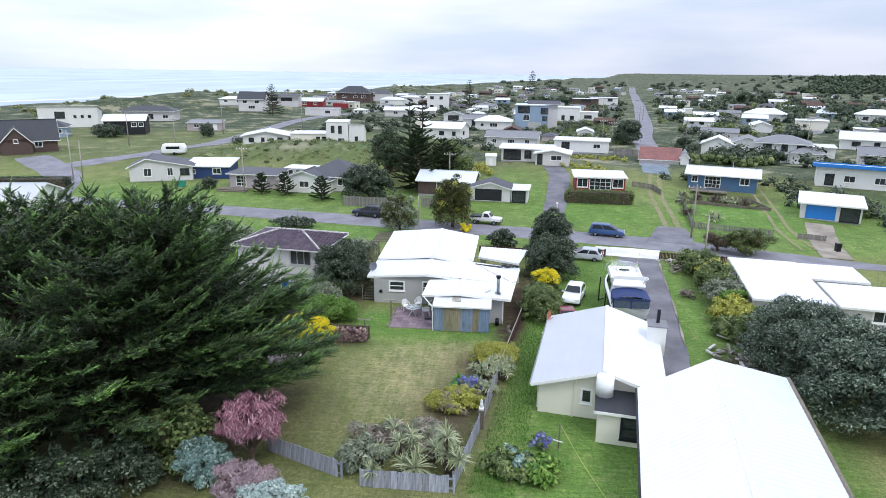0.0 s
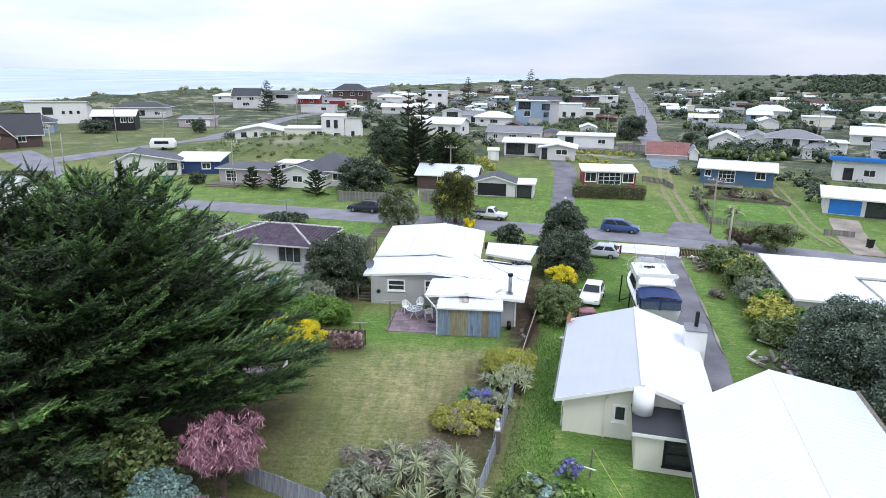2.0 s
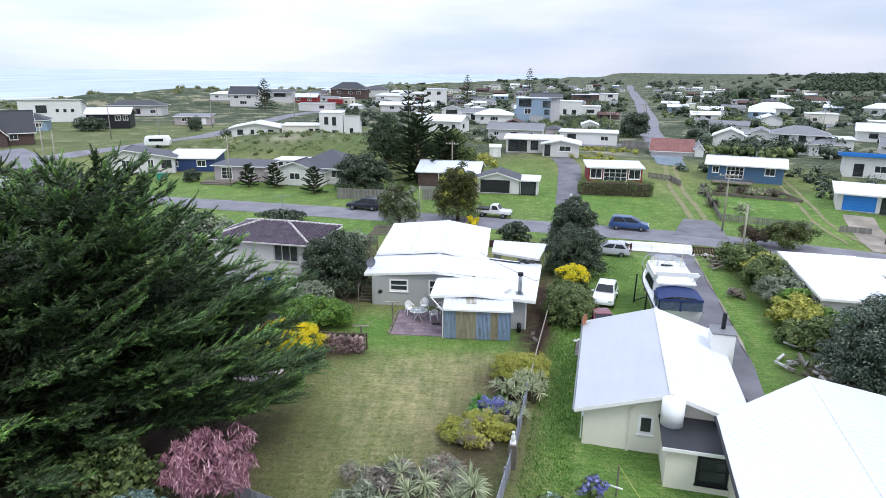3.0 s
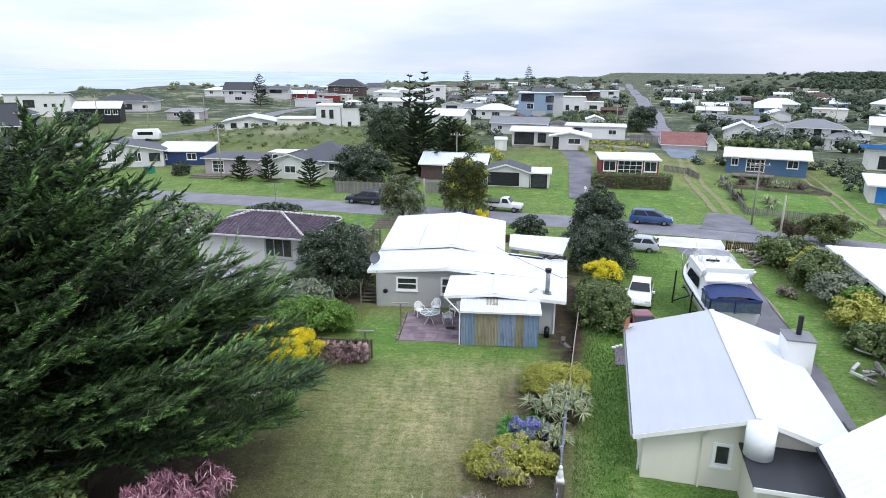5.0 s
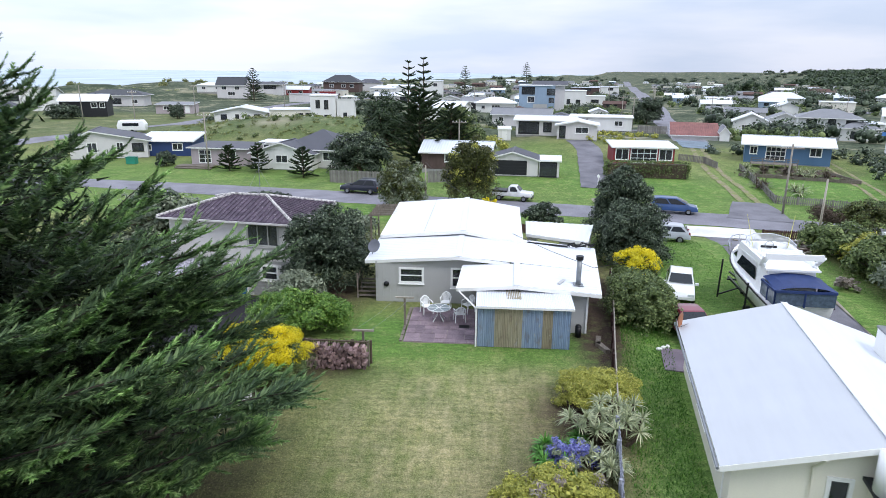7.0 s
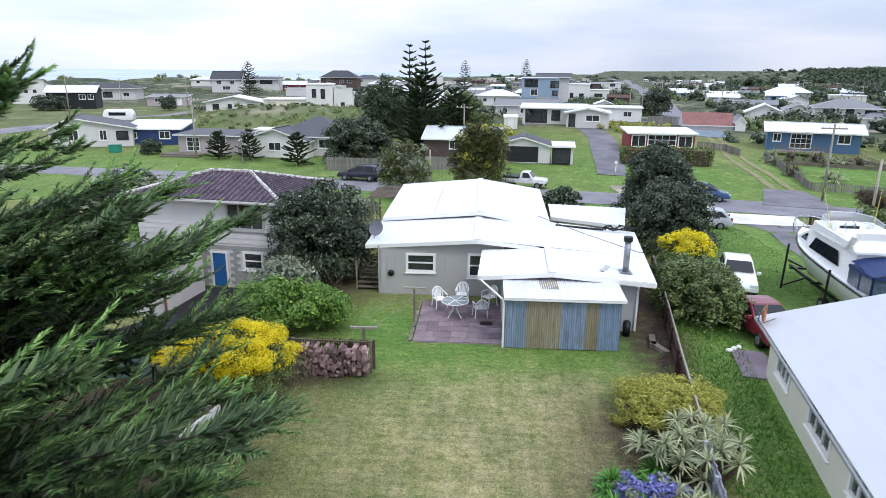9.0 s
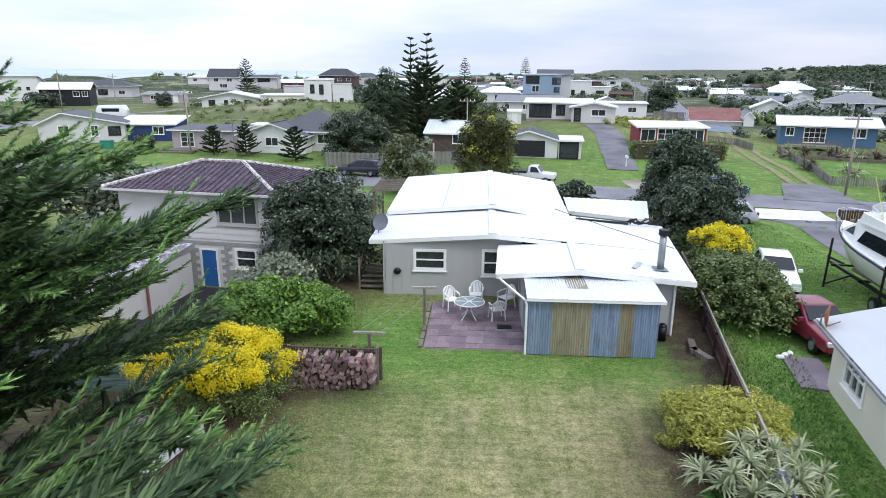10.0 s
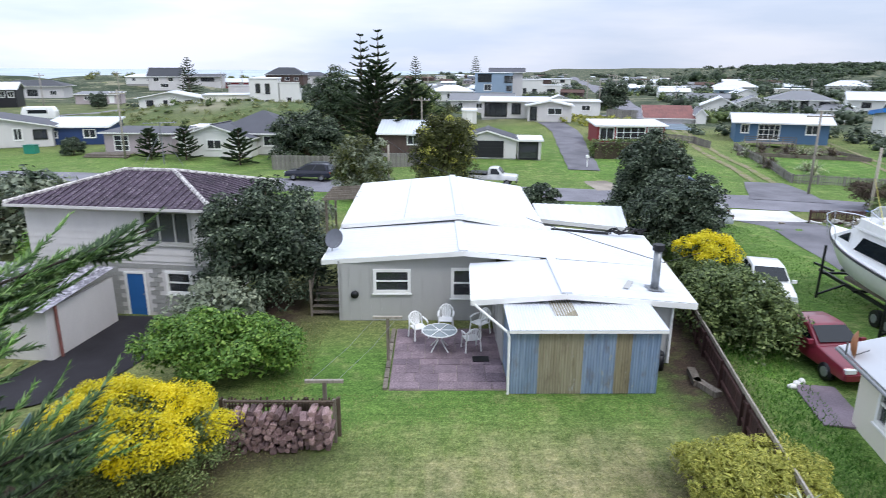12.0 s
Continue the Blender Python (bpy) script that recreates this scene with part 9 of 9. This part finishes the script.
tree("grey-green tree behind the cypress", "tree", -19.5, 13.0, 3.4, 3.0, 4.6, 0.05, "leaf_grey", 0.26, 100, 110, 0.24, seed=76, second="leaf_dark", second_share=0.4)
tree("broad round dark tree behind the fence", "tree", -11.2, 52.4, 4.6, 3.2, 5.6, 0.05, "leaf_dark", 0.34, 120, 110, 0.22, seed=77)
tree("dark rounded conifer beside the tall pines", "tree", -10.5, 68, 4.2, 4.0, 9.6, 0.1, "norfolk", 0.42, 120, 110, 0.22, seed=79, slim=0.3)
tree("mid green tree beside the pines", "tree", 1.6, 67, 3.6, 3.2, 7.0, 0.08, "leaf_mid", 0.4, 100, 100, 0.24, seed=80)
tree("dark round tree by the white cube house", "tree", 48.5, 141, 4.0, 3.6, 6.6, 0.05, "leaf_dark", 0.45, 90, 90, 0.24, seed=81)


def hedge(label, x, y, turn, w, d, h, leaf, seed):
    rng = np.random.default_rng(seed)
    T = thing("hedge", label, "hedge", pose(x, y, zz(x, y), 0, 0, turn))
    n = int(w * d * h * 90)
    p = rng.random((n, 3)) * 2 - 1
    k = np.argmax(np.abs(p) + rng.random((n, 3)) * 0.5, 1)
    p[np.arange(n), k] = np.sign(p[np.arange(n), k]) * rng.uniform(0.86, 1.04, n)
    c = p * np.array([w / 2, d / 2, h / 2]) + np.array([0, 0, h / 2])
    v, q = leaf_cloud(rng, c, np.full(n, 0.12), 2, 0.2, 0.55, 0.2, 0.2)
    part("foliage", quick_mesh("foliage", v, q), leaf, T)
    part("inner_wood", Geo().box(-w / 2 + 0.3, -d / 2 + 0.25, 0, w / 2 - 0.3, d / 2 - 0.25, h - 0.3), "bark", T)


hedge("clipped green hedge before the red cottage", 27.2, 50.6, -3, 10.6, 1.6, 2.1, "leaf_mid", 90)
hedge("dark clipped hedge beside the side street", -74, 54, 12, 14, 2.5, 1.9, "leaf_dark", 91)


def rosette(rng, c, n, length, width, droop=0.5, spread=1.0):
    """Strap leaves bursting from one point: each a narrow bent strip."""
    az = rng.uniform(0, 2 * math.pi, n)
    el = np.arcsin(rng.uniform(-0.15, 1.0, n)) * spread
    d = np.stack([np.cos(az) * np.cos(el), np.sin(az) * np.cos(el), np.sin(el)], 1)
    s = np.stack([-np.sin(az), np.cos(az), np.zeros(n)], 1)
    L = length * rng.uniform(0.7, 1.1, n)
    pts = []
    for t, w in ((0, 0.6), (0.45, 1.0), (0.8, 0.6), (1.0, 0.05)):
        p = c + d * (L * t)[:, None] - np.array([0, 0, 1]) * (droop * L * t ** 2.2 * np.cos(el) * 0.6)[:, None]
        pts += [p + s * width * w / 2, p - s * width * w / 2]
    V = np.stack(pts, 1).reshape(-1, 3)
    o = np.arange(n)[:, None] * 8
    Q = np.concatenate([o + np.array([2 * k, 2 * k + 1, 2 * k + 3, 2 * k + 2]) for k in range(3)], 0)
    return V, Q


def spiky(label, x, y, heads, length, width, mat="strap", seed=1, stem=0.4, spread_xy=0.5, n=46, name="yucca", droop=0.5):
    rng = np.random.default_rng(seed)
    T = thing(name, label, "plant", pose(x, y, zz(x, y)))
    vs, qs, o = [], [], 0
    for k in range(heads):
        c = np.array([rng.normal(0, spread_xy), rng.normal(0, spread_xy), stem * rng.uniform(0.6, 1.3)])
        if heads == 1:
            c[:2] = 0
        V, Q = rosette(rng, c, n, length, width, droop)
        vs.append(V)
        qs.append(Q + o)
        o += len(V)
        g = Geo().path_tube([(c[0] * 0.6, c[1] * 0.6, -0.1), (c[0] * 0.9, c[1] * 0.9, c[2] * 0.6), tuple(c)], [0.09, 0.07, 0.06], 6)
        part("stem", g, "bark", T)
    part("leaves", quick_mesh("leaves", np.concatenate(vs), np.concatenate(qs)), mat, T)
    return T


M["strap_green"] = leafy("green_strap_leaf", "#2f5a22", "#4f8a35", "#7fae55", 0.45)
M["flax"] = leafy("dark_flax_leaf", "#3b3530", "#5d4f48", "#7c7a5c", 0.5)
spiky("spiky yucca with pale striped leaves", 6.9, -25.0, 1, 1.15, 0.09, seed=1, stem=0.9, n=80)
spiky("cabbage tree with spiky grey-green heads", 8.4, -24.2, 4, 0.95, 0.07, seed=2, stem=1.9, spread_xy=0.7, name="cabbage_tree")
spiky("spiky grey-green yucca clump", 7.4, -22.9, 5, 0.9, 0.07, seed=3, stem=1.2, spread_xy=0.9)
spiky("spiky grey yucca among dry twigs", 6.1, -22.6, 6, 0.8, 0.06, seed=9, stem=1.15, spread_xy=0.8)
spiky("spiky dark yucca beside the board fence", 5.4, -24.2, 3, 0.8, 0.07, seed=4, stem=0.8, spread_xy=0.6)
spiky("grey-green aloe clump with spiky rosettes", 10.85, -13.3, 34, 0.55, 0.05, seed=5, stem=0.8, spread_xy=0.62, n=34, name="aloe", droop=0.7)
spiky("grey aloe clump beside purple flowers", 10.3, -15.3, 14, 0.5, 0.05, seed=6, stem=0.45, spread_xy=0.5, n=34, name="aloe", droop=0.7)
spiky("dark green strap-leaved clump", 8.5, -14.6, 7, 0.6, 0.05, "strap_green", 7, 0.2, 0.4, 60, "agapanthus", 0.8)
spiky("fresh green strap-leaved clump", 9.6, -13.9, 4, 0.55, 0.05, "strap_green", 8, 0.2, 0.35, 60, "agapanthus", 0.8)
for i, (x, y) in enumerate(((42.4, 56.4), (44.2, 55.0), (41.6, 52.6), (46.5, 54.5), (49.0, 53.6), (51.0, 52.6), (43.5, 42.5), (39.6, 44.5))):
    spiky("dark flax clump in the raised bed", x, y, 4, 1.2, 0.1, "flax" if i % 2 else "strap", 20 + i, 0.4, 0.5, 40, "flax", 0.6)


# ---- Norfolk pines ----
def norfolk(label, x, y, h, r, tiers, seed, bare=0.0, lean=0.0, dense=1.0, taper=0.8, whorl=6, loose=0.1):
    """Straight trunk with whorls of level branches, each a brush of needles."""
    rng = np.random.default_rng(seed)
    T = thing("norfolk_pine", label, "tree", pose(x, y, zz(x, y), 0, lean, rng.uniform(0, 60)))
    g = Geo().tube((0, 0, -0.3), (0, 0, h), 0.03 * h * 0.6 + 0.05, 0.03, 8)
    part("trunk", g, "bark", T)
    vs = []
    for k in range(tiers):
        u = bare + (1 - bare) * k / (tiers - 1)
        z = h * (0.06 + 0.92 * u)
        L = r * (1 - u) ** taper + 0.12 * r
        nb = whorl if u < 0.85 else 5
        a0 = rng.uniform(0, 6.28)
        for b in range(nb):
            a = a0 + 2 * math.pi * b / nb + rng.normal(0, 0.12)
            d = np.array([math.cos(a), math.sin(a), 0.12 + 0.3 * u])
            d[2] += rng.normal(0, loose)
            tip = d * L * rng.uniform(0.95 - 2.5 * loose, 1.05)
            zb = z
            z = zb + rng.normal(0, 0.25 * loose * h / tiers)
            part("branch", Geo().tube((0, 0, z), (tip[0], tip[1], z + tip[2]), 0.035, 0.015, 5, False), "bark", T)
            m = int((30 + 34 * L) * dense)
            t = rng.uniform(0.1, 1.0, m) ** 0.75
            base = tip * t[:, None] + np.array([0, 0, z]) + np.array([0, 0, -1.0]) * (0.22 * L * t * (1 - t))[:, None]
            side = np.cross(d, [0, 0, 1.0])
            al = unit(d * 0.9 + side * rng.choice([-1, 1], (m, 1)) * rng.uniform(0.2, 1.0, (m, 1)) + np.array([0, 0, 1]) * rng.uniform(0.1, 0.8, (m, 1)))
            sd = unit(np.cross(al, rng.normal(size=(m, 3))))
            ll = rng.uniform(0.22, 0.42, m) * (0.5 + r / 6)
            v, _ = blades(base, al, sd, ll, ll * 0.36)
            vs.append(v)
            z = zb
    v = np.concatenate(vs)
    part("needles", quick_mesh("needles", v, np.arange(len(v)).reshape(-1, 4)), "norfolk", T)
    return T


norfolk("tall slender Norfolk pine with tiered branches", -7.6, 78.0, 14.6, 3.4, 13, 1, dense=1.5)
norfolk("tall slender Norfolk pine beside its twin", -4.9, 77.2, 15.2, 3.4, 13, 2, dense=1.5)
norfolk("broad dense dark pine with layered boughs", -3.8, 60.0, 11.0, 5.2, 20, 11, dense=1.7, taper=0.55, whorl=8, loose=0.24)
norfolk("broad dark pine behind the cottage", 0.6, 64.0, 8.0, 4.4, 15, 12, dense=1.7, taper=0.55, whorl=8, loose=0.24)
norfolk("young Norfolk pine on the verge", -26.2, 53.8, 3.9, 2.0, 10, 3, 0.05, dense=3.4, taper=0.6, loose=0.2)
norfolk("young Norfolk pine by the fence", -18.8, 50.6, 4.0, 2.3, 10, 4, 0.05, dense=3.4, taper=0.6, loose=0.2)
norfolk("young Norfolk pine beside the deck", -30.6, 54.2, 3.6, 1.9, 10, 5, 0.05, dense=3.4, taper=0.6, loose=0.2)
norfolk("Norfolk pine among beach houses", -90, 228, 13, 5.2, 14, 6)
norfolk("Norfolk pine on the dune flat", -5.5, 292, 15, 5.0, 14, 7)
norfolk("distant Norfolk pine near the shore", 40, 560, 20, 7.0, 13, 8)
tree("small round dark shrub on the lawn", "shrub", -41.6, 57.4, 1.4, 1.4, 2.2, 0.02, "leaf_dark", 0.24, 50, 90, 0.26, "shrub", 92)
tree("round dark shrub beside the beach road", "shrub", -76.5, 133, 2.0, 2.0, 3.0, 0.02, "leaf_dark", 0.32, 50, 80, 0.26, "shrub", 93)
tree("round dark shrub on the grass slope", "shrub", -80.5, 141, 2.2, 2.0, 3.2, 0.02, "leaf_dark", 0.32, 50, 80, 0.26, "shrub", 94)
tree("dark shrubs before the black house", "shrub", -104, 127, 5.5, 2.5, 3.6, 0.0, "leaf_dark", 0.4, 80, 80, 0.22, "shrub", 95)


# ---- distant settlement ----
def protos():
    P = []
    looks = [("white_wall", "pale_roof", "hip", "distant white house with pale roof"), ("white_wall", "white_roof", "gable_x", "distant white house with white gable roof"),
             ("pale_wall", "grey_roof", "gable_x", "distant pale house with grey roof"), ("cream_wall", "white_roof", "flat", "distant cream house with flat white roof"),
             ("pink_wall", "dark_roof", "hip", "distant house with dark hipped roof"), ("white_wall", "grey_roof", "gable_y", "distant white house with front gable"),
             ("lblue_wall", "pale_roof", "mono", "distant pale blue house with sloping roof"), ("brick_wall", "brown_roof", "gable_x", "distant brown house with brown roof")]
    for i, (w, r, kind, lab) in enumerate(looks):
        P.append(house(lab, 0, 0, 0, 11 + i % 3 * 2, 8, 2.7 if i != 3 else 4.6, kind, 1.5, 0.5, w, r, front=[("k", 3, 0.9, 1.9, 1.2, 0), ("k", 7.5, 0.9, 2.2, 1.2, 0)],
                       right=[("k", 4, 0.9, 1.6, 1.1, 0)], lite=True, z=0, group="distant houses"))
    return P


PRO = protos()
TAKEN = [(o.matrix_world.translation.x, o.matrix_world.translation.y) for o in scene.objects if o.name.split(".")[0] in ("house", "garage", "shed", "carport", "power_pole") and o not in PRO]
rng = random.Random(77)
used = [False] * len(PRO)
spots = []


def road_x(y):
    return 45 + (y - 92) * 0.19 + max(0, y - 300) * 0.012


def free(x, y, r):
    return all((x - a) ** 2 + (y - b) ** 2 > r * r for a, b in TAKEN + spots)


def scatter(n, box, gap, seed):
    q = random.Random(seed)
    tries = 0
    got = 0
    while got < n and tries < n * 40:
        tries += 1
        x, y = q.uniform(box[0], box[1]), q.uniform(box[2], box[3])
        if y > 100 and abs(x - road_x(y)) < 13 or coast_distance(x, y) < 75 or not free(x, y, gap):
            continue
        if 90 < y < 260 and abs(x - 96 - (y - 160) * 0.9) < 9:
            continue
        spots.append((x, y))
        got += 1


scatter(26, (62, 150, 135, 260), 19, 1)
scatter(34, (75, 230, 240, 420), 20, 2)
scatter(26, (150, 330, 150, 420), 24, 3)
scatter(34, (-60, 60, 250, 480), 19, 4)
scatter(16, (-20, 55, 130, 250), 18, 5)
scatter(60, (0, 330, 420, 760), 24, 6)
scatter(14, (-110, -30, 300, 420), 18, 7)
scatter(12, (-45, 70, 300, 540), 15, 8)
scatter(12, (95, 260, 190, 400), 16, 9)
for x, y in spots:
    k = rng.choice((0, 1, 2, 2, 3, 4, 4, 5, 5, 6, 7, 7))
    m = pose(x, y, zz(x, y) - 0.05, 0, 0, rng.choice((-14, -14, 76, -20)) + rng.uniform(-9, 9)) @ Matrix.Scale(rng.uniform(0.68, 0.98), 4)
    if not used[k]:
        PRO[k].matrix_world = m
        used[k] = True
    else:
        copy_thing(PRO[k], m)


M["tussock_green"] = leafy("tussock_green", "#4d5a2c", "#727d40", "#9ea466")
M["leaf_olive_dull"] = leafy("dune_grass", "#55603a", "#7b8353", "#a5a577")


def bush_field(name, label, category, spots_, leaf, seed, per=46, size=0.7):
    """Uncountable far shrubs: knobbly dark cores set with small leaf sprays, one mesh over the land."""
    q = np.random.default_rng(seed)
    C, R = [], []
    for x, y, r, h in spots_:
        z = zz(x, y)
        n = max(4, int(3 + r * 1.3))
        d = unit(q.normal(size=(n, 3)))
        d[:, 2] = np.abs(d[:, 2])
        C.append(np.array([x, y, z]) + d * np.array([r, r, h]) * 0.58)
        R.append(np.full(n, (r + h) * 0.27) * q.uniform(0.7, 1.25, n))
    C, R = np.concatenate(C), np.concatenate(R)
    count = max(10, int(per * 0.5))
    v, qd = leaf_cloud(q, C, R, count, size * 0.92, 0.55, 0.4, 0.6)
    ring = [(0, 0, 1)] + [(math.sin(t) * math.cos(p), math.sin(t) * math.sin(p), math.cos(t)) for t in (0.9, 1.8) for p in [k * math.pi / 3 for k in range(6)]] + [(0, 0, -0.8)]
    ball = np.array(ring)
    core = C[:, None] + ball[None] * (R[:, None] * (0.15 if name == "tussock" else 0.48) * q.uniform(0.75, 1.15, (len(C), len(ball))))[..., None]
    faces = [(0, 1 + k, 1 + (k + 1) % 6, 1 + (k + 1) % 6) for k in range(6)] + [(1 + k, 7 + k, 7 + (k + 1) % 6, 1 + (k + 1) % 6) for k in range(6)] + [(7 + k, 13, 13, 7 + (k + 1) % 6) for k in range(6)]
    tri = np.array([f for a_, b_, c_, d_ in faces for f in (((a_, b_, c_),) if c_ == d_ else ((a_, b_, d_),) if b_ == c_ else ((a_, b_, c_), (a_, c_, d_)))])
    leaf3 = np.concatenate([qd[:, [0, 1, 2]], qd[:, [0, 2, 3]]])
    core3 = (np.arange(len(C)) * len(ball))[:, None, None] + tri[None] + len(v)
    me = quick_mesh(name, np.concatenate([v, core.reshape(-1, 3)]), np.concatenate([leaf3, core3.reshape(-1, 3)]))
    return solo(name, me, leaf, label, category, kind="stuff")


def scrub_spots(n, box, rr, hh, seed, keep=8.0):
    q = random.Random(seed)
    out = []
    tries = 0
    while len(out) < n and tries < n * 20:
        tries += 1
        x, y = q.uniform(box[0], box[1]), q.uniform(box[2], box[3])
        r = q.uniform(*rr)
        if y > 85 and abs(x - road_x(y)) < 5.5 + r or coast_distance(x, y) < 60 or not free(x, y, keep):
            continue
        if -84 < x < -58 and 60 < y < 260:
            continue
        out.append((x, y, r, q.uniform(*hh) * r))
    return out


bush_field("scrub", "dark green coastal shrubs between the houses", "shrubs", scrub_spots(520, (54, 330, 92, 430), (1.8, 5.2), (0.8, 1.2), 11), "leaf_dark", 1, 34, 0.85)
bush_field("scrub", "mid green shrubs among the far houses", "shrubs", scrub_spots(260, (54, 300, 105, 430), (1.6, 4.2), (0.7, 1.1), 12), "leaf_mid", 2, 34, 0.8)
bush_field("scrub", "dark shrubs and hedges toward the beach", "shrubs", scrub_spots(240, (-70, 60, 112, 430), (1.2, 3.2), (0.7, 1.1), 13, 9), "leaf_dark", 3, 44, 0.7)
bush_field("scrub", "grey-green dune scrub behind the studio", "shrubs", scrub_spots(90, (24, 50, 118, 205), (1.2, 2.6), (0.6, 0.9), 14, 8), "leaf_mid", 4, 44, 0.6)
bush_field("scrub", "far belts of dark shelter trees", "trees", scrub_spots(190, (-10, 640, 430, 1300), (2.6, 6.5), (0.7, 1.0), 15, 10), "leaf_dark", 5, 40, 1.4)
bush_field("tussock", "long rough grass on the dune bank", "grass", scrub_spots(280, (-62, 6, 74, 112), (0.5, 1.2), (0.3, 0.55), 26, 6), "leaf_olive_dull", 16, 44, 0.2)
bush_field("tussock", "rough green tussock on the sandy rise", "grass", scrub_spots(170, (-60, 30, 78, 112), (0.5, 1.1), (0.3, 0.5), 27, 6), "tussock_green", 17, 44, 0.2)
bush_field("scrub", "rough shrubs on the dune bank", "shrubs", scrub_spots(26, (-56, 8, 76, 108), (0.7, 1.7), (0.6, 1.0), 16, 7), "leaf_mid", 6, 90, 0.22)
bush_field("scrub", "flax and shrubs on the bank by the blue garage", "shrubs", [(60 + 0.5 * i + 2.0 * math.sin(i * 2.2), 49 + 2.0 * i, 1.5 + 0.4 * (i % 3), 1.5) for i in range(10)]
           + [(67 + 1.2 * (i % 3), 38 + 3 * i, 2.4, 2.4) for i in range(8)] + [(44 + 2.6 * i, 74 - 0.6 * i, 1.9, 2.2) for i in range(9)], "leaf_dark", 7, 60, 0.4)
bush_field("scrub", "overgrown green shrubs along the far bank", "shrubs", [(66 + 1.7 * (i % 4), 36 + 2.6 * i, 2.0, 2.0) for i in range(9)] + [(56 + 2.2 * i, 100 + 2.4 * math.sin(i), 2.6, 3.0) for i in range(9)], "leaf_mid", 8, 60, 0.4)
bush_field("scrub", "low scrub behind the white hillside house", "shrubs", [(24 + 1.4 * i, 78 + 2.6 * math.sin(i * 1.9), 1.2, 1.1) for i in range(7)] + [(2 + 0.9 * i, 74 + 3.5 * math.sin(i * 1.4), 1.6, 1.6) for i in range(9)]
           + [(26 + 1.8 * i, 100 + 2.0 * math.sin(i * 2.1), 1.3, 1.0) for i in range(9)], "leaf_olive", 9, 60, 0.4)
far = [(0.5 * (700 + 22 * (i // 15)) + 20 * (i % 15) + 9 * math.sin(i * 3.3), 700 + 22 * (i // 15) + 9 * math.cos(i * 1.7), 11, 6) for i in range(330)]
bush_field("woods", "dark pine forest along the skyline", "forest", far, "norfolk", 10, 20, 3.2)
big = [(150 + 16 * i + 8 * math.sin(i * 2.4), 262 + 9 * math.cos(i * 1.3) + 3 * i, 8.5, 7) for i in range(9)] + [(181, 415, 10, 10), (196, 420, 9, 9), (168, 412, 8, 8)] + \
      [(34 + 6 * i, 392 + 3 * math.sin(i), 5.5, 7) for i in range(9)] + [(88, 112, 4, 4.5), (76, 110, 4.5, 4.4), (70, 113, 4, 4), (64, 108, 3.6, 3.4)]
bush_field("woods", "dark spreading shelter trees", "trees", big, "norfolk", 12, 150, 0.8)
duneb = [(COAST[0] + COAST_DIR[0] * t + COAST_DIR[1] * e, COAST[1] + COAST_DIR[1] * t - COAST_DIR[0] * e, r, r * 0.5)
         for t, e, r in ((random.Random(i).uniform(-150, 420), random.Random(i + 999).uniform(62, 130), random.Random(i + 99).uniform(1.5, 4)) for i in range(120))]
bush_field("scrub", "low grey-green dune scrub above the beach", "shrubs", duneb, "leaf_olive_dull", 13, 40, 0.8)


# ---- grass ----
def grass_field():
    q = np.random.default_rng(9)

    def patch(n, x0, x1, y0, y1, l0, l1, keep):
        x, y = q.uniform(x0, x1, n), q.uniform(y0, y1, n)
        ok = keep(x, y)
        x, y = x[ok], y[ok]
        b = np.stack([x, y, gz(x, y) - 0.01], 1)
        al = unit(np.stack([q.normal(0, 0.5, len(x)), q.normal(0, 0.5, len(x)), np.ones(len(x))], 1))
        sd = unit(np.cross(al, q.normal(size=b.shape)))
        L = q.uniform(l0, l1, len(x))
        return blades(b, al, sd, L, 0.01 + L * 0.12)[0]

    house_free = lambda x, y: ~((x > -0.3) & (x < 12) & (y > -5.9) & (y < 15)) & ~((x > 2.0) & (x < 6) & (y > -5.7) & (y < 0))
    lawn = lambda x, y: house_free(x, y) & (x < 9.0 + (y + 25.7) * 0.165)
    lots = [patch(60000, -3, 12.5, -25, -5.2, 0.03, 0.065, lawn), patch(6000, -1.5, 2.1, -6, -0.2, 0.05, 0.1, house_free)]
    strip = lambda x, y: (x > 9.6 + (y + 25.7) * 0.165) & (x < 13.3 + (y + 17.6) * 0.165)
    right = lambda x, y: (x > 14.5) & ~((x > 23) & (x < 29.5)) & (x < 31)
    long_v = np.concatenate([patch(52000, 9, 18, -26, 2, 0.08, 0.2, strip), patch(22000, 14.5, 31, 1, 20, 0.06, 0.14, right)])
    solo("grass", quick_mesh("grass", long_v, np.arange(len(long_v)).reshape(-1, 4)), "grass_lush", "long lush grass beside the houses", "grass", kind="stuff")
    v = np.concatenate(lots)
    k = solo("grass", quick_mesh("grass", v, np.arange(len(v)).reshape(-1, 4)), "grass_blade", "short grass blades of the lawns", "grass", kind="stuff")


grass_field()
